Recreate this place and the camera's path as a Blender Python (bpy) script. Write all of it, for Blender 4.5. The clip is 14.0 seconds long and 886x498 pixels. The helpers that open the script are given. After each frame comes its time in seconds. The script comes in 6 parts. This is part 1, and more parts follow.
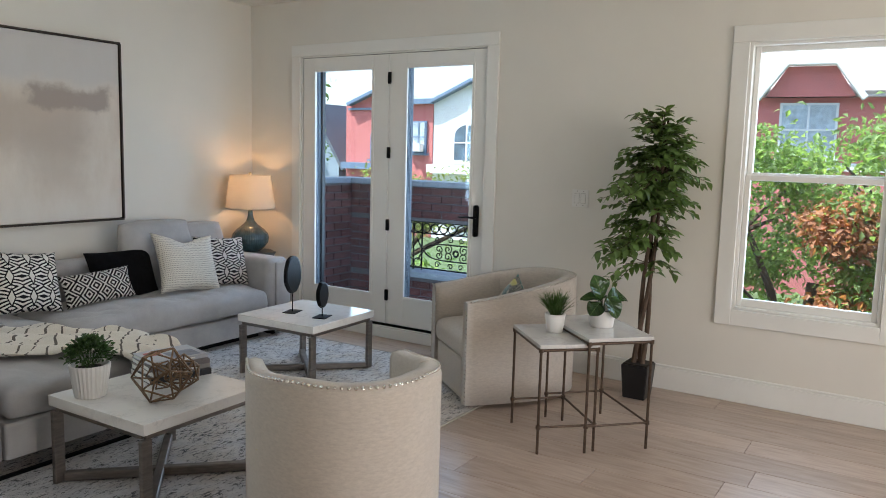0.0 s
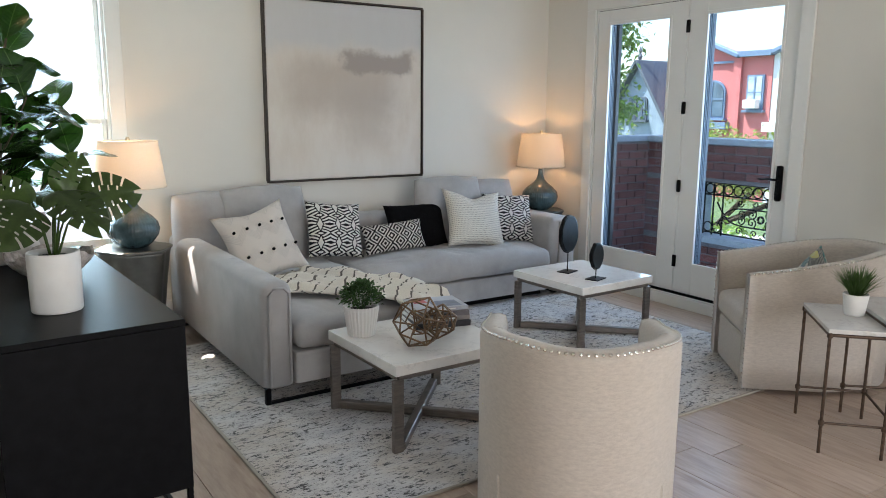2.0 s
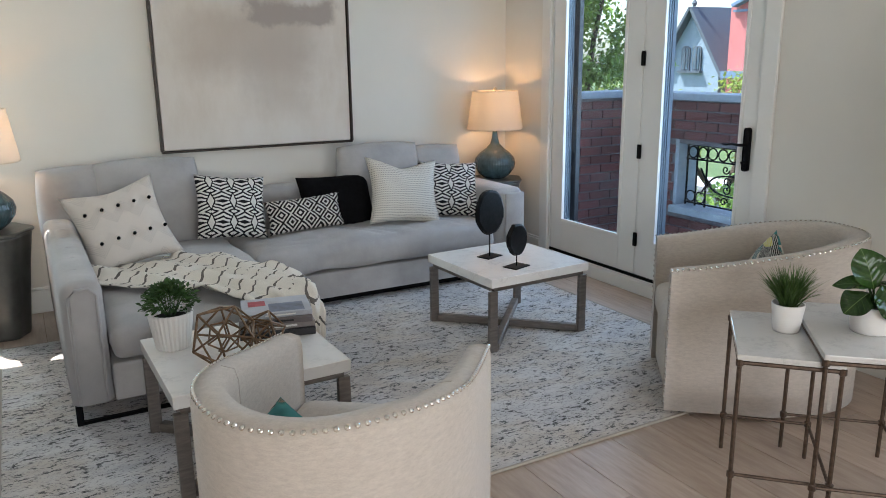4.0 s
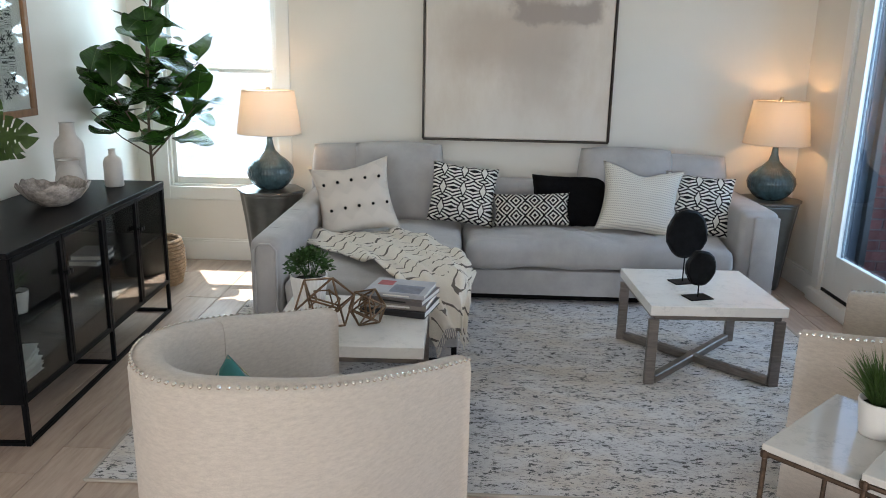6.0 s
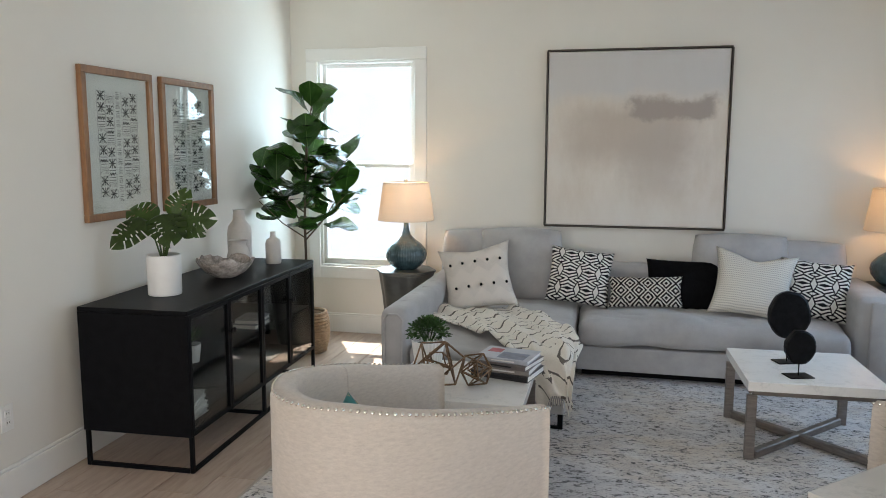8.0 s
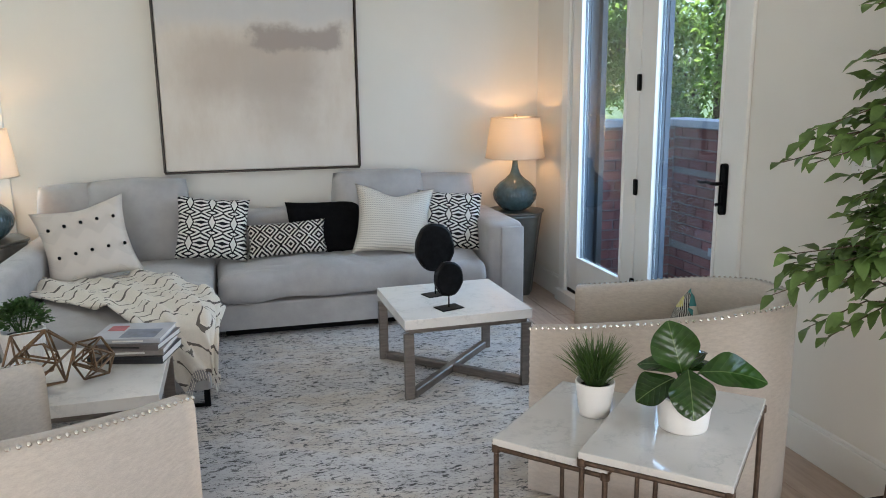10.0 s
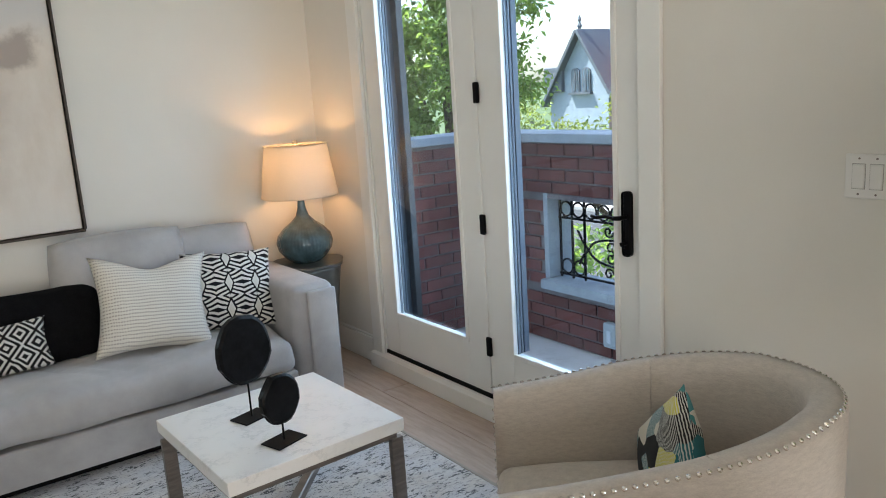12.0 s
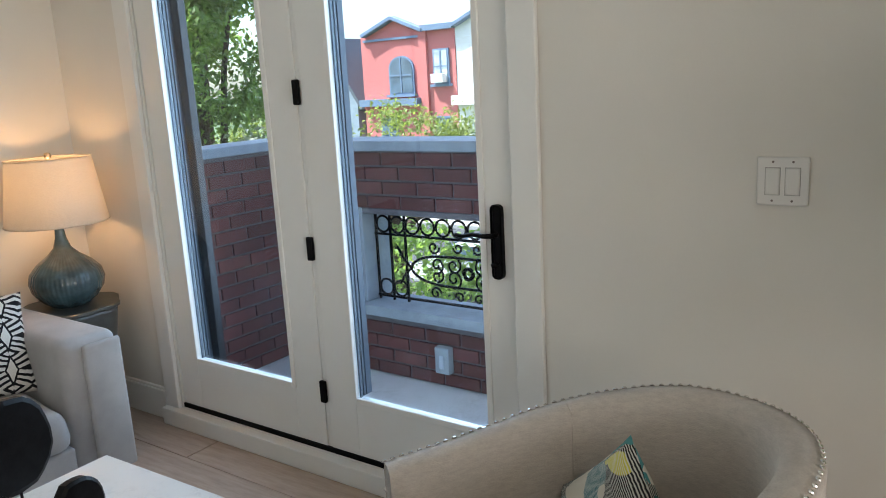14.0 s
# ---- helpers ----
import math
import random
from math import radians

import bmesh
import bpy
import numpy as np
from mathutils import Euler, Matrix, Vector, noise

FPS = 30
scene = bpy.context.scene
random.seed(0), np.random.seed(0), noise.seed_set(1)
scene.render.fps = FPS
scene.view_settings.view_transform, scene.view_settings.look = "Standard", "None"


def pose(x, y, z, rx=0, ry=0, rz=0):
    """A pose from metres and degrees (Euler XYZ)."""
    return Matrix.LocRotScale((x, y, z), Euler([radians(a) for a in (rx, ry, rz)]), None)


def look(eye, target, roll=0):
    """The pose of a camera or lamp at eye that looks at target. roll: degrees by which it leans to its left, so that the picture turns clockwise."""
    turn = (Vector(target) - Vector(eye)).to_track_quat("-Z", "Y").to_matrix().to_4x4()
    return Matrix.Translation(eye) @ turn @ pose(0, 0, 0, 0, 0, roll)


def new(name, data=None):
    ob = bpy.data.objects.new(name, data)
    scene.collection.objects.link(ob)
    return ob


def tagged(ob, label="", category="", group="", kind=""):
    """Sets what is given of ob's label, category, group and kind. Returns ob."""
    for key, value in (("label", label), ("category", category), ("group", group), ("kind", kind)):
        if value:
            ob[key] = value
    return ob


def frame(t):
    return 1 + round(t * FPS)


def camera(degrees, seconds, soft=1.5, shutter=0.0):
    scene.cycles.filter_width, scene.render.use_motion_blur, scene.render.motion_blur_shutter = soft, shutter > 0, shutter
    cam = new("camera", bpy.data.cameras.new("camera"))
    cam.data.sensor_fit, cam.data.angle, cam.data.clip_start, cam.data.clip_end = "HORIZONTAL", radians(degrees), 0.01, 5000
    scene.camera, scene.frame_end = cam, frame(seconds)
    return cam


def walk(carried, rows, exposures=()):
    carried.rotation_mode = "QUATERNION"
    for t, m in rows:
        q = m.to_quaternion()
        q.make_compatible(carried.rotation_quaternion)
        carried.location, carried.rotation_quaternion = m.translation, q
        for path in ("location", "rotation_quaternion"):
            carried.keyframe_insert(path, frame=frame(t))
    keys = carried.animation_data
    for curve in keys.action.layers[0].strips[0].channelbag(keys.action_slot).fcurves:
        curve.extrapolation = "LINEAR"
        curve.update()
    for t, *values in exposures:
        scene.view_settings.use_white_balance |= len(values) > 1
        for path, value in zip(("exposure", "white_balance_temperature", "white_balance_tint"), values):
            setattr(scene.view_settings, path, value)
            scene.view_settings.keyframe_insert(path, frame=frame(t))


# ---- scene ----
cam = camera(60.2, 14.0, 0.95)
PATH = [
    (0, (-4.918, -5.209, 1.503), (-3.245, -4.142, 1.253), 1.5),
    (0.5, (-4.944, -5.389, 1.503), (-3.533, -3.997, 1.238), 1.2),
    (1, (-4.943, -5.483, 1.492), (-3.751, -3.913, 1.148), 1.2),
    (1.5, (-4.797, -5.45, 1.494), (-3.705, -3.811, 1.143), 0.3),
    (2, (-4.636, -5.351, 1.486), (-3.553, -3.71, 1.121), 0.4),
    (2.5, (-4.449, -5.19, 1.488), (-3.358, -3.564, 1.082), -0.6),
    (3, (-4.196, -5.114, 1.472), (-3.105, -3.492, 1.048), -1.5),
    (3.2, (-4.05, -5.115, 1.478), (-2.968, -3.491, 1.042), -1.6),
    (5.3, (-2.634, -5.354, 1.496), (-2.213, -3.474, 0.959), 2.0),
    (5.5, (-2.532, -5.369, 1.515), (-2.218, -3.467, 0.983), 2.0),
    (6, (-2.308, -5.465, 1.531), (-2.371, -3.528, 1.034), 1.2),
    (6.5, (-2.164, -5.706, 1.525), (-2.545, -3.782, 1.13), 1.3),
    (7, (-2.181, -5.849, 1.576), (-2.677, -3.929, 1.313), 0.8),
    (7.2, (-2.166, -5.898, 1.582), (-2.657, -3.976, 1.328), 0.6),
    (9.3, (-1.984, -5.779, 1.460), (-2.015, -3.808, 1.116), 1.1),
    (9.5, (-2.041, -5.693, 1.468), (-1.899, -3.73, 1.109), 0.6),
    (10, (-2.105, -5.418, 1.468), (-1.625, -3.52, 1.059), -0.7),
    (10.5, (-2.127, -5.096, 1.497), (-1.443, -3.267, 1.066), -1.1),
    (11, (-2.154, -4.77, 1.488), (-1.307, -3.009, 1.065), -1.2),
    (11.5, (-2.165, -4.432, 1.511), (-1.169, -2.75, 1.09), -2.2),
    (12, (-2.105, -4.148, 1.518), (-0.963, -2.558, 1.108), -3.7),
    (12.5, (-2.038, -3.897, 1.513), (-0.736, -2.43, 1.119), -4.3),
    (13, (-2.045, -3.665, 1.503), (-0.598, -2.344, 1.104), -4.4),
    (13.5, (-2.026, -3.593, 1.498), (-0.482, -2.392, 1.082), -3.1),
    (14, (-2.0, -3.571, 1.497), (-0.409, -2.436, 1.073), -3.1),
]
# the film camera's own exposure and white balance: seconds, stops, kelvin, tint
TONE = [(0, 1.60, 6660, 12), (0.5, 1.66, 6630, 12), (1, 1.60, 6700, 12), (2, 1.79, 6430, 11), (3, 1.77, 6420, 11), (5.5, 1.75, 6350, 11), (6, 1.76, 6450, 11), (7, 1.68, 6700, 12),
        (9.5, 1.72, 6420, 10), (10, 1.89, 6450, 11), (11, 1.98, 6680, 11), (12, 1.90, 6850, 11), (13, 1.69, 6780, 11), (13.5, 1.71, 6730, 10), (14, 1.76, 6750, 11)]
walk(cam, [(t, look(eye, target, roll)) for t, eye, target, roll in PATH], TONE)

# ---- place ----
# world and sun
SUN_DIR = Vector((0.56, -1.0, -1.9)).normalized()
world = bpy.data.worlds.new("world")
scene.world = world
world.use_nodes = True
_nt = world.node_tree
_sky = _nt.nodes.new("ShaderNodeTexSky")
_sky.sky_type = "NISHITA"
_sky.sun_disc = False
_sky.dust_density = 2.0
_sky.ozone_density = 0.3
_sky.sun_elevation = math.asin(-SUN_DIR.z)
_sky.sun_rotation = math.atan2(-SUN_DIR.x, -SUN_DIR.y)
_nt.links.new(_sky.outputs[0], _nt.nodes["Background"].inputs[0])
_nt.nodes["Background"].inputs[1].default_value = 0.15


def lamp(name, kind, energy, colour, m, **kw):
    data = bpy.data.lights.new(name, kind)
    data.energy, data.color = energy, colour
    for key, value in kw.items():
        if key == "angle":
            data.angle = value
        elif key == "size":
            data.shape, data.size, data.size_y = "RECTANGLE", value[0], value[1]
        elif key == "radius":
            data.shadow_soft_size = value
    ob = new(name, data)
    ob.matrix_world = m
    return ob


lamp("sun", "SUN", 5.0, (1.0, 0.94, 0.85), look((0, 0, 20), Vector((0, 0, 20)) + SUN_DIR), angle=radians(0.5))
# added fill lamp behind the walk; daylight of the white court outside the small window
lamp("south_fill", "AREA", 40, (1.0, 0.962, 0.92), look((-3.3, -8.86, 1.5), (-3.1, -4.5, 1.3)), size=(3.8, 1.9))
lamp("court_daylight", "AREA", 11, (0.80, 0.96, 1.0), look((-4.06, 0.16, 1.38), (-4.06, -3, 1.2)), size=(0.7, 1.5))
lamp("door_daylight", "AREA", 6, (0.62, 0.81, 1.0), look((0.46, -1.06, 1.3), (-3, -1.2, 0.9)), size=(0.6, 1.75))
lamp("door_daylight", "AREA", 6, (0.62, 0.81, 1.0), look((0.46, -2.0, 1.3), (-3, -2.2, 0.9)), size=(0.6, 1.75))
lamp("east_daylight", "AREA", 5, (0.88, 0.95, 1.0), look((0.17, -4.65, 1.4), (-3, -4.65, 1.1)), size=(0.75, 1.5))


# ---- materials ----
def nodes(name):
    m = bpy.data.materials.new(name)
    m.use_nodes = True
    nt = m.node_tree
    return m, nt, nt.nodes["Principled BSDF"]


def node(nt, kind, **kw):
    n = nt.nodes.new(kind)
    for key, value in kw.items():
        n.inputs[key].default_value = value
    return n


def coords(nt, stretch=(1, 1, 1)):
    tc = nt.nodes.new("ShaderNodeTexCoord")
    mp = node(nt, "ShaderNodeMapping", Scale=stretch)
    nt.links.new(tc.outputs["Object"], mp.inputs[0])
    return mp.outputs[0]


def rgb(c):
    return (*c, 1) if len(c) == 3 else c


def ramp(nt, fac, stops):
    r = nt.nodes.new("ShaderNodeValToRGB")
    while len(r.color_ramp.elements) < len(stops):
        r.color_ramp.elements.new(0.5)
    for e, (p, c) in zip(r.color_ramp.elements, stops):
        e.position, e.color = p, rgb(c)
    nt.links.new(fac, r.inputs[0])
    return r.outputs[0]


def blend(nt, fac, a, b, mode="MIX"):
    n = nt.nodes.new("ShaderNodeMix")
    n.data_type, n.blend_type = "RGBA", mode
    for sock, v in ((n.inputs[0], fac), (n.inputs[6], a), (n.inputs[7], b)):
        if isinstance(v, (int, float)):
            sock.default_value = v
        elif isinstance(v, tuple):
            sock.default_value = rgb(v)
        else:
            nt.links.new(v, sock)
    return n.outputs[2]


def noise_tex(nt, vec, scale, detail=4.0, rough=0.6):
    n = node(nt, "ShaderNodeTexNoise", Scale=scale, Detail=detail, Roughness=rough)
    nt.links.new(vec, n.inputs["Vector"])
    return n.outputs["Fac"]


def bump(nt, bsdf, height, strength, distance=0.002):
    b = node(nt, "ShaderNodeBump", Strength=strength, Distance=distance)
    nt.links.new(height, b.inputs["Height"])
    nt.links.new(b.outputs[0], bsdf.inputs["Normal"])


def surface(name, col, rough=0.5, metal=0.0, var=0.12, scale=6.0, grain=0.0, grain_scale=300.0, stretch=(1, 1, 1), per_object=0.0,
            per_island=0.0, spec=0.5, coat=0.0, sheen=0.0, depth=0.002):
    """A surface that varies at two scales: broad tone and fine grain."""
    m, nt, b = nodes(name)
    vec = coords(nt, stretch)
    broad = noise_tex(nt, vec, scale)
    fine = noise_tex(nt, vec, grain_scale, 2.0)
    dark = tuple(max(0.0, c * (1 - var * 1.6)) for c in col)
    light = tuple(min(1.0, c * (1 + var)) for c in col)
    tone = ramp(nt, broad, [(0.3, dark), (0.7, light)])
    tone = blend(nt, min(0.5, 0.15 + grain * 0.3), tone, ramp(nt, fine, [(0.3, dark), (0.7, light)]))
    for amount, kind in ((per_object, "ShaderNodeObjectInfo"), (per_island, "ShaderNodeNewGeometry")):
        if amount:
            info = nt.nodes.new(kind)
            out = info.outputs["Random"] if kind == "ShaderNodeObjectInfo" else info.outputs["Random Per Island"]
            shade = ramp(nt, out, [(0.0, (1 - amount,) * 3), (1.0, (1.0,) * 3)])
            tone = blend(nt, 1.0, tone, shade, "MULTIPLY")
    nt.links.new(tone, b.inputs["Base Color"])
    b.inputs["Roughness"].default_value, b.inputs["Metallic"].default_value = rough, metal
    b.inputs["Specular IOR Level"].default_value, b.inputs["Coat Weight"].default_value = spec, coat
    b.inputs["Sheen Weight"].default_value = sheen
    if grain:
        bump(nt, b, fine, grain, depth)
    return m


def glass(name, tint, gloss=0.01, base=0.04, edge=0.85):
    """A thin clear pane: tinted to look through, glossier at a slant."""
    m, nt, b = nodes(name)
    nt.nodes.remove(b)
    t, g, f, mix = (nt.nodes.new(k) for k in ("ShaderNodeBsdfTransparent", "ShaderNodeBsdfGlossy", "ShaderNodeLayerWeight", "ShaderNodeMixShader"))
    t.inputs[0].default_value, g.inputs["Roughness"].default_value, f.inputs[0].default_value = rgb(tint), gloss, 0.5
    p, a = nt.nodes.new("ShaderNodeMath"), nt.nodes.new("ShaderNodeMath")
    p.operation, a.operation = "POWER", "MULTIPLY_ADD"
    p.inputs[1].default_value, a.inputs[1].default_value, a.inputs[2].default_value = 4.0, edge, base
    nt.links.new(f.outputs["Facing"], p.inputs[0])
    nt.links.new(p.outputs[0], a.inputs[0])
    nt.links.new(a.outputs[0], mix.inputs[0])
    nt.links.new(t.outputs[0], mix.inputs[1])
    nt.links.new(g.outputs[0], mix.inputs[2])
    nt.links.new(mix.outputs[0], nt.nodes["Material Output"].inputs[0])
    return m


WALL = surface("wall_paint", (0.75, 0.717, 0.66), 0.75, var=0.02, scale=2, grain=0.12, grain_scale=120)
TRIM = surface("trim_paint", (0.80, 0.79, 0.76), 0.4, var=0.02, scale=3, grain=0.05, grain_scale=60)
CEIL = surface("ceiling_paint", (0.82, 0.81, 0.78), 0.8, var=0.02, scale=2, grain=0.1, grain_scale=100)
BLACK = surface("black_metal", (0.006, 0.006, 0.007), 0.38, metal=0.0, var=0.25, scale=20, grain=0.05, spec=0.06)
BRONZE = surface("dark_bronze", (0.028, 0.026, 0.028), 0.5, metal=0.3, var=0.2, scale=30)
STEEL = surface("brushed_steel", (0.24, 0.21, 0.19), 0.42, metal=0.85, var=0.18, scale=14, grain=0.15, stretch=(1, 1, 6))
IRON = surface("aged_iron", (0.11, 0.075, 0.055), 0.5, metal=0.7, var=0.35, scale=60, grain=0.5, grain_scale=200)
CHROME = surface("polished_nickel", (0.75, 0.72, 0.68), 0.18, metal=1.0, var=0.05)
PANE = glass("window_glass", (0.84, 0.93, 1.0))
CLEAR = glass("clear_glass", (0.90, 0.92, 0.91))
SOFA = surface("grey_velvet", (0.405, 0.392, 0.388), 0.85, var=0.13, scale=5, grain=0.35, grain_scale=450, sheen=0.25, spec=0.2)
LINEN = surface("beige_linen", (0.515, 0.457, 0.402), 0.9, var=0.11, scale=70, grain=0.7, grain_scale=320, stretch=(0.6, 0.6, 1.8), sheen=0.25, depth=0.002)
WHITE_POT = surface("white_ceramic", (0.74, 0.72, 0.70), 0.5, var=0.04, scale=8, grain=0.1)
SOIL = surface("dark_soil", (0.02, 0.015, 0.012), 0.95, var=0.4, scale=60, grain=1.0, grain_scale=150)
BARK = surface("brown_bark", (0.10, 0.065, 0.045), 0.9, var=0.4, scale=30, grain=0.9, grain_scale=90, stretch=(1, 1, 0.3))
PAPER = surface("white_paper", (0.78, 0.77, 0.74), 0.7, var=0.03)
INK = surface("black_ink", (0.015, 0.015, 0.017), 0.6, var=0.1)
OAK = surface("brown_oak_frame", (0.27, 0.135, 0.062), 0.5, var=0.3, scale=12, grain=0.4, grain_scale=120, stretch=(1, 1, 0.2))


def leaf_green(name, c, rough=0.4, spread=0.45, island=True, thin=0.35):
    m = surface(name, c, rough, var=0.3, scale=14, grain=0.3, grain_scale=45, per_island=spread if island else 0, per_object=0 if island else spread)
    nt = m.node_tree
    b, t, mix = nt.nodes["Principled BSDF"], nt.nodes.new("ShaderNodeBsdfTranslucent"), nt.nodes.new("ShaderNodeMixShader")
    nt.links.new(blend(nt, 1.0, b.inputs["Base Color"].links[0].from_socket, (1.0, 1.0, 0.55), "MULTIPLY"), t.inputs[0])
    mix.inputs[0].default_value = thin
    nt.links.new(b.outputs[0], mix.inputs[1])
    nt.links.new(t.outputs[0], mix.inputs[2])
    nt.links.new(mix.outputs[0], nt.nodes["Material Output"].inputs[0])
    return m


FICUS = leaf_green("ficus_leaf", (0.18, 0.29, 0.09), 0.42)
FIDDLE = leaf_green("fiddle_leaf", (0.032, 0.085, 0.018), 0.2, 0.5, False, 0.32)


def vein(m, step, strength):
    """Side veins slanting from a pale midrib along the leaf's own y, as relief and a thin lighter line."""
    nt = m.node_tree
    b = nt.nodes["Principled BSDF"]
    tc, sep = nt.nodes.new("ShaderNodeTexCoord"), nt.nodes.new("ShaderNodeSeparateXYZ")
    nt.links.new(tc.outputs["Object"], sep.inputs[0])

    def calc(kind, a, c=0.0):
        n = nt.nodes.new("ShaderNodeMath")
        n.operation = kind
        for i, s in enumerate((a, c)):
            if isinstance(s, float):
                n.inputs[i].default_value = s
            else:
                nt.links.new(s, n.inputs[i])
        return n.outputs[0]

    off = calc("ABSOLUTE", sep.outputs["X"])
    slant = calc("SUBTRACT", sep.outputs["Y"], calc("MULTIPLY", off, 0.75))
    wave = calc("SINE", calc("MULTIPLY", slant, math.tau / step))
    bump(nt, b, calc("MULTIPLY", wave, 0.5), strength, 0.004)
    rib = calc("LESS_THAN", off, 0.0016)
    old = b.inputs["Base Color"].links[0].from_socket
    line = calc("MULTIPLY", calc("GREATER_THAN", wave, 0.985), 0.22)
    tone = blend(nt, calc("MAXIMUM", calc("MULTIPLY", rib, 0.7), line), old, (0.16, 0.26, 0.08))
    nt.links.new(tone, b.inputs["Base Color"])


vein(FIDDLE, 0.026, 0.22)
MONSTERA = leaf_green("monstera_leaf", (0.06, 0.11, 0.022), 0.36, 0.4, False)
FERN = leaf_green("fern_blade", (0.085, 0.16, 0.045), 0.5)
HERB = leaf_green("herb_leaf", (0.06, 0.13, 0.04), 0.5)
TREE = leaf_green("tree_leaf", (0.40, 0.58, 0.20), 0.5, 0.5, True, 0.64)
HEDGE = leaf_green("hedge_leaf", (0.38, 0.46, 0.14), 0.5, 0.5, True, 0.5)
BLOSSOM = leaf_green("pale_blossom", (0.60, 0.62, 0.52), 0.6, 0.6, True, 0.4)
ORANGE = leaf_green("orange_leaf", (0.66, 0.28, 0.14), 0.5, 0.5, True, 0.5)


def marble(name="white_marble", k=1.0, gloss=0.12):
    m, nt, b = nodes(name)
    vec = coords(nt)
    warp = noise_tex(nt, vec, 5.0, 6.0)
    vein = noise_tex(nt, vec, 9.0, 8.0, 0.7)
    tone = ramp(nt, vein, [(0.46, (0.76 * k, 0.74 * k, 0.72 * k)), (0.5, (0.62 * k, 0.61 * k, 0.60 * k)), (0.54, (0.76 * k, 0.74 * k, 0.72 * k))])
    tone = blend(nt, ramp(nt, warp, [(0.45, (0, 0, 0)), (0.62, (1, 1, 1))]), (0.78 * k, 0.765 * k, 0.745 * k), tone)
    nt.links.new(tone, b.inputs["Base Color"])
    b.inputs["Roughness"].default_value = gloss
    return m


def oak_floor():
    m, nt, b = nodes("pale_oak_plank")
    vec = coords(nt, (9, 1.2, 1))
    info = nt.nodes.new("ShaderNodeObjectInfo")
    shift = nt.nodes.new("ShaderNodeVectorMath")
    nt.links.new(vec, shift.inputs[0])
    mul = nt.nodes.new("ShaderNodeMath")
    mul.operation = "MULTIPLY"
    mul.inputs[1].default_value = 37.0
    nt.links.new(info.outputs["Random"], mul.inputs[0])
    nt.links.new(mul.outputs[0], shift.inputs[1])
    grain = noise_tex(nt, shift.outputs[0], 4.0, 8.0, 0.65)
    knots = noise_tex(nt, shift.outputs[0], 1.3, 3.0)
    tone = ramp(nt, grain, [(0.3, (0.37, 0.28, 0.225)), (0.55, (0.48, 0.38, 0.315)), (0.75, (0.54, 0.445, 0.38))])
    tone = blend(nt, ramp(nt, knots, [(0.66, (0, 0, 0)), (0.74, (0.6, 0.6, 0.6))]), tone, (0.24, 0.15, 0.10))
    tone = blend(nt, 1.0, tone, ramp(nt, info.outputs["Random"], [(0, (0.82, 0.80, 0.78)), (0.5, (0.95, 0.93, 0.9)), (1, (1, 1, 1))]), "MULTIPLY")
    nt.links.new(tone, b.inputs["Base Color"])
    b.inputs["Roughness"].default_value = 0.34
    bump(nt, b, grain, 0.15, 0.001)
    return m


def rug_weave():
    """Worn pale ground with a tan middle, cool rims, and short black dashes gathered in ragged bands."""
    m, nt, b = nodes("distressed_rug")
    vec = coords(nt, (1.0, 1.5, 1))
    big = noise_tex(nt, vec, 1.3, 4.0)
    mid = noise_tex(nt, coords(nt, (1.0, 2.2, 1)), 5.5, 5.0, 0.7)
    fine = noise_tex(nt, vec, 260.0, 2.0)
    base = ramp(nt, big, [(0.34, (0.44, 0.445, 0.49)), (0.46, (0.66, 0.635, 0.64)), (0.55, (0.57, 0.48, 0.40)), (0.64, (0.67, 0.65, 0.64))])
    base = blend(nt, 0.42, base, ramp(nt, mid, [(0.34, (0.36, 0.355, 0.385)), (0.52, (0.62, 0.60, 0.58)), (0.68, (0.72, 0.695, 0.66))]))
    where = ramp(nt, mid, [(0.44, (1, 1, 1)), (0.53, (0.85, 0.85, 0.85)), (0.66, (0.12, 0.12, 0.12))])
    dash = noise_tex(nt, coords(nt, (0.6, 1.35, 1)), 50.0, 3.0, 0.68)
    speck = noise_tex(nt, coords(nt, (0.45, 1.9, 1)), 120.0, 2.0)
    mask = blend(nt, 1.0, ramp(nt, dash, [(0.572, (0, 0, 0)), (0.586, (1, 1, 1))]), where, "MULTIPLY")
    small = blend(nt, 1.0, ramp(nt, speck, [(0.60, (0, 0, 0)), (0.64, (0.9, 0.9, 0.9))]), where, "MULTIPLY")
    base = blend(nt, small, base, (0.11, 0.105, 0.115))
    base = blend(nt, mask, base, (0.028, 0.027, 0.032))
    base = blend(nt, 0.16, base, ramp(nt, fine, [(0.3, (0.2, 0.2, 0.2)), (0.7, (0.75, 0.74, 0.72))]))
    nt.links.new(base, b.inputs["Base Color"])
    b.inputs["Roughness"].default_value, b.inputs["Specular IOR Level"].default_value = 0.95, 0.08
    bump(nt, b, fine, 0.8, 0.004)
    return m


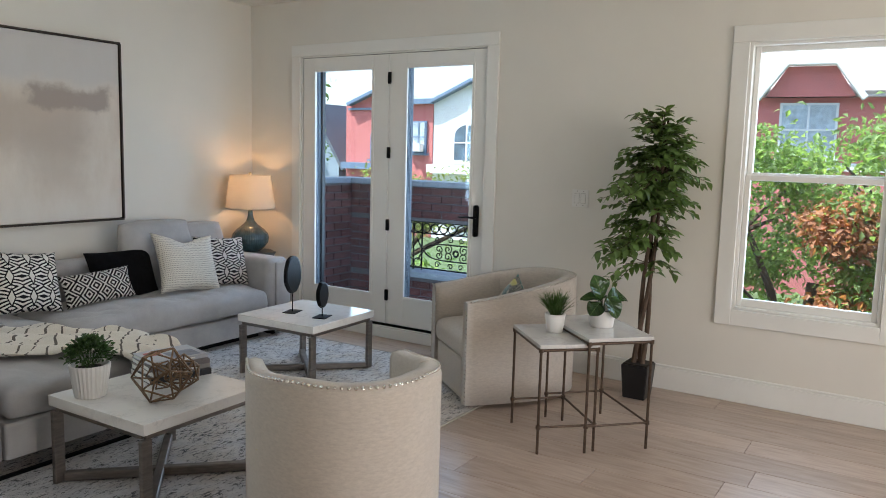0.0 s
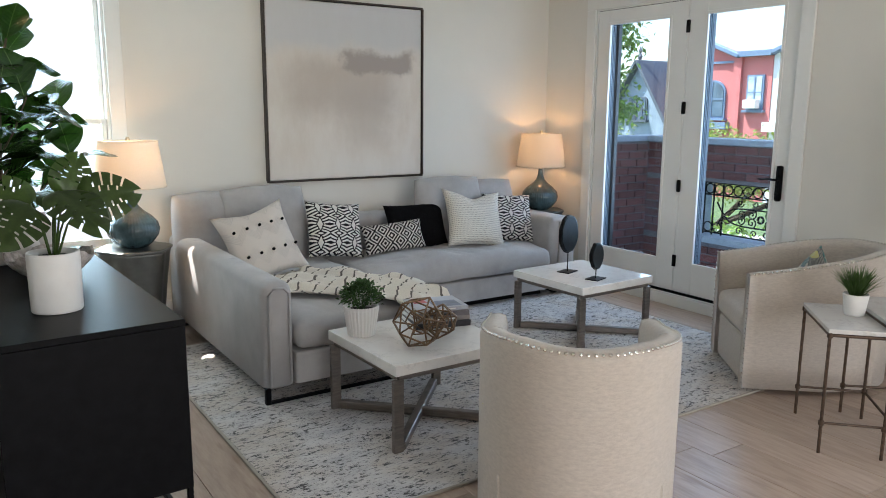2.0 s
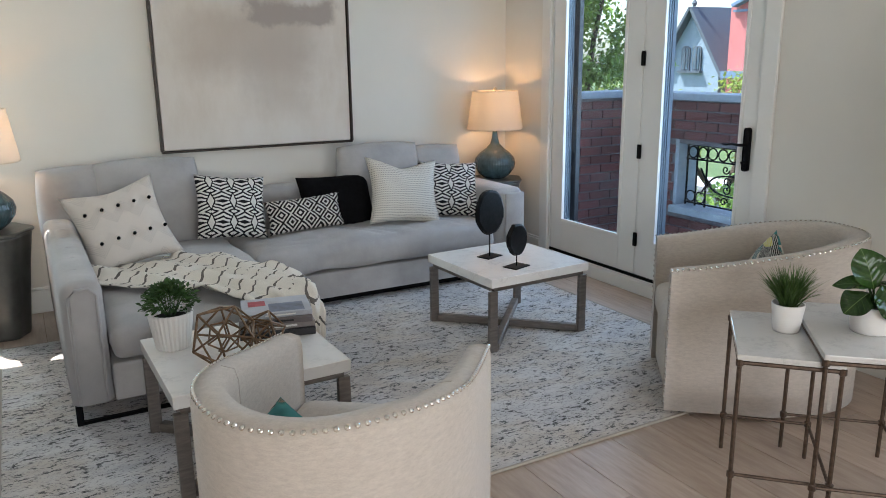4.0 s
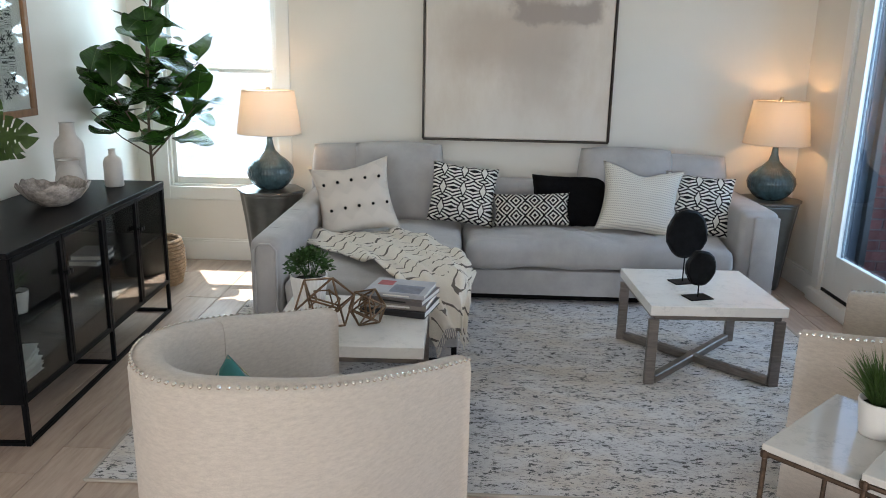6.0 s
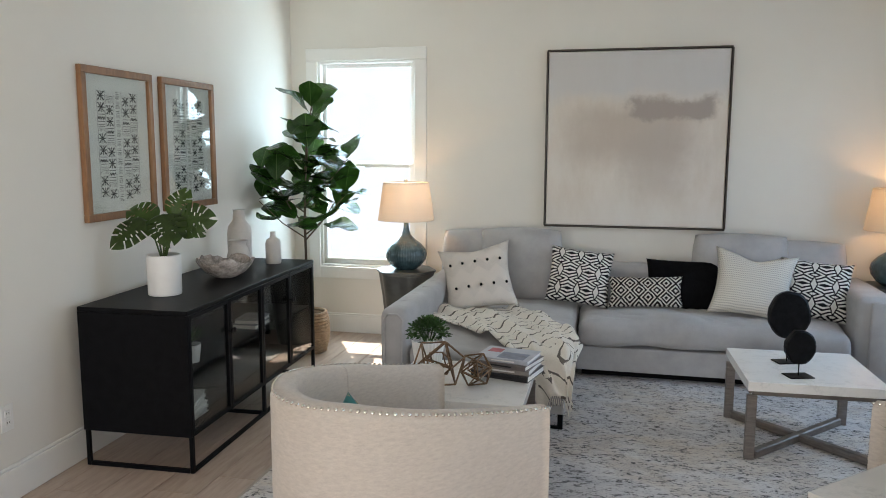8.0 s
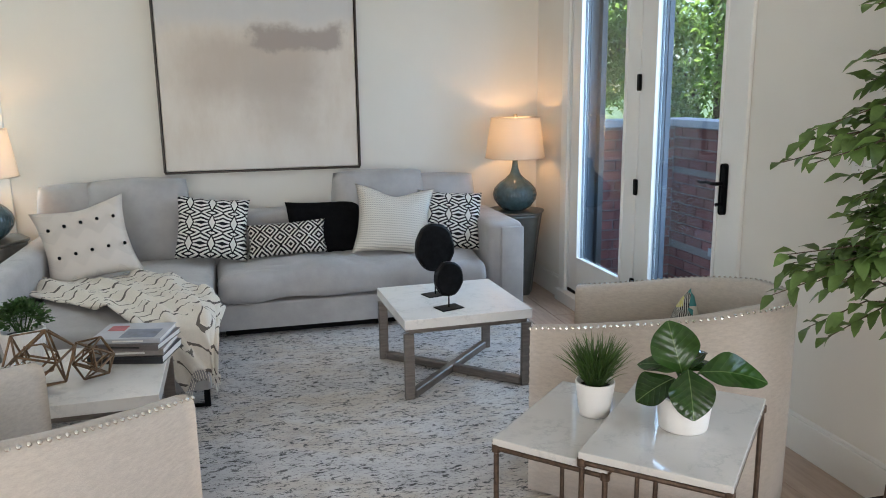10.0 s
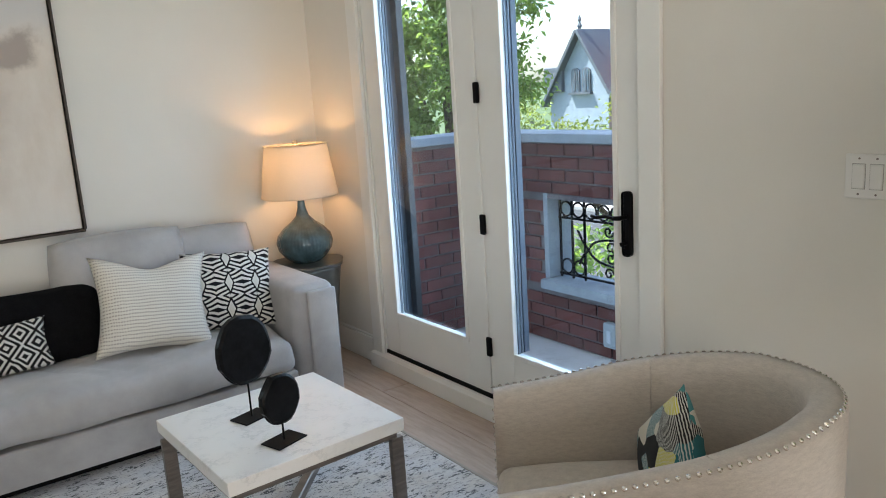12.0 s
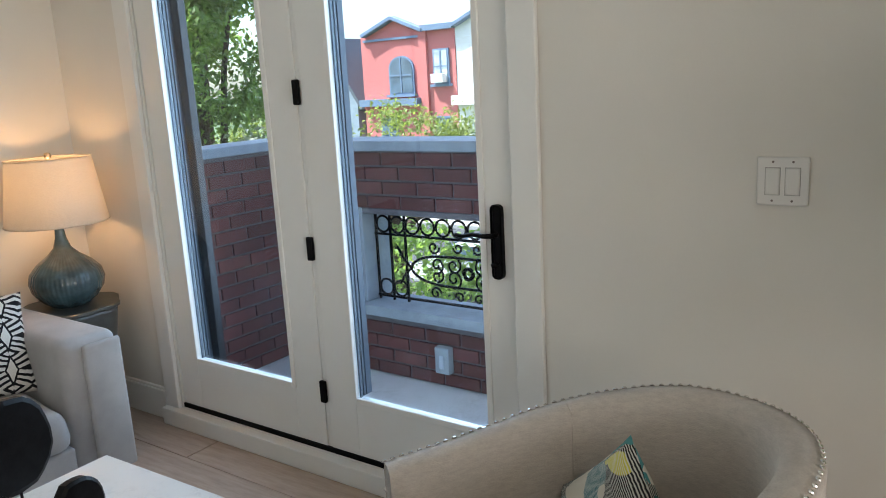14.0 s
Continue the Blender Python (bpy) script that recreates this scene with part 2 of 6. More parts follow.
def canvas_paint():
    """Washed abstract painting: pale ground, a blurred taupe band with a darker block, long soft drips. u runs along x, v along z."""
    m, nt, b = nodes("abstract_canvas")
    tc = nt.nodes.new("ShaderNodeTexCoord")
    sep = nt.nodes.new("ShaderNodeSeparateXYZ")
    wob = node(nt, "ShaderNodeTexNoise", Scale=3.0, Detail=6.0, Roughness=0.65)
    nt.links.new(tc.outputs["Object"], wob.inputs["Vector"])
    sub = nt.nodes.new("ShaderNodeVectorMath")
    sub.operation = "MULTIPLY_ADD"
    nt.links.new(wob.outputs["Color"], sub.inputs[0])
    sub.inputs[1].default_value = (0.34, 0, 0.26)
    nt.links.new(tc.outputs["Object"], sub.inputs[2])
    nt.links.new(sub.outputs[0], sep.inputs[0])

    def band(sock, lo, hi, soft):
        def edge(a, z, up):
            r = node(nt, "ShaderNodeMapRange")
            r.interpolation_type = "SMOOTHSTEP"
            nt.links.new(sock, r.inputs[0])
            r.inputs[1].default_value, r.inputs[2].default_value = a, z
            r.inputs[3].default_value, r.inputs[4].default_value = (0, 1) if up else (1, 0)
            return r.outputs[0]
        n = nt.nodes.new("ShaderNodeMath")
        n.operation = "MULTIPLY"
        nt.links.new(edge(lo, lo + soft, True), n.inputs[0])
        nt.links.new(edge(hi - soft, hi, False), n.inputs[1])
        return n.outputs[0]

    def times(a, f):
        n = nt.nodes.new("ShaderNodeMath")
        n.operation = "MULTIPLY"
        nt.links.new(a, n.inputs[0])
        if isinstance(f, float):
            n.inputs[1].default_value = f
        else:
            nt.links.new(f, n.inputs[1])
        return n.outputs[0]

    x, z = sep.outputs["X"], sep.outputs["Z"]
    cloud = noise_tex(nt, coords(nt, (1, 1, 0.35)), 4.0, 7.0, 0.7)
    tone = ramp(nt, cloud, [(0.3, (0.64, 0.555, 0.475)), (0.55, (0.71, 0.64, 0.57)), (0.75, (0.75, 0.69, 0.63))])
    tone = blend(nt, times(band(z, 0.36, 1.1, 0.16), 0.75), tone, (0.56, 0.55, 0.555))
    tone = blend(nt, times(times(band(z, -0.12, 0.46, 0.22), band(x, -0.55, 0.85, 0.45)), 0.62), tone, (0.45, 0.365, 0.305))
    tone = blend(nt, times(times(band(z, 0.25, 0.46, 0.06), band(x, 0.08, 0.78, 0.08)), 0.85), tone, (0.34, 0.28, 0.25))
    tone = blend(nt, times(times(band(z, -0.45, 0.40, 0.35), band(x, 0.02, 0.62, 0.2)), 0.55), tone, (0.47, 0.40, 0.345))
    tone = blend(nt, times(band(z, -0.8, -0.25, 0.25), 0.5), tone, (0.70, 0.67, 0.63))
    nt.links.new(tone, b.inputs["Base Color"])
    b.inputs["Roughness"].default_value = 0.7
    bump(nt, b, noise_tex(nt, coords(nt), 350, 2.0), 0.25, 0.001)
    return m


def shade_cloth():
    m, nt, b = nodes("lamp_shade_linen")
    nt.nodes.remove(b)
    d, t, mix = (nt.nodes.new(k) for k in ("ShaderNodeBsdfDiffuse", "ShaderNodeBsdfTranslucent", "ShaderNodeMixShader"))
    weave = noise_tex(nt, coords(nt, (1, 1, 3)), 160, 2.0)
    c = ramp(nt, weave, [(0.3, (0.56, 0.50, 0.42)), (0.7, (0.67, 0.61, 0.52))])
    for s in (d, t):
        nt.links.new(c, s.inputs[0])
    mix.inputs[0].default_value = 0.3
    nt.links.new(d.outputs[0], mix.inputs[1])
    nt.links.new(t.outputs[0], mix.inputs[2])
    nt.links.new(mix.outputs[0], nt.nodes["Material Output"].inputs[0])
    return m


GREY_MARBLE = marble("grey_white_marble", 0.72, 0.05)
MARBLE, PLANK, RUG, CANVAS, SHADE = marble(), oak_floor(), rug_weave(), canvas_paint(), shade_cloth()
BRICK = surface("red_brown_brick", (0.23, 0.075, 0.065), 0.85, var=0.3, scale=14, grain=0.8, grain_scale=120, per_object=0.4)
MORTAR = surface("grey_mortar", (0.20, 0.175, 0.18), 0.95, var=0.2, scale=20, grain=0.8, grain_scale=150)
STONE = surface("pale_stone", (0.38, 0.41, 0.44), 0.7, var=0.15, scale=10, grain=0.3, grain_scale=100)


# ---- mesh helpers ----
def part(name, bm, material, parent=None, label="", smooth=False):
    """Links a bmesh as one mesh object, under a thing or a part if one is given."""
    me = bpy.data.meshes.new(name)
    bm.normal_update()
    bm.to_mesh(me)
    bm.free()
    return link(name, me, material, parent, label, smooth)


def link(name, me, material=None, parent=None, label="", smooth=False):
    if material and not me.materials:
        me.materials.append(material)
    if smooth:
        me.polygons.foreach_set("use_smooth", [True] * len(me.polygons))
    ob = new(name, me)
    if parent:
        ob.parent = parent
    if label:
        tagged(ob, label)
    return ob


def thing(name, m, label, category, group="", kind=""):
    """An empty at the base of a thing; its parts are in its own space."""
    ob = new(name)
    ob.matrix_world = m
    ob.empty_display_size = 0.1
    return tagged(ob, label, category, group, kind)


def setting(name, bm, material, label, category):
    return tagged(part(name, bm, material), label, category, kind="structure")


def box(x0, x1, y0, y1, z0, z1, bevel=0.0, seg=2, bm=None, m=None):
    """A box with bevelled edges, into a new bmesh or one that is given."""
    b = bmesh.new()
    bmesh.ops.create_cube(b, size=1.0)
    for v in b.verts:
        v.co = Vector(((x0 + x1) / 2 + v.co.x * (x1 - x0), (y0 + y1) / 2 + v.co.y * (y1 - y0), (z0 + z1) / 2 + v.co.z * (z1 - z0)))
    if bevel:
        bmesh.ops.bevel(b, geom=b.edges[:], offset=bevel, segments=seg, affect="EDGES", profile=0.6)
    if m:
        b.transform(m)
    return into(bm, b)


def into(bm, b):
    """Adds b to bm, if there is one."""
    if bm is None:
        return b
    me = bpy.data.meshes.new("joined")
    b.to_mesh(me)
    b.free()
    bm.from_mesh(me)
    bpy.data.meshes.remove(me)
    return bm


def lathe(profile, seg=40, bm=None, ribs=0, depth=0.0, m=None):
    """Turns rows of (radius, z) about z; ribs cut shallow flutes."""
    b = bmesh.new()
    rings = []
    for r, z in profile:
        ring = []
        for i in range(seg):
            a = math.tau * i / seg
            q = r * (1 + (depth * math.cos(ribs * a) if ribs else 0))
            ring.append(b.verts.new((q * math.cos(a), q * math.sin(a), z)))
        rings.append(ring)
    for lo, hi in zip(rings, rings[1:]):
        for i in range(seg):
            j = (i + 1) % seg
            b.faces.new((lo[i], lo[j], hi[j], hi[i]))
    for ring, flip in ((rings[0], True), (rings[-1], False)):
        if (ring[0].co.xy).length > 1e-4:
            b.faces.new(ring[::-1] if flip else ring)
    bmesh.ops.remove_doubles(b, verts=b.verts[:], dist=1e-6)
    if m:
        b.transform(m)
    return into(bm, b)


def rod(points, radius, seg=8, bm=None, taper=1.0):
    """A round bar along points."""
    b = bmesh.new()
    pts = [Vector(p) for p in points]
    rings = []
    for i, p in enumerate(pts):
        d = ((pts[min(i + 1, len(pts) - 1)] - pts[max(i - 1, 0)])).normalized()
        side = d.cross(Vector((0, 0, 1)) if abs(d.z) < 0.9 else Vector((1, 0, 0))).normalized()
        up = side.cross(d)
        r = radius * (1 + (taper - 1) * i / max(1, len(pts) - 1))
        rings.append([b.verts.new(p + r * (side * math.cos(math.tau * k / seg) + up * math.sin(math.tau * k / seg))) for k in range(seg)])
    for lo, hi in zip(rings, rings[1:]):
        for k in range(seg):
            b.faces.new((lo[k], lo[(k + 1) % seg], hi[(k + 1) % seg], hi[k]))
    b.faces.new(rings[0][::-1])
    b.faces.new(rings[-1])
    return into(bm, b)


def bar(p, q, width, thick, up=(0, 0, 1), bm=None):
    """A flat bar from p to q: width across, thick along up."""
    p, q, up = Vector(p), Vector(q), Vector(up)
    d = (q - p).normalized()
    side = d.cross(up).normalized()
    up = side.cross(d)
    m = Matrix((side, d, up)).transposed().to_4x4()
    m.translation = (p + q) / 2
    n = (q - p).length / 2
    return box(-width / 2, width / 2, -n, n, -thick / 2, thick / 2, min(width, thick) * 0.12, 1, bm, m)


def ring_bar(radius, tube, seg=20, bm=None, m=None):
    """A closed ring in the x-z plane."""
    pts = [(radius * math.cos(math.tau * i / seg), 0, radius * math.sin(math.tau * i / seg)) for i in range(seg + 1)]
    b = rod(pts, tube, 6)
    if m:
        b.transform(m)
    return into(bm, b)


def soft(bm, levels=1):
    """Rounds a coarse cushion cage."""
    me = bpy.data.meshes.new("cage")
    bm.to_mesh(me)
    bm.free()
    ob = bpy.data.objects.new("cage", me)
    scene.collection.objects.link(ob)
    mod = ob.modifiers.new("round", "SUBSURF")
    mod.levels = mod.render_levels = levels
    dep = bpy.context.evaluated_depsgraph_get()
    out = bmesh.new()
    out.from_mesh(ob.evaluated_get(dep).to_mesh())
    bpy.data.objects.remove(ob)
    bpy.data.meshes.remove(me)
    return out


def cushion(w, d, h, puff=0.03, cells=10, wave=0.006, seed=0, round_edge=0.035, crease=0.0):
    """A stuffed seat block: w along x, d along y, from z 0 to h, with soft edges and a crowned, slightly rumpled top."""
    b = bmesh.new()
    bmesh.ops.create_cube(b, size=1.0)
    for v in b.verts:
        v.co = Vector((v.co.x * w, v.co.y * d, (v.co.z + 0.5) * h))
    bmesh.ops.bevel(b, geom=b.edges[:], offset=round_edge, segments=3, affect="EDGES", profile=0.5)
    bmesh.ops.subdivide_edges(b, edges=[e for e in b.edges if e.calc_length() > 0.12], cuts=cells, use_grid_fill=True)
    for v in b.verts:
        u, t = v.co.x / (w / 2), v.co.y / (d / 2)
        dome = max(0, 1 - u ** 4) * max(0, 1 - t ** 4)
        if v.co.z > h * 0.6:
            v.co.z += puff * dome
        v.co += v.normal * wave * (noise.noise(Vector((v.co.x * 3 + seed, v.co.y * 5, v.co.z * 4))) - 0.2)
        if crease and v.co.z > h * 0.6:
            fan = noise.noise(Vector((v.co.x * 7 + v.co.y * 4 + seed, v.co.y * 2.5 - v.co.x * 2, 0.7)))
            v.co.z -= crease * (1 - min(1.0, abs(fan) * 2.2)) ** 4 * dome
    return b


def pillow(w, h, t, n=18, seed=0, ears=0.06, chop=0.0):
    """A scatter pillow standing in the x-z plane, centred, with pinched corners and a seam."""
    b = bmesh.new()
    for side in (-1, 1):
        grid = []
        for i in range(n + 1):
            row = []
            for j in range(n + 1):
                u, v = 2 * i / n - 1, 2 * j / n - 1
                pinch_u, pinch_v = 1 - ears * (1 - abs(v) ** 2) * abs(u), 1 - ears * (1 - abs(u) ** 2) * abs(v)
                fat = (max(0, 1 - u * u) * max(0, 1 - v * v)) ** 0.42
                wr = 0.010 * noise.noise(Vector((u * 2.2 + seed, v * 2.2, side * 2.0 + seed)))
                dent = chop * max(0.0, v) ** 2 * math.exp(-(u / 0.42) ** 2)
                row.append(b.verts.new((u * w / 2 * pinch_u, side * (t / 2 * fat + wr * fat) * (1 - 3 * dent), (v - dent) * h / 2 * pinch_v)))
            grid.append(row)
        for i in range(n):
            for j in range(n):
                q = (grid[i][j], grid[i + 1][j], grid[i + 1][j + 1], grid[i][j + 1])
                b.faces.new(q if side < 0 else q[::-1])
    bmesh.ops.remove_doubles(b, verts=b.verts[:], dist=1e-5)
    return b


def leaf(length, width, fold=0.25, droop=0.25, n=6, tip=1.0, lobes=0, across=2):
    """A single leaf from the origin along +y, folded at the midrib and drooping; lobes notch its edge."""
    b = bmesh.new()
    rows = []
    for i in range(n + 1):
        s = i / n
        wid = width / 2 * (math.sin(math.pi * min(1, s ** (0.8 * tip) * 0.98 + 0.01)) ** 0.75)
        if lobes and i % 2 and 1 < i < n:
            wid *= 0.62
        y, z = length * s * (1 - 0.15 * droop * s), -droop * length * s * s
        rows.append([b.verts.new((wid * k / across, y - (0.12 * wid * abs(k) / across if lobes else 0), z + fold * wid * abs(k) / across + 0.16 * wid * math.sin(9.0 * s + 2.6 * k / across) * abs(k) / across)) for k in range(-across, across + 1)])
    for a, c in zip(rows, rows[1:]):
        for k in range(2 * across):
            b.faces.new((a[k], a[k + 1], c[k + 1], c[k]))
    return b


def leaf_facing(base, way, face, scale=1.0):
    """A leaf set at base, pointing along way, its upper side turned towards face."""
    d = Vector(way).normalized()
    up = Vector(face) - d * d.dot(Vector(face))
    up.normalize()
    m = Matrix((d.cross(up), d, up)).transposed().to_4x4()
    return Matrix.Translation(base) @ m @ Matrix.Scale(scale, 4)


def split_leaf(length, width, droop=0.2, n=30, across=9):
    """A heart-shaped leaf from the origin along +y, slit from its edge between the side veins and pierced beside the midrib."""
    b = bmesh.new()
    rows = []
    for i in range(n + 1):
        s = i / n
        wid = width / 2 * max(0.02, math.sin(math.pi * s ** 0.72)) ** 0.6
        row = []
        for k in range(-across, across + 1):
            f = abs(k) / across
            x = wid * k / across
            y = length * (s + (0.16 - 0.30 * (1 - s)) * f * f + 0.05 * f)
            z = -droop * length * (s * s + 0.55 * f * f) + 0.10 * wid * f + 0.035 * length * math.sin(9 * s + 2.0 * k / across) * f
            row.append(b.verts.new((x, y, z)))
        rows.append(row)
    for i, (a, c) in enumerate(zip(rows, rows[1:])):
        for k in range(2 * across):
            f = abs(k + 0.5 - across) / across
            slit = i % 5 == 3 and 4 < i < n - 3 and f > 0.46
            hole = i % 5 == 1 and 6 < i < n - 6 and 0.22 < f < 0.40
            if not slit and not hole:
                b.faces.new((a[k], a[k + 1], c[k + 1], c[k]))
    return b


def leaf_pose(base, way, roll=0.0, scale=1.0):
    """A leaf set at base, pointing along way, its upper side up."""
    d = Vector(way).normalized()
    side = d.cross(Vector((0, 0, 1)))
    side = side.normalized() if side.length > 1e-3 else Vector((1, 0, 0))
    up = side.cross(d)
    m = Matrix((side, d, up)).transposed().to_4x4()
    return Matrix.Translation(base) @ m @ Matrix.Rotation(roll, 4, "Y") @ Matrix.Scale(scale, 4)


def scatter(shapes, poses_, bm=None):
    """Many copies of small shapes in one mesh, made at once."""
    vs, fs, base = [], [], 0
    plain = []
    for s in shapes:
        s.verts.index_update()
        plain.append((np.array([v.co[:] for v in s.verts]), [[v.index for v in f.verts] for f in s.faces]))
        s.free()
    for i, m in enumerate(poses_):
        co, faces = plain[i % len(plain)]
        a = np.array(m)
        vs.append(co @ a[:3, :3].T + a[:3, 3])
        fs += [[k + base for k in f] for f in faces]
        base += len(co)
    me = bpy.data.meshes.new("scatter")
    me.from_pydata(np.concatenate(vs).tolist(), [], fs)
    return me


# ---- structure ----
CEIL_Z, WEST, SLANT, PIER = 2.74, -4.72, -0.0306, -3.62
R = random.Random(7)


def west_x(y):
    return WEST + SLANT * y


def wall_with_holes(name, length, height, thick, holes, m, label, category="wall"):
    """A wall along local x from 0 to length, its room face at y = 0, with openings (x0, x1, z0, z1)."""
    xs = sorted({0, length, *(h[0] for h in holes), *(h[1] for h in holes)})
    bm = bmesh.new()
    for a, c in zip(xs, xs[1:]):
        cuts = sorted((h[2], h[3]) for h in holes if h[0] <= a and h[1] >= c)
        z = 0.0
        for lo, hi in cuts + [(height, height)]:
            if lo > z + 1e-6:
                box(a, c, 0, thick, z, lo, bm=bm)
            z = hi
    bmesh.ops.remove_doubles(bm, verts=bm.verts[:], dist=1e-6)
    bm.transform(m)
    return setting(name, bm, WALL, label, category)


DOOR = (0.60, 2.42, 0.0, 2.275)
EWIN = (4.213, 5.022, 0.584, 2.203)
NWIN = (0.25, 1.06, 0.55, 2.21)     # measured from the west corner
wall_with_holes("wall_east", 9.0, CEIL_Z, 0.2, [DOOR, EWIN], pose(0, 0, 0, rz=-90), "cream painted plaster wall with glazed doors and a window")
NX0 = -4.74
wall_with_holes("wall_north", -NX0, CEIL_Z, 0.2, [NWIN], pose(NX0, 0, 0), "cream painted plaster wall behind the grey sofa")
bm = box(-0.14, 0, PIER, 0.02, 0, CEIL_Z, 0.004, 1)
bm.transform(Matrix.Translation((WEST, 0, 0)) @ Matrix.Rotation(-math.atan(SLANT), 4, "Z"))
setting("wall_west", bm, WALL, "cream painted plaster wall ending in an open passage", "wall")
# unseen opening in the south wall, added to go with the fill lamp
SOUTH_GAP = (1.5, 5.5, 0.5, 2.4)
wall_with_holes("wall_south", 8.0, CEIL_Z, 0.2, [SOUTH_GAP], pose(0.2, -9.0, 0, rz=180), "plain cream painted wall", "wall")
setting("wall_far_west", box(-7.2, -7.0, -9.0, PIER + 0.44, 0, CEIL_Z), WALL, "plain cream painted wall", "wall")
setting("wall_passage", box(-7.0, west_x(PIER) - 0.15, PIER + 0.3, PIER + 0.44, 0, CEIL_Z), WALL, "plain cream painted wall", "wall")
setting("ceiling", box(-7.2, 0.2, -9.2, 0.2, CEIL_Z, CEIL_Z + 0.2), CEIL, "flat white painted ceiling", "ceiling")


# base boards with a small cap
def baseboard(name, length, m):
    bm = box(0, length, -0.016, 0, 0, 0.145, 0.003, 1)
    box(0, length, -0.011, 0, 0.145, 0.162, 0.004, 1, bm)
    bm.transform(m)
    return setting(name, bm, TRIM, "white painted base board with a small cap", "baseboard")


baseboard("baseboard_north", 4.70, pose(-4.70, 0, 0))
baseboard("baseboard_east_1", 0.48, pose(0, -0.018, 0, rz=-90))
baseboard("baseboard_east_2", 6.4, pose(0, -2.53, 0, rz=-90))
baseboard("baseboard_west", -PIER, Matrix.Translation((west_x(PIER), PIER, 0)) @ Matrix.Rotation(-math.atan(SLANT), 4, "Z") @ pose(0, 0, 0, rz=90))


def casing(prefix, y0, y1, z0, z1, w, m, bottom=True):
    """Flat painted boards round an opening that spans local x y0..y1."""
    ob = thing(prefix, m, "white painted flat window casing" if bottom else "white painted flat door casing", "trim", kind="structure")
    part("side_board", box(y0 - w, y0, -0.02, 0, z0 - (w if bottom else 0), z1, 0.003, 1), TRIM, ob)
    part("side_board", box(y1, y1 + w, -0.02, 0, z0 - (w if bottom else 0), z1, 0.003, 1), TRIM, ob)
    part("head_board", box(y0 - w, y1 + w, -0.022, 0, z1, z1 + w, 0.003, 1), TRIM, ob)
    if bottom:
        part("apron_board", box(y0, y1, -0.02, 0, z0 - w, z0, 0.003, 1), TRIM, ob)
    return ob


EAST = pose(0, 0, 0, rz=-90)
NORTH = pose(NX0, 0, 0)
casing("trim_door", DOOR[0], DOOR[1], 0.0, DOOR[3], 0.095, EAST, False)
casing("trim_window_east", *EWIN, 0.098, EAST)
casing("trim_window_north", *NWIN, 0.095, NORTH)


def pane_part(bm, parent, material=None):
    ob = part("pane", bm, material or PANE, parent)
    ob.visible_shadow = False
    return ob


def sash_window(name, x0, x1, z0, z1, mid, m, label):
    ob = thing(name, m, label, "window", kind="structure")
    j = 0.019
    jamb = box(x0, x0 + j, 0.0, 0.16, z0, z1, 0.002, 1)
    box(x1 - j, x1, 0.0, 0.16, z0, z1, 0.002, 1, jamb)
    box(x0 + j, x1 - j, 0.0, 0.16, z1 - j, z1, 0.002, 1, jamb)
    part("window_frame", jamb, TRIM, ob)
    part("window_sill", box(x0 + j, x1 - j, -0.005, 0.16, z0, z0 + j, 0.004, 1), TRIM, ob)
    for a, c, y in ((z0 + j, mid + 0.018, 0.022), (mid - 0.018, z1 - j, 0.060)):
        s = 0.030
        l, r = x0 + j + 0.002, x1 - j - 0.002
        fr = box(l, l + s, y, y + 0.035, a, c, 0.003, 1)
        box(r - s, r, y, y + 0.035, a, c, 0.003, 1, fr)
        box(l + s, r - s, y, y + 0.035, a, a + (0.05 if y < 0.07 else 0.034), 0.003, 1, fr)
        box(l + s, r - s, y, y + 0.035, c - 0.034, c, 0.003, 1, fr)
        sash = part("sash", fr, TRIM, ob)
        pane_part(box(l + s - 0.004, r - s + 0.004, y + 0.015, y + 0.019, a + 0.03, c - 0.03), sash)
    return ob


sash_window("window_1", *EWIN, 1.40, EAST, "white double-hung sash window looking onto a tree and red houses")
sash_window("window_2", *NWIN, 1.38, NORTH, "white double-hung sash window filled with bright daylight")

# glazed double doors
jb = box(DOOR[0], DOOR[0] + 0.012, 0.0, 0.14, 0.09, DOOR[3])
box(DOOR[1] - 0.012, DOOR[1], 0.0, 0.14, 0.09, DOOR[3], bm=jb)
box(DOOR[0] + 0.012, DOOR[1] - 0.012, 0.0, 0.14, DOOR[3] - 0.01, DOOR[3], bm=jb)
jb.transform(EAST)
setting("door_frame", jb, TRIM, "white painted door jamb", "door frame")
st = box(DOOR[0] - 0.09, DOOR[1] + 0.09, -0.05, 0.0, 0, 0.082, 0.006, 2)
box(DOOR[0], DOOR[1], 0.0, 0.2, 0, 0.086, bm=st)
st.transform(EAST)
setting("door_sill", st, TRIM, "white painted raised sill under the glazed doors", "sill")
dk = box(DOOR[0] + 0.014, DOOR[1] - 0.014, 0.001, 0.06, 0.0862, 0.106)
for g0, g1, z0, z1 in ((0.6122, 0.6185, 0.107, 2.26), (0.6122, 2.4075, 2.2615, 2.2648)):
    box(g0, g1, 0.014, 0.04, z0, z1, bm=dk)
dk.transform(EAST)
setting("door_sweep", dk, BLACK, "black rubber seal round the glazed doors", "door seal")


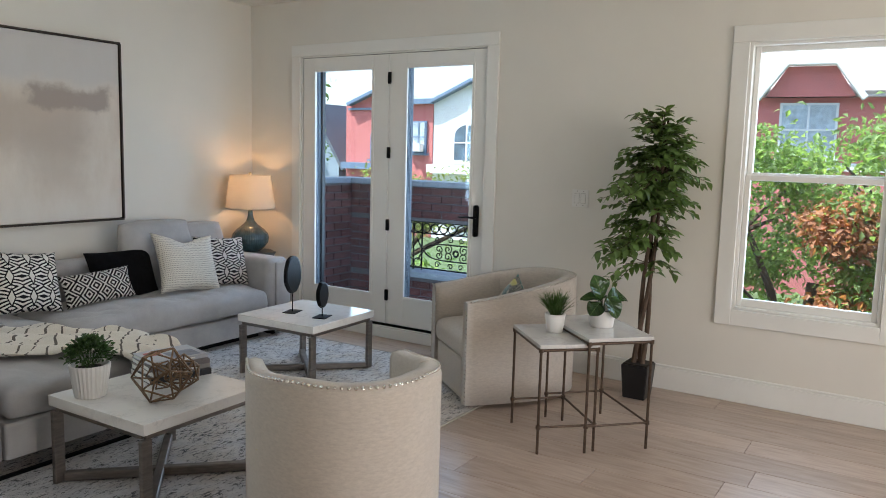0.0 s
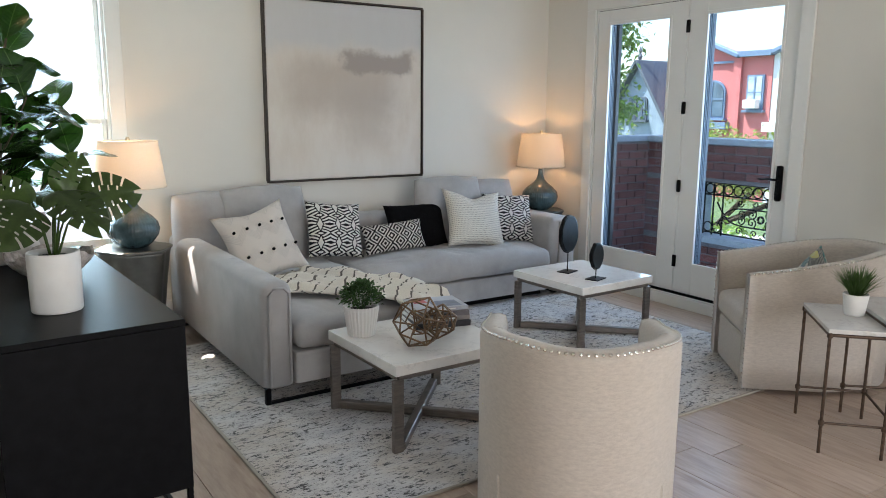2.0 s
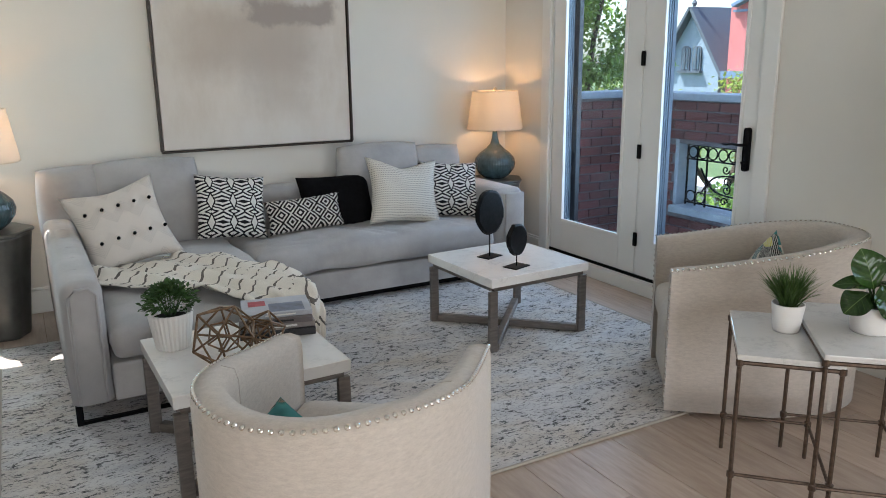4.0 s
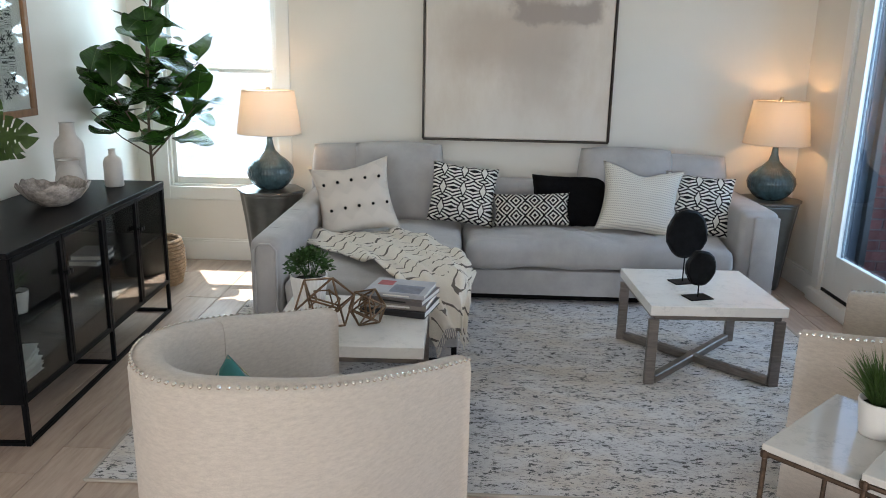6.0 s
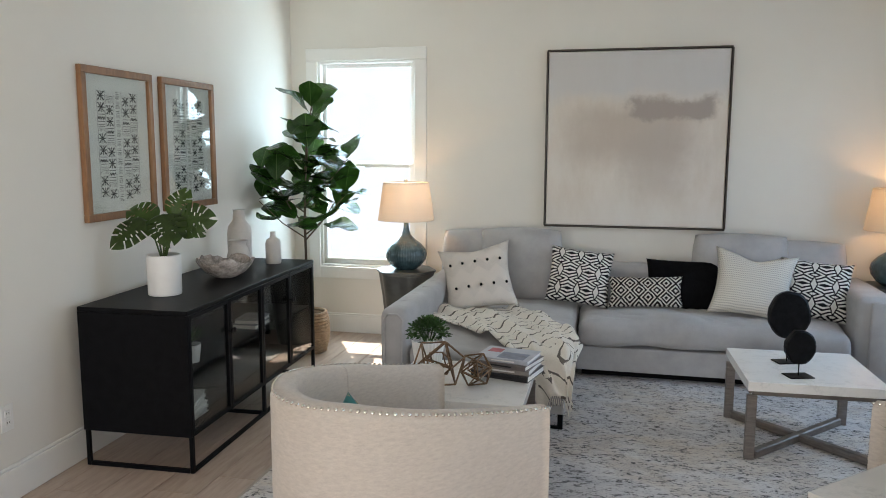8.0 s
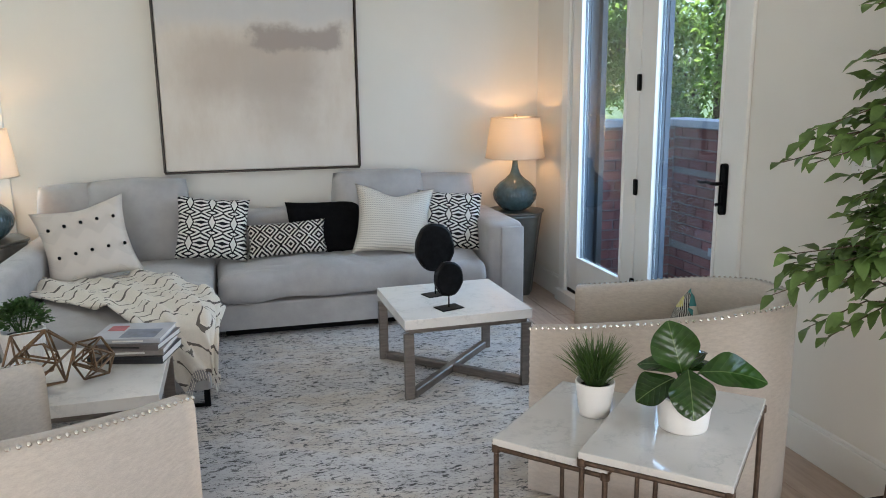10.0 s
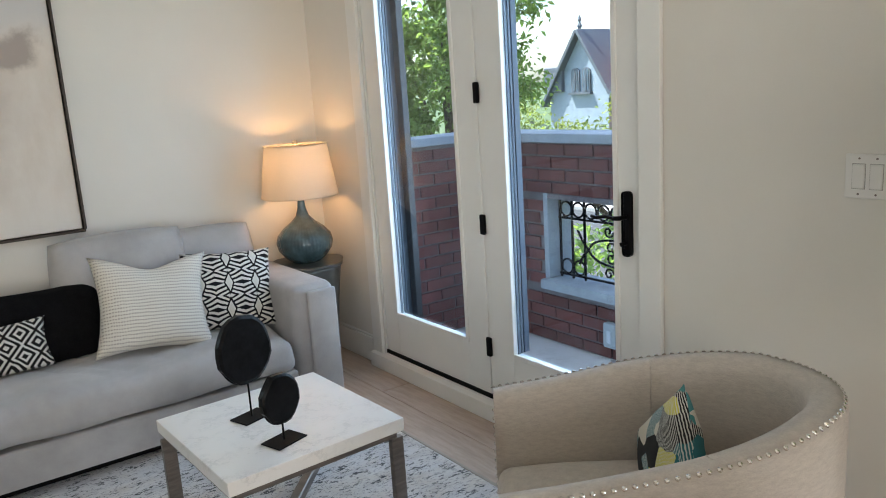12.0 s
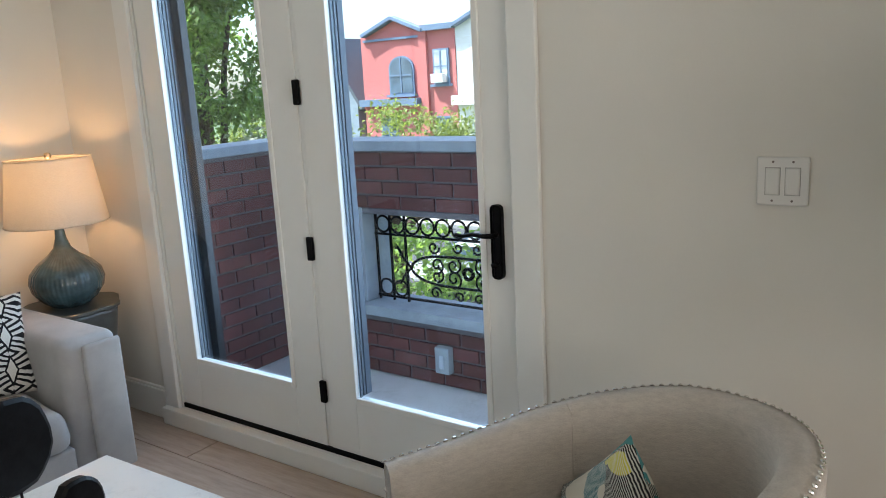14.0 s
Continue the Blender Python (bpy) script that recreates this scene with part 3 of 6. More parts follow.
CLAD = surface("blue_grey_cladding", (0.085, 0.10, 0.125), 0.5, spec=0.3, metal=0.0, var=0.15, scale=8)
lin = box(DOOR[0] + 0.012, DOOR[0] + 0.022, 0.06, 0.215, 0.09, DOOR[3] - 0.012, 0.001, 1)
box(DOOR[1] - 0.022, DOOR[1] - 0.012, 0.06, 0.215, 0.09, DOOR[3] - 0.012, 0.001, 1, lin)
box(DOOR[0] + 0.022, DOOR[1] - 0.022, 0.06, 0.215, DOOR[3] - 0.022, DOOR[3] - 0.012, 0.001, 1, lin)
box(DOOR[0] + 0.023, DOOR[0] + 0.034, 0.10, 0.13, 0.09, DOOR[3] - 0.023, 0.001, 1, lin)
lin.transform(EAST)
setting("door_lining", lin, CLAD, "blue-grey metal lining outside the glazed doors", "door frame")
ast = box(1.5275, 1.5455, 0.010, 0.046, 0.107, DOOR[3] - 0.014, 0.001, 1)
ast.transform(EAST)
setting("door_mullion", ast, TRIM, "white painted strip between the two doors", "door frame")


def glazed_door(name, x0, x1, g0, g1, label, deep):
    ob = thing(name, EAST, label, "door", kind="structure")
    z0, z1, a, c = 0.107, DOOR[3] - 0.014, 0.338, 2.155
    fr = box(x0, g0, 0.006, 0.05, z0, z1, 0.002, 1)
    box(g1, x1, 0.006, 0.05, z0, z1, 0.002, 1, fr)
    box(g0, g1, 0.006, 0.05, z0, a, 0.002, 1, fr)
    box(g0, g1, 0.006, 0.05, c, z1, 0.002, 1, fr)
    part("door_leaf", fr, TRIM, ob)
    bead = bmesh.new()
    for q in ((g0 - 0.012, g0 + 0.010, a - 0.012, c + 0.012), (g1 - 0.010, g1 + 0.012, a - 0.012, c + 0.012), (g0 + 0.01, g1 - 0.01, a - 0.012, a + 0.01), (g0 + 0.01, g1 - 0.01, c - 0.01, c + 0.012)):
        box(q[0], q[1], -0.001, 0.012, q[2], q[3], 0.002, 1, bead)
    part("glazing_bead", bead, TRIM, ob)
    pane_part(box(g0 - 0.005, g1 + 0.005, 0.026, 0.030, a - 0.005, c + 0.005), ob)
    # stepped ridges of the outer frame beside the glass
    cl = box(g0 - 0.006, g0 + 0.006, 0.032, 0.044, a, c, 0.001, 1)
    for y0, y1, out in ((0.0445, 0.053, -0.002), (0.0535, 0.064, 0.004), (0.0645, 0.070, -0.002), (0.0705, deep, 0.003)):
        box(g0 - 0.008, g0 + out, y0, y1, a, c, 0.001, 1, cl)
    box(g1 - 0.003, g1 + 0.012, 0.051, 0.085, a, c, 0.001, 1, cl)
    box(g0 + 0.004, g1 - 0.004, 0.051, 0.075, c - 0.003, c + 0.01, 0.001, 1, cl)
    part("outer_cladding", cl, CLAD, ob, "blue-grey outer cladding")
    return ob


ld = glazed_door("door_1", 0.6185, 1.525, 0.748, 1.368, "white painted door with one tall glass pane, closed", 0.078)
rd = glazed_door("door_2", 1.548, 2.408, 1.695, 2.300, "white painted door with one tall glass pane, closed", 0.10)
for z in (2.075, 1.492, 0.916, 0.344):
    h = box(1.522, 1.551, -0.012, 0.006, z - 0.045, z + 0.045, 0.004, 1)
    part("hinge", h, BLACK, ld, "black metal butt hinge")
hd = part("handle", box(2.337, 2.377, -0.010, 0.006, 0.885, 1.122, 0.018, 3), BLACK, rd, "black lever handle on a long plate")
lv = rod([(2.357, -0.008, 1.03), (2.357, -0.045, 1.03), (2.34, -0.055, 1.03), (2.30, -0.056, 1.034), (2.26, -0.056, 1.026), (2.235, -0.056, 1.03)], 0.009, 8, taper=0.7)
part("lever", lv, BLACK, hd)
part("thumb_turn", rod([(2.357, -0.008, 0.935), (2.357, -0.03, 0.935), (2.350, -0.034, 0.932)], 0.008), BLACK, hd)

# balcony
BX, BF, BT = 0.90, 0.02, 1.19
setting("balcony_floor", box(0.2, 1.12, -3.4, -0.30, -0.2, BF), MARBLE, "pale veined stone balcony floor", "floor")
SB = thing("balcony_wall", pose(0, 0, 0), "red-brown brick balcony parapet with grey mortar joints", "parapet", kind="structure")
OP = (-2.75, -0.97, 0.345, 0.90)     # opening with the railing: y0, y1, z0, z1
core = box(BX + 0.012, BX + 0.2, -3.4, -0.42, BF, OP[2])
box(BX + 0.012, BX + 0.2, -3.4, -0.42, OP[3], BT, bm=core)
box(BX + 0.012, BX + 0.2, OP[1], -0.42, OP[2], OP[3], bm=core)
box(BX + 0.012, BX + 0.2, -3.4, OP[0], OP[2], OP[3], bm=core)
box(0.2, BX + 0.2, -0.408, -0.22, BF, BT, bm=core)
box(0.202, 0.325, -0.408, -0.22, BT + 0.0505, 2.66, bm=core)
part("mortar", core, MORTAR, SB)
part("coping", box(BX - 0.03, BX + 0.23, -3.4, -0.19, BT, BT + 0.05, 0.006, 2), STONE, SB, "pale stone coping")
part("coping", box(0.2, BX - 0.031, -0.44, -0.19, BT, BT + 0.05, 0.006, 2), STONE, SB, "pale stone coping")
part("opening_sill", box(BX - 0.04, BX + 0.22, OP[0], OP[1], OP[2], OP[2] + 0.055, 0.006, 2), STONE, SB, "pale stone sill below the railing")
part("opening_jamb", box(BX + 0.0, BX + 0.21, OP[1] - 0.035, OP[1], OP[2] + 0.056, OP[3], 0.004, 1), STONE, SB, "pale stone jamb")
part("lintel", box(BX + 0.002, BX + 0.2, OP[0], OP[1] - 0.036, OP[3] - 0.03, OP[3], 0.003, 1), MORTAR, SB)

# outside wall of the house, beyond the inner plaster
post = thing("screen_post", pose(0.2, -0.655, BF), "dark bronze screen post beside the glazed door", "post")
part("upright", box(-0.02, 0.02, -0.026, 0.026, 0, 2.6, 0.003, 1), BRONZE, post)

rail = thing("iron_railing", pose(BX + 0.09, 0, 0), "black wrought-iron railing with rings and scrollwork in parapet opening", "railing")
ry0, ry1, rz0, rz1 = OP[0] + 0.02, OP[1] - 0.036, OP[2] + 0.056, OP[3] - 0.03
for z in (rz1 - 0.012, rz1 - 0.118, rz0 + 0.02):
    part("rail", bar((0, ry0, z), (0, ry1, z), 0.014, 0.012), BLACK, rail)
ringbm = ring_bar(0.042, 0.006)
ringbm.transform(pose(0, 0, 0, rz=90))
ring_me = bpy.data.meshes.new("ring")
ringbm.to_mesh(ring_me)
ringbm.free()
y = ry1 - 0.06
k = 0
while y > ry0 + 0.05:
    o = link("ring", ring_me, BLACK, rail)
    o.location = (0, y, rz1 - 0.066)
    if k % 9 in (0, 1):
        o = link("ring", ring_me, BLACK, rail)
        o.location = (0, y, rz0 + 0.068)
    y -= 0.094
    k += 1
for y in (ry1 - 0.012, ry1 - 0.105, ry1 - 0.2, ry1 - 0.95, ry1 - 1.05):
    part("baluster", bar((0, y, rz0), (0, y, rz1), 0.012, 0.012, (1, 0, 0)), BLACK, rail)


def scroll(cy, cz, turns, r0, r1, flip, start=0.0, n=22):
    pts = []
    for i in range(n + 1):
        s = i / n
        a, r = start + flip * turns * math.tau * s, r0 + (r1 - r0) * s
        pts.append((0, cy + r * math.cos(a), cz + r * math.sin(a)))
    return pts


mid = (rz0 + rz1 - 0.1) / 2 + 0.0
for c in (ry1 - 0.575, ry1 - 1.36):
    # cartouche: two ogee bars that meet in points at its ends
    for t in (-1, 1):
        ogee = [(0, c + 0.345 * math.cos(a), mid + t * (0.092 * math.sin(a) ** 1.6 + 0.016 * math.sin(3 * a))) for a in [math.pi * i / 30 for i in range(31)]]
        part("frame_bar", rod(ogee, 0.007, 6), BLACK, rail)
    for s in (-1, 1):
        part("frame_bar", rod([(0, c + s * 0.345, mid), (0, c + s * 0.385, mid + 0.035), (0, c + s * 0.43, mid + 0.105)], 0.007, 6), BLACK, rail)
        part("frame_bar", rod([(0, c + s * 0.345, mid), (0, c + s * 0.385, mid - 0.035), (0, c + s * 0.42, mid - 0.09)], 0.007, 6), BLACK, rail)
        for t in (-1, 1):
            part("scroll", rod(scroll(c + s * 0.085, mid + t * 0.034, 1.4, 0.048, 0.008, s * t, math.pi / 2 * t), 0.0055, 6), BLACK, rail)
            part("scroll", rod(scroll(c + s * 0.185, mid + t * 0.028, 1.3, 0.042, 0.008, -s * t, -math.pi / 2 * t), 0.0055, 6), BLACK, rail)
            part("scroll", rod(scroll(c + s * 0.20, mid + t * 0.118, 1.2, 0.034, 0.008, s * t, math.pi * (s > 0)), 0.0055, 6), BLACK, rail)
            part("scroll", rod(scroll(c + s * 0.055, mid + t * 0.125, 1.1, 0.028, 0.008, -s * t, math.pi * (s < 0)), 0.0055, 6), BLACK, rail)
    part("rosette", ring_bar(0.026, 0.010, m=pose(0, c, mid, rz=90)), BLACK, rail)

ob_box = thing("outdoor_outlet", pose(BX - 0.001, -1.49, 0.17), "grey weatherproof outlet box on the brick parapet", "outlet")
part("cover", box(-0.045, 0, -0.042, 0.042, -0.068, 0.068, 0.008, 2), surface("grey_plastic", (0.42, 0.45, 0.47), 0.5, var=0.05), ob_box)
part("window_slot", box(-0.049, -0.0452, -0.014, 0.014, -0.04, 0.03, 0.002, 1), surface("pale_plastic", (0.65, 0.68, 0.70), 0.4, var=0.05), ob_box)

# floor base and rug
setting("floor", box(-7.2, 0.0, -9.2, 0.0, -0.2, -0.006), surface("floor_joint", (0.24, 0.175, 0.125), 0.9, var=0.1), "wide pale oak plank floor", "floor")
rug = thing("rug", pose(-2.04, -1.84, 0.0), "distressed grey and beige rug with dark flecks", "rug")
part("rug_face", box(-1.62, 1.62, -1.19, 1.19, 0.0005, 0.011, 0.004, 2), RUG, rug)
edge = surface("rug_binding", (0.40, 0.36, 0.31), 0.95, var=0.1, grain=0.6, grain_scale=200)
for a in ((-1.634, 1.634, -1.203, -1.1905), (-1.634, 1.634, 1.1905, 1.203)):
    part("binding", box(*a, 0.0005, 0.012, 0.004, 2), edge, rug, "beige bound edge")
for a in ((-1.634, -1.6205), (1.6205, 1.634)):
    part("binding", box(*a, -1.19, 1.19, 0.0005, 0.012, 0.004, 2), edge, rug, "beige bound edge")

# ---- sofa ----
sofa = thing("sectional_sofa", pose(0, 0, 0), "grey velvet sectional sofa with chaise and rounded arms", "sofa")
XL, XR, YC, YM = -3.385, -0.412, -1.865, -0.865
ARM = 0.635


def arm_block(x0, x1, y0, y1, z0, z1, r=0.05):
    b = box(x0, x1, y0, y1, z0, z1)
    top = [e for e in b.edges if max(v.co.z for v in e.verts) > z1 - 1e-4 or abs(e.verts[0].co.z - e.verts[1].co.z) > 0.1]
    bmesh.ops.bevel(b, geom=top, offset=r, segments=4, affect="EDGES", profile=0.5)
    return b


part("arm", arm_block(XL, XL + 0.165, YC, -0.05, 0.1, ARM, 0.055), SOFA, sofa, smooth=True)
part("arm", arm_block(XR - 0.235, XR, YM + 0.01, -0.05, 0.06, ARM, 0.045), SOFA, sofa, smooth=True)
part("arm_panel", box(XR - 0.16, XR - 0.006, YM - 0.012, YM + 0.012, 0.07, ARM - 0.03, 0.011, 2), SOFA, sofa, smooth=True)
part("back", arm_block(XL + 0.167, XR - 0.237, -0.27, -0.05, 0.1, 0.69, 0.05), SOFA, sofa, smooth=True)
part("base", arm_block(-2.335, XR - 0.237, YM + 0.006, -0.272, 0.068, 0.228, 0.012), SOFA, sofa)
part("chaise_base", arm_block(XL + 0.167, -2.338, YC, -0.272, 0.1, 0.262, 0.015), SOFA, sofa)
c = cushion(1.672, 0.635, 0.172, 0.045, 56, 0.026, 3, 0.055, 0.011)
c.transform(pose(-1.50, -0.592, 0.236))
part("seat_cushion", c, SOFA, sofa, smooth=True)
c = cushion(0.875, 1.60, 0.155, 0.03, 40, 0.018, 8, 0.045, 0.007)
c.transform(pose(-2.778, -1.075, 0.263))
part("chaise_cushion", c, SOFA, sofa, smooth=True)
for x, z, w, h, t, seed, ry in ((-3.13, 0.665, 0.50, 0.48, 0.22, 1, 0), (-2.79, 0.67, 0.58, 0.52, 0.22, 2, 0), (-1.26, 0.67, 0.60, 0.52, 0.2, 4, 0), (-0.85, 0.645, 0.55, 0.48, 0.2, 5, 0)):
    c = pillow(w, h, t + 0.03, 20, seed, -0.075)
    c.transform(pose(x, -0.32 + (0.07 if seed in (1, 5) else 0), z, -9, 0, 0))
    part("back_cushion", c, SOFA, sofa, smooth=True)
# black block paints the dark shade in the gap below the base
part("shade_block", box(-2.30, XR - 0.26, YM + 0.09, -0.30, 0.013, 0.0675), BLACK, sofa, "black block standing in for the shade under the sofa")
# panel seams and buttons on the chaise arm's top
for i in range(6):
    yy = -0.45 - i * 0.235
    part("tuft_seam", rod([(XL + 0.012, yy, ARM - 0.035), (XL + 0.05, yy, ARM - 0.003), (XL + 0.082, yy, ARM - 0.001), (XL + 0.12, yy, ARM - 0.004), (XL + 0.152, yy, ARM - 0.035)], 0.0035, 6), SOFA, sofa)
pp = [(XL + 0.03, YC - 0.004, 0.11), (XL + 0.03, YC - 0.004, ARM - 0.06), (XL + 0.06, YC - 0.004, ARM - 0.03), (XL + 0.11, YC - 0.004, ARM - 0.03), (XL + 0.138, YC - 0.004, ARM - 0.06), (XL + 0.138, YC - 0.004, 0.11)]
part("piping", rod(pp, 0.007, 8), SOFA, sofa, smooth=True)
for x0, x1, yy in ((XL + 0.02, -2.36, YC + 0.02), (XL + 0.02, -2.36, -0.2)):
    part("leg", bar((x0, yy, 0.012), (x0, yy, 0.1), 0.028, 0.028, (1, 0, 0)), BLACK, sofa, "black metal leg")
    part("leg", bar((x1, yy, 0.012), (x1, yy, 0.1), 0.028, 0.028, (1, 0, 0)), BLACK, sofa, "black metal leg")
    part("runner", bar((x0 - 0.012, yy, 0.02), (x1 + 0.012, yy, 0.02), 0.022, 0.014), BLACK, sofa, "black metal runner")
part("runner", bar((XR - 0.12, YM + 0.06, 0.03), (XR - 0.12, -0.15, 0.03), 0.03, 0.058), BLACK, sofa, "black metal runner")
part("runner", bar((XL + 0.02, YC + 0.03, 0.095), (XL + 0.02, -0.2, 0.095), 0.025, 0.012), BLACK, sofa, "black metal rail")

# ---- tables ----
def coffee_table(m, label):
    ob = thing("coffee_table", m, label, "coffee table", "pair of marble coffee tables")
    h = 0.322
    part("tabletop", box(-h, h, -h, h, 0.352, 0.40, 0.004, 2), MARBLE, ob, "white marble top")
    k = h - 0.024
    for s, t in ((-1, -1), (-1, 1), (1, -1), (1, 1)):
        part("leg", box(s * k - 0.024, s * k + 0.024, t * k - 0.012, t * k + 0.012, 0.0, 0.328, 0.002, 1), STEEL, ob, "brushed steel leg")
    for s in (-1, 1):
        part("apron_rail", box(-k, k, s * k - 0.011, s * k + 0.011, 0.329, 0.351, 0.002, 1), STEEL, ob)
        part("apron_rail", box(s * k - 0.011, s * k + 0.011, -k + 0.012, k - 0.012, 0.3295, 0.3505, 0.002, 1), STEEL, ob)
    part("cross_bar", bar((-k + 0.02, -k + 0.008, 0.022), (k - 0.02, k - 0.008, 0.022), 0.04, 0.042), STEEL, ob)
    part("cross_bar", bar((-k + 0.02, k - 0.008, 0.0225), (k - 0.02, -k + 0.008, 0.0225), 0.04, 0.040), STEEL, ob)
    return ob


coffee_table(pose(-1.133, -1.722, 0.012, rz=2), "square marble coffee table, steel legs, holding stone discs")
coffee_table(pose(-2.793, -2.357, 0.012, rz=1), "square marble coffee table, steel legs, holding books and plant")


def side_table(a, b, width, z, label, toward):
    """A small iron table: one long edge from a to b, the other edge width away on the side named by toward."""
    a, b = Vector((*a, 0)), Vector((*b, 0))
    d = (b - a).normalized()
    n = Vector((-d.y, d.x, 0))
    n = n if n.dot(Vector((*toward, 0)) - a) > 0 else -n
    c = (a + b) / 2 + n * width / 2
    ob = thing("side_table", Matrix.Translation(c) @ Matrix.Rotation(math.atan2(d.y, d.x), 4, "Z"), label, "side table", "nesting side tables")
    hl, hw = (b - a).length / 2, width / 2
    part("tabletop", box(-hl - 0.008, hl + 0.008, -hw - 0.008, hw + 0.008, z - 0.02, z, 0.003, 2), GREY_MARBLE, ob, "white veined marble top")
    rz = z - 0.029
    for s in (-1, 1):
        part("top_rail", rod([(-hl, s * hw, rz), (hl, s * hw, rz)], 0.0075), IRON, ob)
        part("top_rail", rod([(s * hl, -hw, rz), (s * hl, hw, rz)], 0.0075), IRON, ob)
        for t in (-1, 1):
            lg = part("leg", rod([(s * hl, t * hw, 0.0), (s * hl, t * hw, rz)], 0.0075), IRON, ob, "thin aged iron leg")
            for zz in (rz, 0.14):
                part("knuckle", lathe([(0.006, -0.014), (0.0125, -0.009), (0.0125, 0.009), (0.006, 0.014)], 10, m=pose(s * hl, t * hw, zz)), IRON, lg)
        part("stretcher", rod([(s * hl, -hw, 0.14), (s * hl, hw, 0.14)], 0.006), IRON, ob)
    part("stretcher", rod([(-hl, hw, 0.14), (hl, hw, 0.14)], 0.006), IRON, ob)
    return ob


T1 = side_table((-1.188, -3.320), (-1.515, -3.635), 0.30, 0.566, "lower marble side table on thin iron legs, with a potted fern", (-0.9, -4.0))
T2 = side_table((-0.983, -3.432), (-1.357, -3.825), 0.345, 0.598, "taller marble side table on thin iron legs with potted plant", (-0.8, -4.3))


# ---- barrel chairs ----
def barrel_chair(m, label):
    ob = thing("barrel_chair", m, label, "armchair", "pair of beige barrel chairs")
    n = 44
    outer, inner, high = [], [], []
    for i in range(n + 1):
        s = i / n
        u = 2 * s - 1
        if abs(u) > 0.62:                      # straight arms
            f = (abs(u) - 0.62) / 0.38
            x, y = (0.35 - 0.012 * f) * (1 if u > 0 else -1), -0.02 + 0.37 * f
            nx, ny = (1 if u > 0 else -1), 0.0
        else:
            a = math.pi * (u / 0.62) / 2
            x, y = 0.35 * math.sin(a), -0.02 - 0.475 * math.cos(a)
            nx, ny = Vector((math.sin(a) * 0.475, -math.cos(a) * 0.35)).normalized()
        w = 0.095 - 0.02 * min(1, abs(u))
        outer.append((x, y))
        inner.append((x - nx * w, y - ny * w))
        q = abs(u)
        g = min(1, max(0, (q - 0.28) / 0.70))
        high.append(0.76 - 0.108 * (0.6 * g + 0.4 * (3 * g ** 2 - 2 * g ** 3)) - (0.004 if q > 0.97 else 0))
    b = bmesh.new()
    loops = []
    for (ox, oy), (ix, iy), h in zip(outer, inner, high):
        mx, my = (ox + ix) / 2, (oy + iy) / 2
        rows = [(ox, oy, 0.03), (ox, oy, 0.2), (ox, oy, 0.4), (ox, oy, h - 0.03), (ox * 0.85 + mx * 0.15, oy * 0.85 + my * 0.15, h - 0.006),
                (mx, my, h), (ix * 0.8 + mx * 0.2, iy * 0.8 + my * 0.2, h - 0.008), (ix, iy, h - 0.04), (ix, iy, 0.36), (ix, iy, 0.2), (ix, iy, 0.03)]
        loops.append([b.verts.new(r) for r in rows])
    for a, c in zip(loops, loops[1:]):
        for k in range(len(a) - 1):
            b.faces.new((a[k], a[k + 1], c[k + 1], c[k]))
        b.faces.new((a[-1], a[0], c[0], c[-1]))
    b.faces.new(loops[0])
    b.faces.new(loops[-1][::-1])
    part("shell", b, LINEN, ob, smooth=True)
    fr = box(-0.272, 0.272, -0.34, 0.33, 0.03, 0.285, 0.02, 2)
    part("seat_base", fr, LINEN, ob)
    for i in (10, 34):
        (ix, iy), (ox, oy), h = inner[i], outer[i], high[i]
        part("seam", rod([(ix, iy, 0.38), (ix, iy, h - 0.04), (ix * 0.9 + ox * 0.1, iy * 0.9 + oy * 0.1, h - 0.008), ((ix + ox) / 2, (iy + oy) / 2, h)], 0.0022, 6), LINEN, ob)
    c = cushion(0.55, 0.70, 0.145, 0.03, 8, 0.006, 5, 0.045)
    c.transform(pose(0, 0.005, 0.287))
    part("seat_cushion", c, LINEN, ob, smooth=True)
    part("swivel_base", lathe([(0.21, 0.0), (0.215, 0.004), (0.215, 0.022), (0.2, 0.029)], 36), BLACK, ob, "black swivel base")
    # nail heads along the outer top edge and down the front edges
    nail = lathe([(0.0066, 0), (0.0058, 0.0025), (0.0034, 0.0044), (0.0, 0.0052)], 8)
    me = bpy.data.meshes.new("nail_head")
    nail.to_mesh(me)
    nail.free()
    trail = [Vector((x * 0.905 + p * 0.095, y * 0.905 + q * 0.095, h - 0.006)) for (x, y), (p, q), h in zip(outer, inner, high)]
    dist = [0.0]
    for p, q in zip(trail, trail[1:]):
        dist.append(dist[-1] + (q - p).length)
    total, k = dist[-1], 0
    count = 92
    for i in range(count + 1):
        g = total * i / count
        while k < len(dist) - 2 and dist[k + 1] < g:
            k += 1
        f = (g - dist[k]) / (dist[k + 1] - dist[k])
        p = trail[k].lerp(trail[k + 1], f)
        d = (trail[k + 1] - trail[k]).normalized()
        out = Vector((d.y, -d.x, 0)).normalized()
        if out.dot(Vector((p.x, p.y + 0.02, 0))) < 0:
            out = -out
        o = link("nail_head", me, CHROME, ob)
        out = (out + Vector((0, 0, 1.1))).normalized()
        o.matrix_local = Matrix.Translation(p + out * 0.001) @ out.to_track_quat("Z", "Y").to_matrix().to_4x4()
    for s in (-1, 1):
        for i in range(20):
            o = link("nail_head", me, CHROME, ob)
            o.matrix_local = Matrix.Translation((s * 0.331, 0.3505, 0.06 + i * 0.027)) @ Vector((0, 1, 0)).to_track_quat("Z", "Y").to_matrix().to_4x4()
    return ob


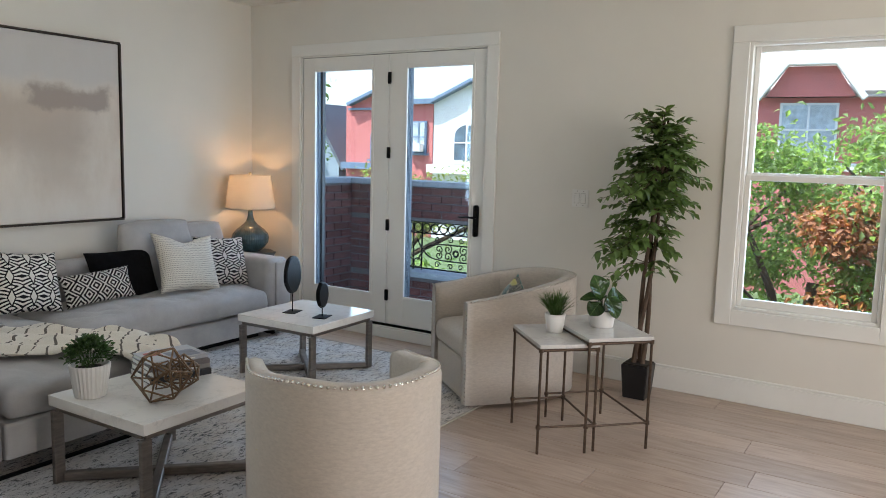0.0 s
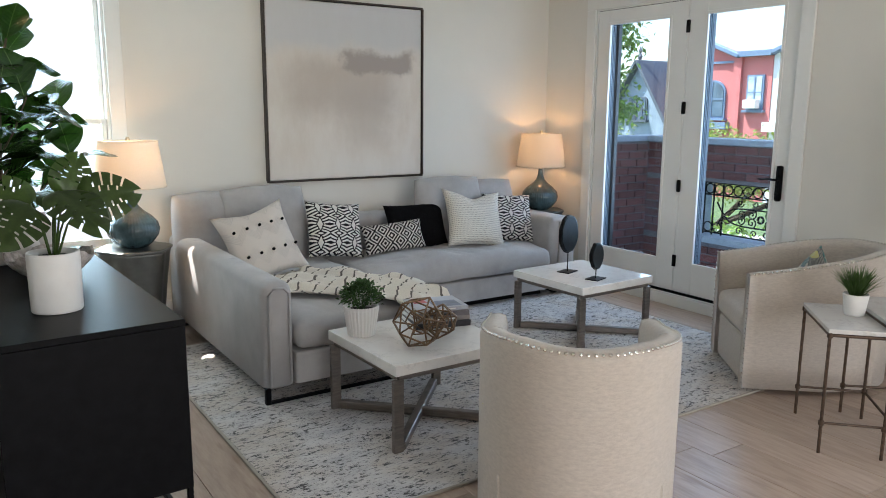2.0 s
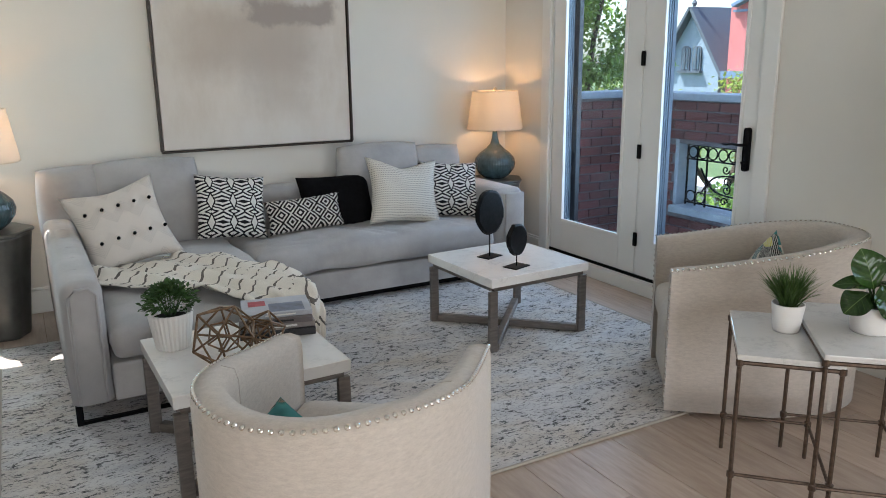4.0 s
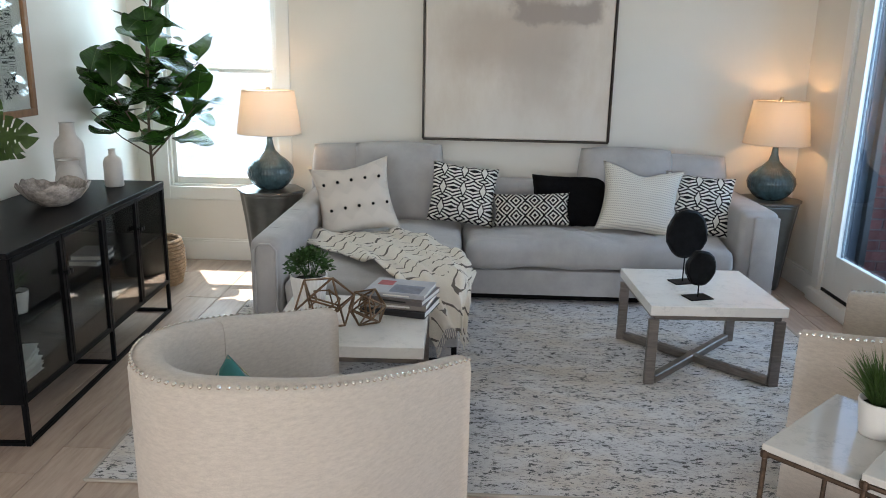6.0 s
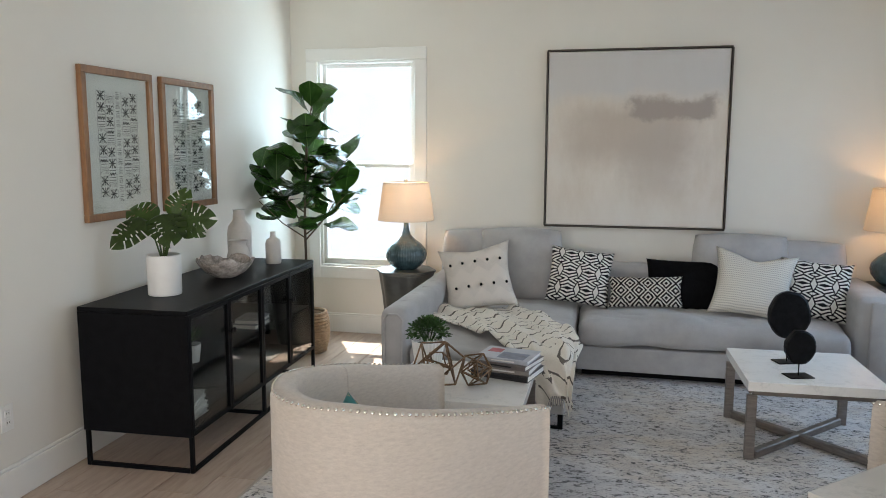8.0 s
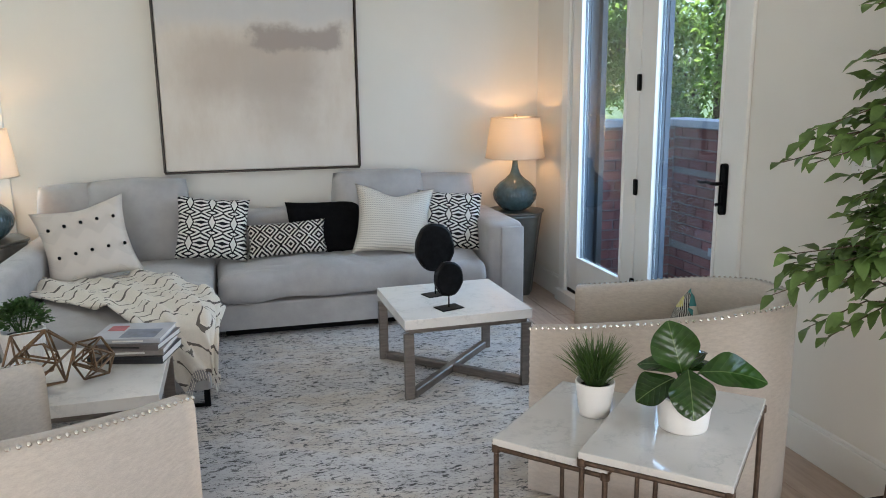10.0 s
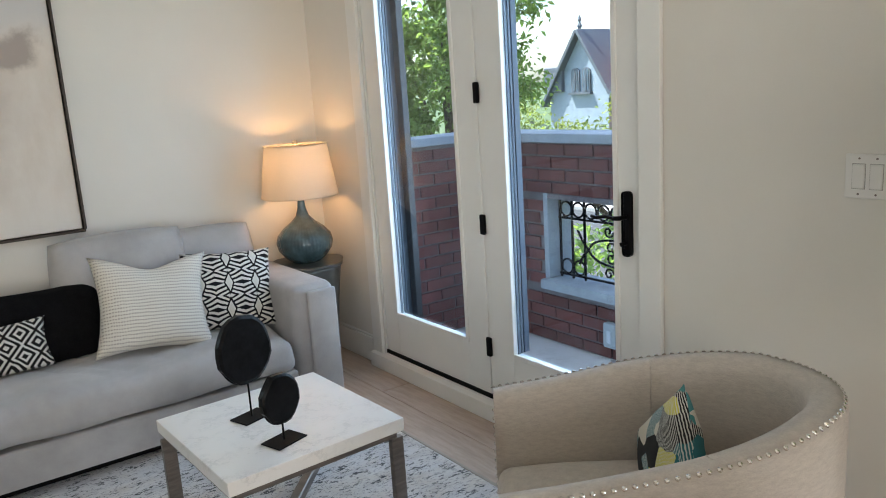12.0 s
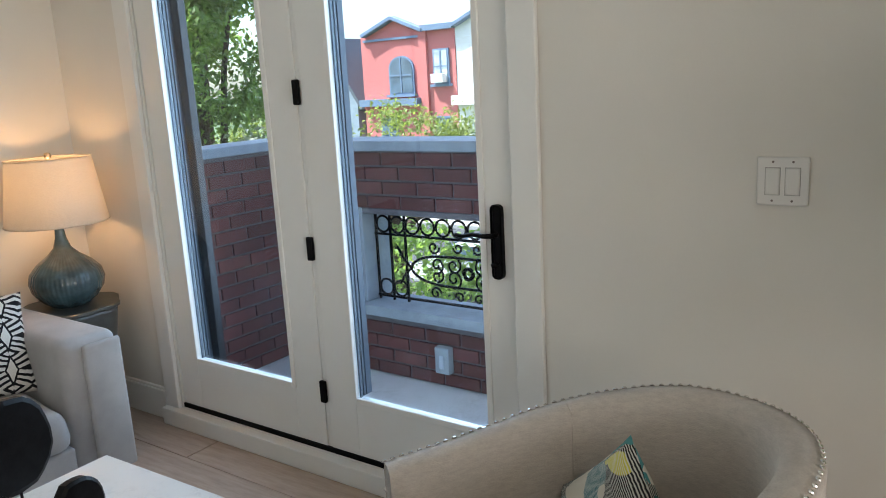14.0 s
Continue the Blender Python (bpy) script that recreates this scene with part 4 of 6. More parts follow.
barrel_chair(pose(-2.77, -3.41, 0.012, rz=-40), "beige linen barrel chair with nail heads at the rug's edge")
barrel_chair(pose(-0.70, -2.965, 0.0, rz=51), "beige linen barrel chair with nail heads beside the side tables")


# ---- lamps and drum tables ----
GREY_METAL = surface("gunmetal", (0.13, 0.135, 0.13), 0.35, metal=0.6, var=0.15, scale=12)
GLAZE = surface("blue_grey_glaze", (0.045, 0.085, 0.10), 0.18, var=0.3, scale=18, coat=0.4)
BRASS = surface("pale_brass", (0.62, 0.52, 0.36), 0.3, metal=1.0, var=0.08)


def drum_table(m, label, r):
    ob = thing("drum_table", m, label, "side table", "lamp tables")
    prof = [(r * 0.62, 0.0), (r * 0.64, 0.02), (r * 0.72, 0.18), (r * 0.83, 0.4), (r * 0.95, 0.575), (r * 0.97, 0.592)]
    part("body", lathe(prof, 96, ribs=6, depth=0.055), GREY_METAL, ob, smooth=True)
    part("top", lathe([(r * 0.99, 0.593), (r * 1.02, 0.598), (r * 1.02, 0.608), (r * 0.985, 0.612), (0.0001, 0.612)], 96, ribs=6, depth=0.05), GREY_METAL, ob, "gunmetal top with a thin rim")
    return ob


def table_lamp(m, label):
    ob = thing("table_lamp", m, label, "lamp", "pair of table lamps")
    prof = [(0.075, 0.0), (0.085, 0.006), (0.115, 0.03), (0.148, 0.075), (0.157, 0.115), (0.147, 0.155), (0.112, 0.195), (0.068, 0.228), (0.036, 0.262), (0.023, 0.305), (0.018, 0.355)]
    fine = []
    for (r0, z0), (r1, z1) in zip(prof, prof[1:]):
        fine += [(r0 + (r1 - r0) * k / 3, z0 + (z1 - z0) * k / 3) for k in range(3)]
    fine.append(prof[-1])
    part("base", lathe(fine, 192, ribs=48, depth=0.007), GLAZE, ob, "ribbed blue-grey glazed ceramic base", smooth=True)
    part("stem", lathe([(0.012, 0.355), (0.012, 0.45), (0.016, 0.452), (0.016, 0.50)], 16), BRASS, ob)
    sh = lathe([(0.212, 0.375), (0.172, 0.655)], 64)
    for f in [f for f in sh.faces if len(f.verts) > 8]:
        sh.faces.remove(f)
    shade = part("shade", sh, SHADE, ob, "off-white linen drum shade, lit", smooth=True)
    trimbm = rod([(0.2125 * math.cos(math.tau * i / 48), 0.2125 * math.sin(math.tau * i / 48), 0.376) for i in range(49)], 0.003, 6)
    part("rim", trimbm, SHADE, shade)
    part("rim", rod([(0.1725 * math.cos(math.tau * i / 48), 0.1725 * math.sin(math.tau * i / 48), 0.655) for i in range(49)], 0.003, 6), SHADE, shade)
    sp = rod([(0, 0, 0.648), (0.171, 0, 0.648)], 0.0022, 6)
    for a in (120, 240):
        rod([(0, 0, 0.648), (0.171 * math.cos(radians(a)), 0.171 * math.sin(radians(a)), 0.648)], 0.0022, 6, sp)
    rod([(0, 0, 0.5), (0, 0, 0.66)], 0.003, 6, sp)
    part("spider", sp, BRASS, shade)
    part("finial", lathe([(0.008, 0.655), (0.014, 0.66), (0.014, 0.674), (0.009, 0.68), (0.0001, 0.682)], 16), BRASS, ob)
    return ob


for x, y, r, what in ((-3.655, -0.355, 0.215, "beside the bright window"), (-0.262, -0.255, 0.205, "in the corner behind the sofa")):
    drum_table(pose(x, y, 0), f"fluted gunmetal drum table {what}", r)
    table_lamp(pose(x, y, 0.6125), f"lit table lamp, blue-grey ceramic base, {what}")
    lamp("lamp_bulb", "POINT", 1.1, (1.0, 0.56, 0.25), pose(x, y, 0.6125 + 0.545), radius=0.03)

# ---- painting and framed prints ----
art = thing("painting", pose(-1.993, 0, 1.592), "large square beige and taupe abstract painting, thin dark frame", "painting")
H = 0.652
part("canvas", box(-H + 0.012, H - 0.012, -0.038, -0.004, -H + 0.012, H - 0.012, 0.003, 1), CANVAS, art)
fb = surface("dark_walnut", (0.035, 0.022, 0.016), 0.45, var=0.25, scale=20, grain=0.2)
for s in (-1, 1):
    part("frame_rail", box(-H, H, -0.05, -0.002, s * H - 0.006, s * H + 0.006, 0.001, 1), fb, art)
    part("frame_rail", box(s * H - 0.006, s * H + 0.006, -0.05, -0.002, -H + 0.006, H - 0.006, 0.001, 1), fb, art)


def west_pose(y, z):
    return Matrix.Translation((west_x(y), y, z)) @ Matrix.Rotation(-math.atan(SLANT), 4, "Z") @ pose(0, 0, 0, rz=90)


def framed_print(y, label, seed):
    ob = thing("framed_print", west_pose(y, 1.543), label, "framed print", "pair of framed prints")
    w, h, f = 0.302, 0.383, 0.038
    for s in (-1, 1):
        part("frame_rail", box(-w, w, -0.03, -0.001, s * (h - f / 2) - f / 2, s * (h - f / 2) + f / 2, 0.003, 1), OAK, ob)
        part("frame_rail", box(s * (w - f / 2) - f / 2, s * (w - f / 2) + f / 2, -0.03, -0.001, -h + f, h - f, 0.003, 1), OAK, ob)
    part("sheet", box(-w + f, w - f, -0.010, -0.002, -h + f, h - f), PAPER, ob)
    ink = bmesh.new()
    rr = random.Random(seed)
    yk = -0.0112

    def mark(x0, x1, z0, z1):
        vs = [ink.verts.new(p) for p in ((x0, yk, z0), (x1, yk, z0), (x1, yk, z1), (x0, yk, z1))]
        ink.faces.new(vs)

    def stroke(x0, z0, x1, z1, t=0.003):
        d = Vector((x1 - x0, z1 - z0)).normalized()
        n = Vector((-d.y, d.x)) * t
        vs = [ink.verts.new((px, yk, pz)) for px, pz in ((x0 - n.x, z0 - n.y), (x1 - n.x, z1 - n.y), (x1 + n.x, z1 + n.y), (x0 + n.x, z0 + n.y))]
        ink.faces.new(vs)

    for col, cx in enumerate((-0.136, -0.068, 0.0, 0.068, 0.136)):
        top = 0.272 - (0.022 if col in (1, 3) else 0)
        if col in (0, 2, 4):
            mark(cx - 0.034, cx - 0.032, -0.27, top)
            mark(cx + 0.032, cx + 0.034, -0.27, top)
        z, k = top, rr.randrange(3)
        half = 0.027 if col != 2 else 0.015
        while z > -0.26:
            kind = (k + col) % 4 if col != 2 else 3
            if kind in (0, 1):
                for q in (-1, 1):
                    stroke(cx - half, z - 0.004, cx + half, z - 0.050) if q > 0 else stroke(cx + half, z - 0.004, cx - half, z - 0.050)
                stroke(cx - half, z - 0.027, cx + half, z - 0.027)
                stroke(cx, z - 0.002, cx, z - 0.052)
                for sx in (-1, 1):
                    for sz in (-1, 1):
                        mark(cx + sx * half * 0.55 - 0.003, cx + sx * half * 0.55 + 0.003, z - 0.030 + sz * 0.019, z - 0.030 + sz * 0.019 + 0.006)
                z -= 0.058
            elif kind == 2:
                mark(cx - half, cx + half, z - 0.006, z - 0.003)
                for i in range(4):
                    xx = cx - half + (i + 0.5) * half / 2
                    stroke(xx - 0.007, z - 0.03, xx, z - 0.016)
                    stroke(xx, z - 0.016, xx + 0.007, z - 0.03)
                mark(cx - half, cx + half, z - 0.042, z - 0.039)
                z -= 0.05
            else:
                for i in range(3):
                    mark(cx - half, cx + half, z - 0.007 - i * 0.009, z - 0.0045 - i * 0.009)
                for i in range(6):
                    xx = cx - half + i * half / 2.6
                    mark(xx, xx + 0.002, z - 0.04, z - 0.027)
                z -= 0.048
            k += 1
    part("ink_pattern", ink, INK, ob)
    g = part("pane", box(-w + f, w - f, -0.020, -0.0175, -h + f, h - f), CLEAR, ob)
    g.visible_shadow = False
    return ob


framed_print(-2.355, "oak framed print of black geometric marks behind glass above the cabinet", 1)
framed_print(-1.66, "oak framed print reflecting the window, above the cabinet by the fig", 2)

# wall plates
sw = thing("light_switch", pose(-0.001, -3.178, 1.218, rz=-90), "white double rocker light switch plate", "light switch")
PLATE = surface("white_plastic", (0.78, 0.76, 0.73), 0.35, var=0.02)
PLATE_GAP = surface("plate_shadow_gap", (0.42, 0.40, 0.37), 0.6, var=0.05)
part("plate", box(-0.06, 0.06, -0.006, 0, -0.06, 0.06, 0.004, 2), PLATE, sw)
for x in (-0.023, 0.023):
    rk = part("rocker", box(x - 0.0165, x + 0.0165, -0.0095, -0.0062, -0.033, 0.033, 0.002, 1), PLATE, sw)
    part("gap", box(x - 0.0180, x + 0.0180, -0.0064, -0.0061, -0.0345, 0.0345), PLATE_GAP, rk)
    for z in (-0.048, 0.048):
        part("screw", lathe([(0.003, 0), (0.003, 0.0012), (0.0001, 0.0014)], 8, m=pose(x, -0.006, z, rx=90)), STEEL, sw)
ou = thing("wall_outlet", west_pose(-3.24, 0.375), "white electrical outlet plate", "outlet")
part("plate", box(-0.036, 0.036, -0.006, 0, -0.058, 0.058, 0.004, 2), PLATE, ou)
for z in (-0.02, 0.02):
    sk = part("socket", box(-0.016, 0.016, -0.0085, -0.0062, z - 0.0145, z + 0.0145, 0.004, 2), PLATE, ou)
    for x in (-0.006, 0.006):
        part("slot", box(x - 0.001, x + 0.001, -0.0088, -0.0084, z - 0.004, z + 0.005), BLACK, sk)

# ---- glass-front cabinet ----
cab = thing("glass_front_cabinet", Matrix.Translation((-3.995, -2.82, 0)) @ Matrix.Rotation(math.atan2(0.07, 1.65) , 4, "Z"), "black metal sideboard with four glass doors on sled legs", "cabinet")
CD, CL, Z0, Z1 = 0.565, 1.65, 0.18, 0.785      # depth to -x, length to +y
part("top", box(-CD, 0, 0, CL, Z1 - 0.022, Z1, 0.002, 1), BLACK, cab)
part("end_panel", box(-CD, -0.002, 0.0, 0.014, Z0, Z1 - 0.023, 0.001, 1), BLACK, cab)
part("end_panel", box(-CD, -0.002, CL - 0.014, CL, Z0, Z1 - 0.023, 0.001, 1), BLACK, cab)
part("back_panel", box(-CD, -CD + 0.012, 0.015, CL - 0.015, Z0, Z1 - 0.023), BLACK, cab)
part("bottom_panel", box(-CD + 0.013, -0.022, 0.015, CL - 0.015, Z0, Z0 + 0.016), BLACK, cab)
part("shelf", box(-CD + 0.013, -0.03, 0.015, CL - 0.015, 0.465, 0.477), BLACK, cab)
dw = (CL - 0.02) / 4
for i in range(4):
    a, c = 0.01 + i * dw + 0.002, 0.01 + (i + 1) * dw - 0.002
    d = box(-0.02, 0.0, a, a + 0.02, Z0, Z1 - 0.024, 0.001, 1)
    box(-0.02, 0.0, c - 0.02, c, Z0, Z1 - 0.024, 0.001, 1, d)
    box(-0.02, 0.0, a + 0.02, c - 0.02, Z0, Z0 + 0.02, 0.001, 1, d)
    box(-0.02, 0.0, a + 0.02, c - 0.02, Z1 - 0.044, Z1 - 0.024, 0.001, 1, d)
    dr = part("door", d, BLACK, cab)
    g = part("pane", box(-0.012, -0.008, a + 0.018, c - 0.018, Z0 + 0.018, Z1 - 0.042), CLEAR, dr)
    g.visible_shadow = False
    hy = c - 0.012 if i % 2 == 0 else a + 0.012
    part("handle", lathe([(0.006, 0), (0.006, 0.012), (0.013, 0.016), (0.013, 0.024), (0.0001, 0.026)], 12, m=pose(0.0005, hy, 0.60, ry=90)), BLACK, dr, "small black knob")
for yy in (0.008, CL / 2, CL - 0.026):
    part("leg", bar((-0.011, yy + 0.009, 0.0), (-0.011, yy + 0.009, Z0), 0.02, 0.02, (1, 0, 0)), BLACK, cab)
    part("leg", bar((-CD + 0.011, yy + 0.009, 0.0), (-CD + 0.011, yy + 0.009, Z0), 0.02, 0.02, (1, 0, 0)), BLACK, cab)
    part("runner", bar((-CD + 0.022, yy + 0.009, 0.01), (-0.022, yy + 0.009, 0.01), 0.02, 0.02), BLACK, cab)
part("runner", bar((-0.011, 0.03, 0.01), (-0.011, CL - 0.03, 0.01), 0.02, 0.02), BLACK, cab)


# ---- patterned cloth ----
def calc(nt, op, a, b=0.0, c=None):
    n = nt.nodes.new("ShaderNodeMath")
    n.operation = op
    for i, v in enumerate((a, b) if c is None else (a, b, c)):
        if isinstance(v, (int, float)):
            n.inputs[i].default_value = v
        else:
            nt.links.new(v, n.inputs[i])
    return n.outputs[0]


def cloth(name, light, dark, draw, rough=0.9):
    """Printed or woven cloth: draw(nt, x, z) gives where the dark yarn shows."""
    m, nt, b = nodes(name)
    tc = nt.nodes.new("ShaderNodeTexCoord")
    sep = nt.nodes.new("ShaderNodeSeparateXYZ")
    nt.links.new(tc.outputs["Object"], sep.inputs[0])
    vec = coords(nt)
    wob = calc(nt, "MULTIPLY", calc(nt, "SUBTRACT", noise_tex(nt, vec, 18, 2), 0.5), 0.012)
    x, z = calc(nt, "ADD", sep.outputs["X"], wob), calc(nt, "ADD", sep.outputs["Z"], wob)
    weave = noise_tex(nt, vec, 380, 2)
    ground = ramp(nt, weave, [(0.3, tuple(c * 0.82 for c in light)), (0.7, light)])
    tone = blend(nt, draw(nt, x, z), ground, dark)
    nt.links.new(tone, b.inputs["Base Color"])
    b.inputs["Roughness"].default_value, b.inputs["Sheen Weight"].default_value = rough, 0.04
    b.inputs["Specular IOR Level"].default_value = 0.12
    bump(nt, b, weave, 0.5, 0.002)
    return m


def pat_wave(nt, x, z):
    """Waisted black bands with white lozenges between."""
    u = calc(nt, "PINGPONG", calc(nt, "ADD", x, 1.0), 0.066)
    z2 = calc(nt, "PINGPONG", calc(nt, "ADD", z, 1.0), 0.064)
    tilt = calc(nt, "MULTIPLY", u, calc(nt, "MULTIPLY_ADD", z2, 6.0, 0.25))
    row = calc(nt, "FRACT", calc(nt, "DIVIDE", calc(nt, "ADD", z2, tilt), 0.0265))
    lines = calc(nt, "LESS_THAN", row, 0.46)
    loz = calc(nt, "ADD", calc(nt, "DIVIDE", calc(nt, "SUBTRACT", 0.066, u), 0.025), calc(nt, "DIVIDE", z2, 0.056))
    inside, rim = calc(nt, "LESS_THAN", loz, 0.78), calc(nt, "LESS_THAN", loz, 1.1)
    return calc(nt, "MULTIPLY", calc(nt, "MAXIMUM", lines, rim), calc(nt, "SUBTRACT", 1.0, inside))


def pat_lozenge(nt, x, z):
    a = calc(nt, "PINGPONG", calc(nt, "ADD", x, 1.0), 0.06)
    b = calc(nt, "PINGPONG", calc(nt, "ADD", z, 1.0), 0.05)
    nest = calc(nt, "FRACT", calc(nt, "DIVIDE", calc(nt, "ADD", a, b), 0.028))
    return calc(nt, "GREATER_THAN", nest, 0.46)


def pat_dots(nt, x, z):
    a = calc(nt, "FRACT", calc(nt, "DIVIDE", calc(nt, "ADD", x, 1.0), 0.011))
    b = calc(nt, "FRACT", calc(nt, "DIVIDE", calc(nt, "ADD", z, 1.0), 0.015))
    return calc(nt, "MULTIPLY", calc(nt, "MULTIPLY", calc(nt, "GREATER_THAN", a, 0.45), calc(nt, "GREATER_THAN", b, 0.62)), 0.75)


def pat_zigzag(nt, x, z):
    u = calc(nt, "PINGPONG", calc(nt, "ADD", x, 1.0), 0.06)
    band = calc(nt, "FRACT", calc(nt, "DIVIDE", calc(nt, "SUBTRACT", z, u), 0.012))
    where = calc(nt, "LESS_THAN", calc(nt, "FRACT", calc(nt, "DIVIDE", calc(nt, "SUBTRACT", z, u), 0.15)), 0.42)
    return calc(nt, "MULTIPLY", calc(nt, "MULTIPLY", calc(nt, "GREATER_THAN", band, 0.55), where), 0.35)


def pat_stripe(nt, x, z):
    y_ = nt.nodes.new("ShaderNodeSeparateXYZ")
    nt.links.new(coords(nt), y_.inputs[0])
    x = calc(nt, "SUBTRACT", calc(nt, "MULTIPLY", x, 0.30), calc(nt, "MULTIPLY", y_.outputs["Y"], 0.95))
    x = calc(nt, "ADD", x, calc(nt, "MULTIPLY", z, 0.8))
    s = calc(nt, "FRACT", calc(nt, "DIVIDE", calc(nt, "ADD", x, 5.0), 0.085))
    fade = calc(nt, "GREATER_THAN", noise_tex(nt, coords(nt, (6, 1, 6)), 4.0, 3), 0.40)
    return calc(nt, "MULTIPLY", calc(nt, "MULTIPLY", calc(nt, "LESS_THAN", s, 0.135), fade), 0.9)


C_WAVE = cloth("black_white_lozenge_cloth", (0.72, 0.70, 0.66), (0.012, 0.012, 0.014), pat_wave)
C_LOZ = cloth("black_white_woven_cloth", (0.62, 0.60, 0.56), (0.014, 0.013, 0.013), pat_lozenge)
C_DOT = cloth("white_flecked_cloth", (0.74, 0.70, 0.63), (0.22, 0.20, 0.18), pat_dots)
C_ZIG = cloth("cream_cloth", (0.68, 0.62, 0.56), (0.30, 0.28, 0.27), pat_zigzag)
C_BLK = surface("black_knit", (0.007, 0.007, 0.008), 0.95, var=0.3, scale=30, grain=0.9, grain_scale=160, spec=0.06)
C_THROW = cloth("striped_throw_wool", (0.82, 0.765, 0.68), (0.09, 0.075, 0.068), pat_stripe)


def triangle_cloth():
    m, nt, b = nodes("teal_geometric_cloth")
    vec = coords(nt, (9, 9, 9))
    v = node(nt, "ShaderNodeTexVoronoi", Scale=1.3)
    v.distance = "MANHATTAN"
    nt.links.new(vec, v.inputs["Vector"])
    r = nt.nodes.new("ShaderNodeValToRGB")
    r.color_ramp.interpolation = "CONSTANT"
    stops = [(0.0, (0.012, 0.012, 0.014)), (0.26, (0.02, 0.13, 0.15)), (0.52, (0.60, 0.56, 0.48)), (0.66, (0.05, 0.22, 0.23)), (0.86, (0.55, 0.50, 0.08))]
    while len(r.color_ramp.elements) < len(stops):
        r.color_ramp.elements.new(0.5)
    for e, (p, c) in zip(r.color_ramp.elements, stops):
        e.position, e.color = p, rgb(c)
    sep = nt.nodes.new("ShaderNodeSeparateColor")
    nt.links.new(v.outputs["Color"], sep.inputs[0])
    nt.links.new(sep.outputs[0], r.inputs[0])
    w = node(nt, "ShaderNodeTexWave", Scale=9.0, Distortion=2.0)
    nt.links.new(vec, w.inputs["Vector"])
    fine = calc(nt, "MULTIPLY", calc(nt, "GREATER_THAN", w.outputs["Fac"], 0.6), calc(nt, "GREATER_THAN", sep.outputs[1], 0.5))
    nt.links.new(blend(nt, calc(nt, "MULTIPLY", fine, 0.8), r.outputs[0], (0.62, 0.62, 0.58)), b.inputs["Base Color"])
    b.inputs["Roughness"].default_value = 0.85
    return m


C_TEAL = triangle_cloth()
C_BACK = surface("plain_beige_cloth", (0.58, 0.47, 0.37), 0.9, var=0.08, grain=0.5)


def throw_pillow(w, h, t, m, material, label, seed, ears=0.07, chop=0.0):
    ob = thing("throw_pillow", m, label, "pillow", "scatter pillows")
    part("cover", pillow(w, h, t, 22, seed, ears, chop), material, ob, smooth=True)
    return ob


SEAT = 0.425
p1 = throw_pillow(0.50, 0.48, 0.17, pose(-3.01, -0.84, SEAT + 0.225, -28, -10, 10), C_ZIG, "cream pillow with rows of small black tufts on the chaise", 11, 0.14, 0.06)
for row, z in enumerate((0.095, -0.075)):
    for i in range(5):
        x = -0.17 + i * 0.085 + (0.02 if row == 1 else 0)
        u, v = x / 0.25, z / 0.235
        y = -0.085 * (max(0, 1 - u * u) * max(0, 1 - v * v)) ** 0.42
        tuft = lathe([(0.004, -0.012), (0.009, -0.006), (0.009, 0.006), (0.003, 0.012)], 8, m=pose(x, y - 0.004, z, 90, 0, 0))
        part("tuft", tuft, C_BLK, p1, "small black wool tuft")
throw_pillow(0.44, 0.40, 0.15, pose(-2.345, -0.49, SEAT + 0.205, -20, 7, 4), C_WAVE, "white pillow with black lozenge line print on the sofa", 12)
throw_pillow(0.50, 0.22, 0.12, pose(-1.895, -0.54, SEAT + 0.125, -24, -3, -3), C_LOZ, "small black and white woven lumbar pillow on the sofa", 13)
throw_pillow(0.52, 0.36, 0.15, pose(-1.63, -0.43, SEAT + 0.165, -20, 0, 0), C_BLK, "black knitted pillow on the sofa", 14)
throw_pillow(0.52, 0.47, 0.17, pose(-1.215, -0.60, SEAT + 0.215, -26, 6, -6), C_DOT, "white flecked pillow with peaked corners on the sofa", 15, 0.14, 0.2)
throw_pillow(0.44, 0.40, 0.15, pose(-0.825, -0.53, SEAT + 0.185, -22, 4, -10), C_WAVE, "white pillow with black lozenge line print by the sofa arm", 16)
for cx, cy, rz, tz, px, py in ((-0.70, -2.965, 51, 0.455, 0.06, -0.105), (-2.77, -3.41, -40, 0.41, -0.11, -0.15)):
    m = pose(cx, cy, tz, rz=rz) @ pose(px, py, 0.068, -12, -44, 198)
    ob = thing("chair_pillow", m, "teal, black and cream geometric pillow in the barrel chair", "pillow", "chair pillows")
    b = pillow(0.32, 0.31, 0.12, 16, 21, 0.07)
    part("cover", b, C_TEAL, ob, smooth=True)
    b = pillow(0.316, 0.306, 0.123, 16, 21, 0.07)
    for f in [f for f in b.faces if f.calc_center_median().y < 0.004]:
        b.faces.remove(f)
    part("reverse", b, C_BACK, ob, "plain beige reverse", smooth=True)


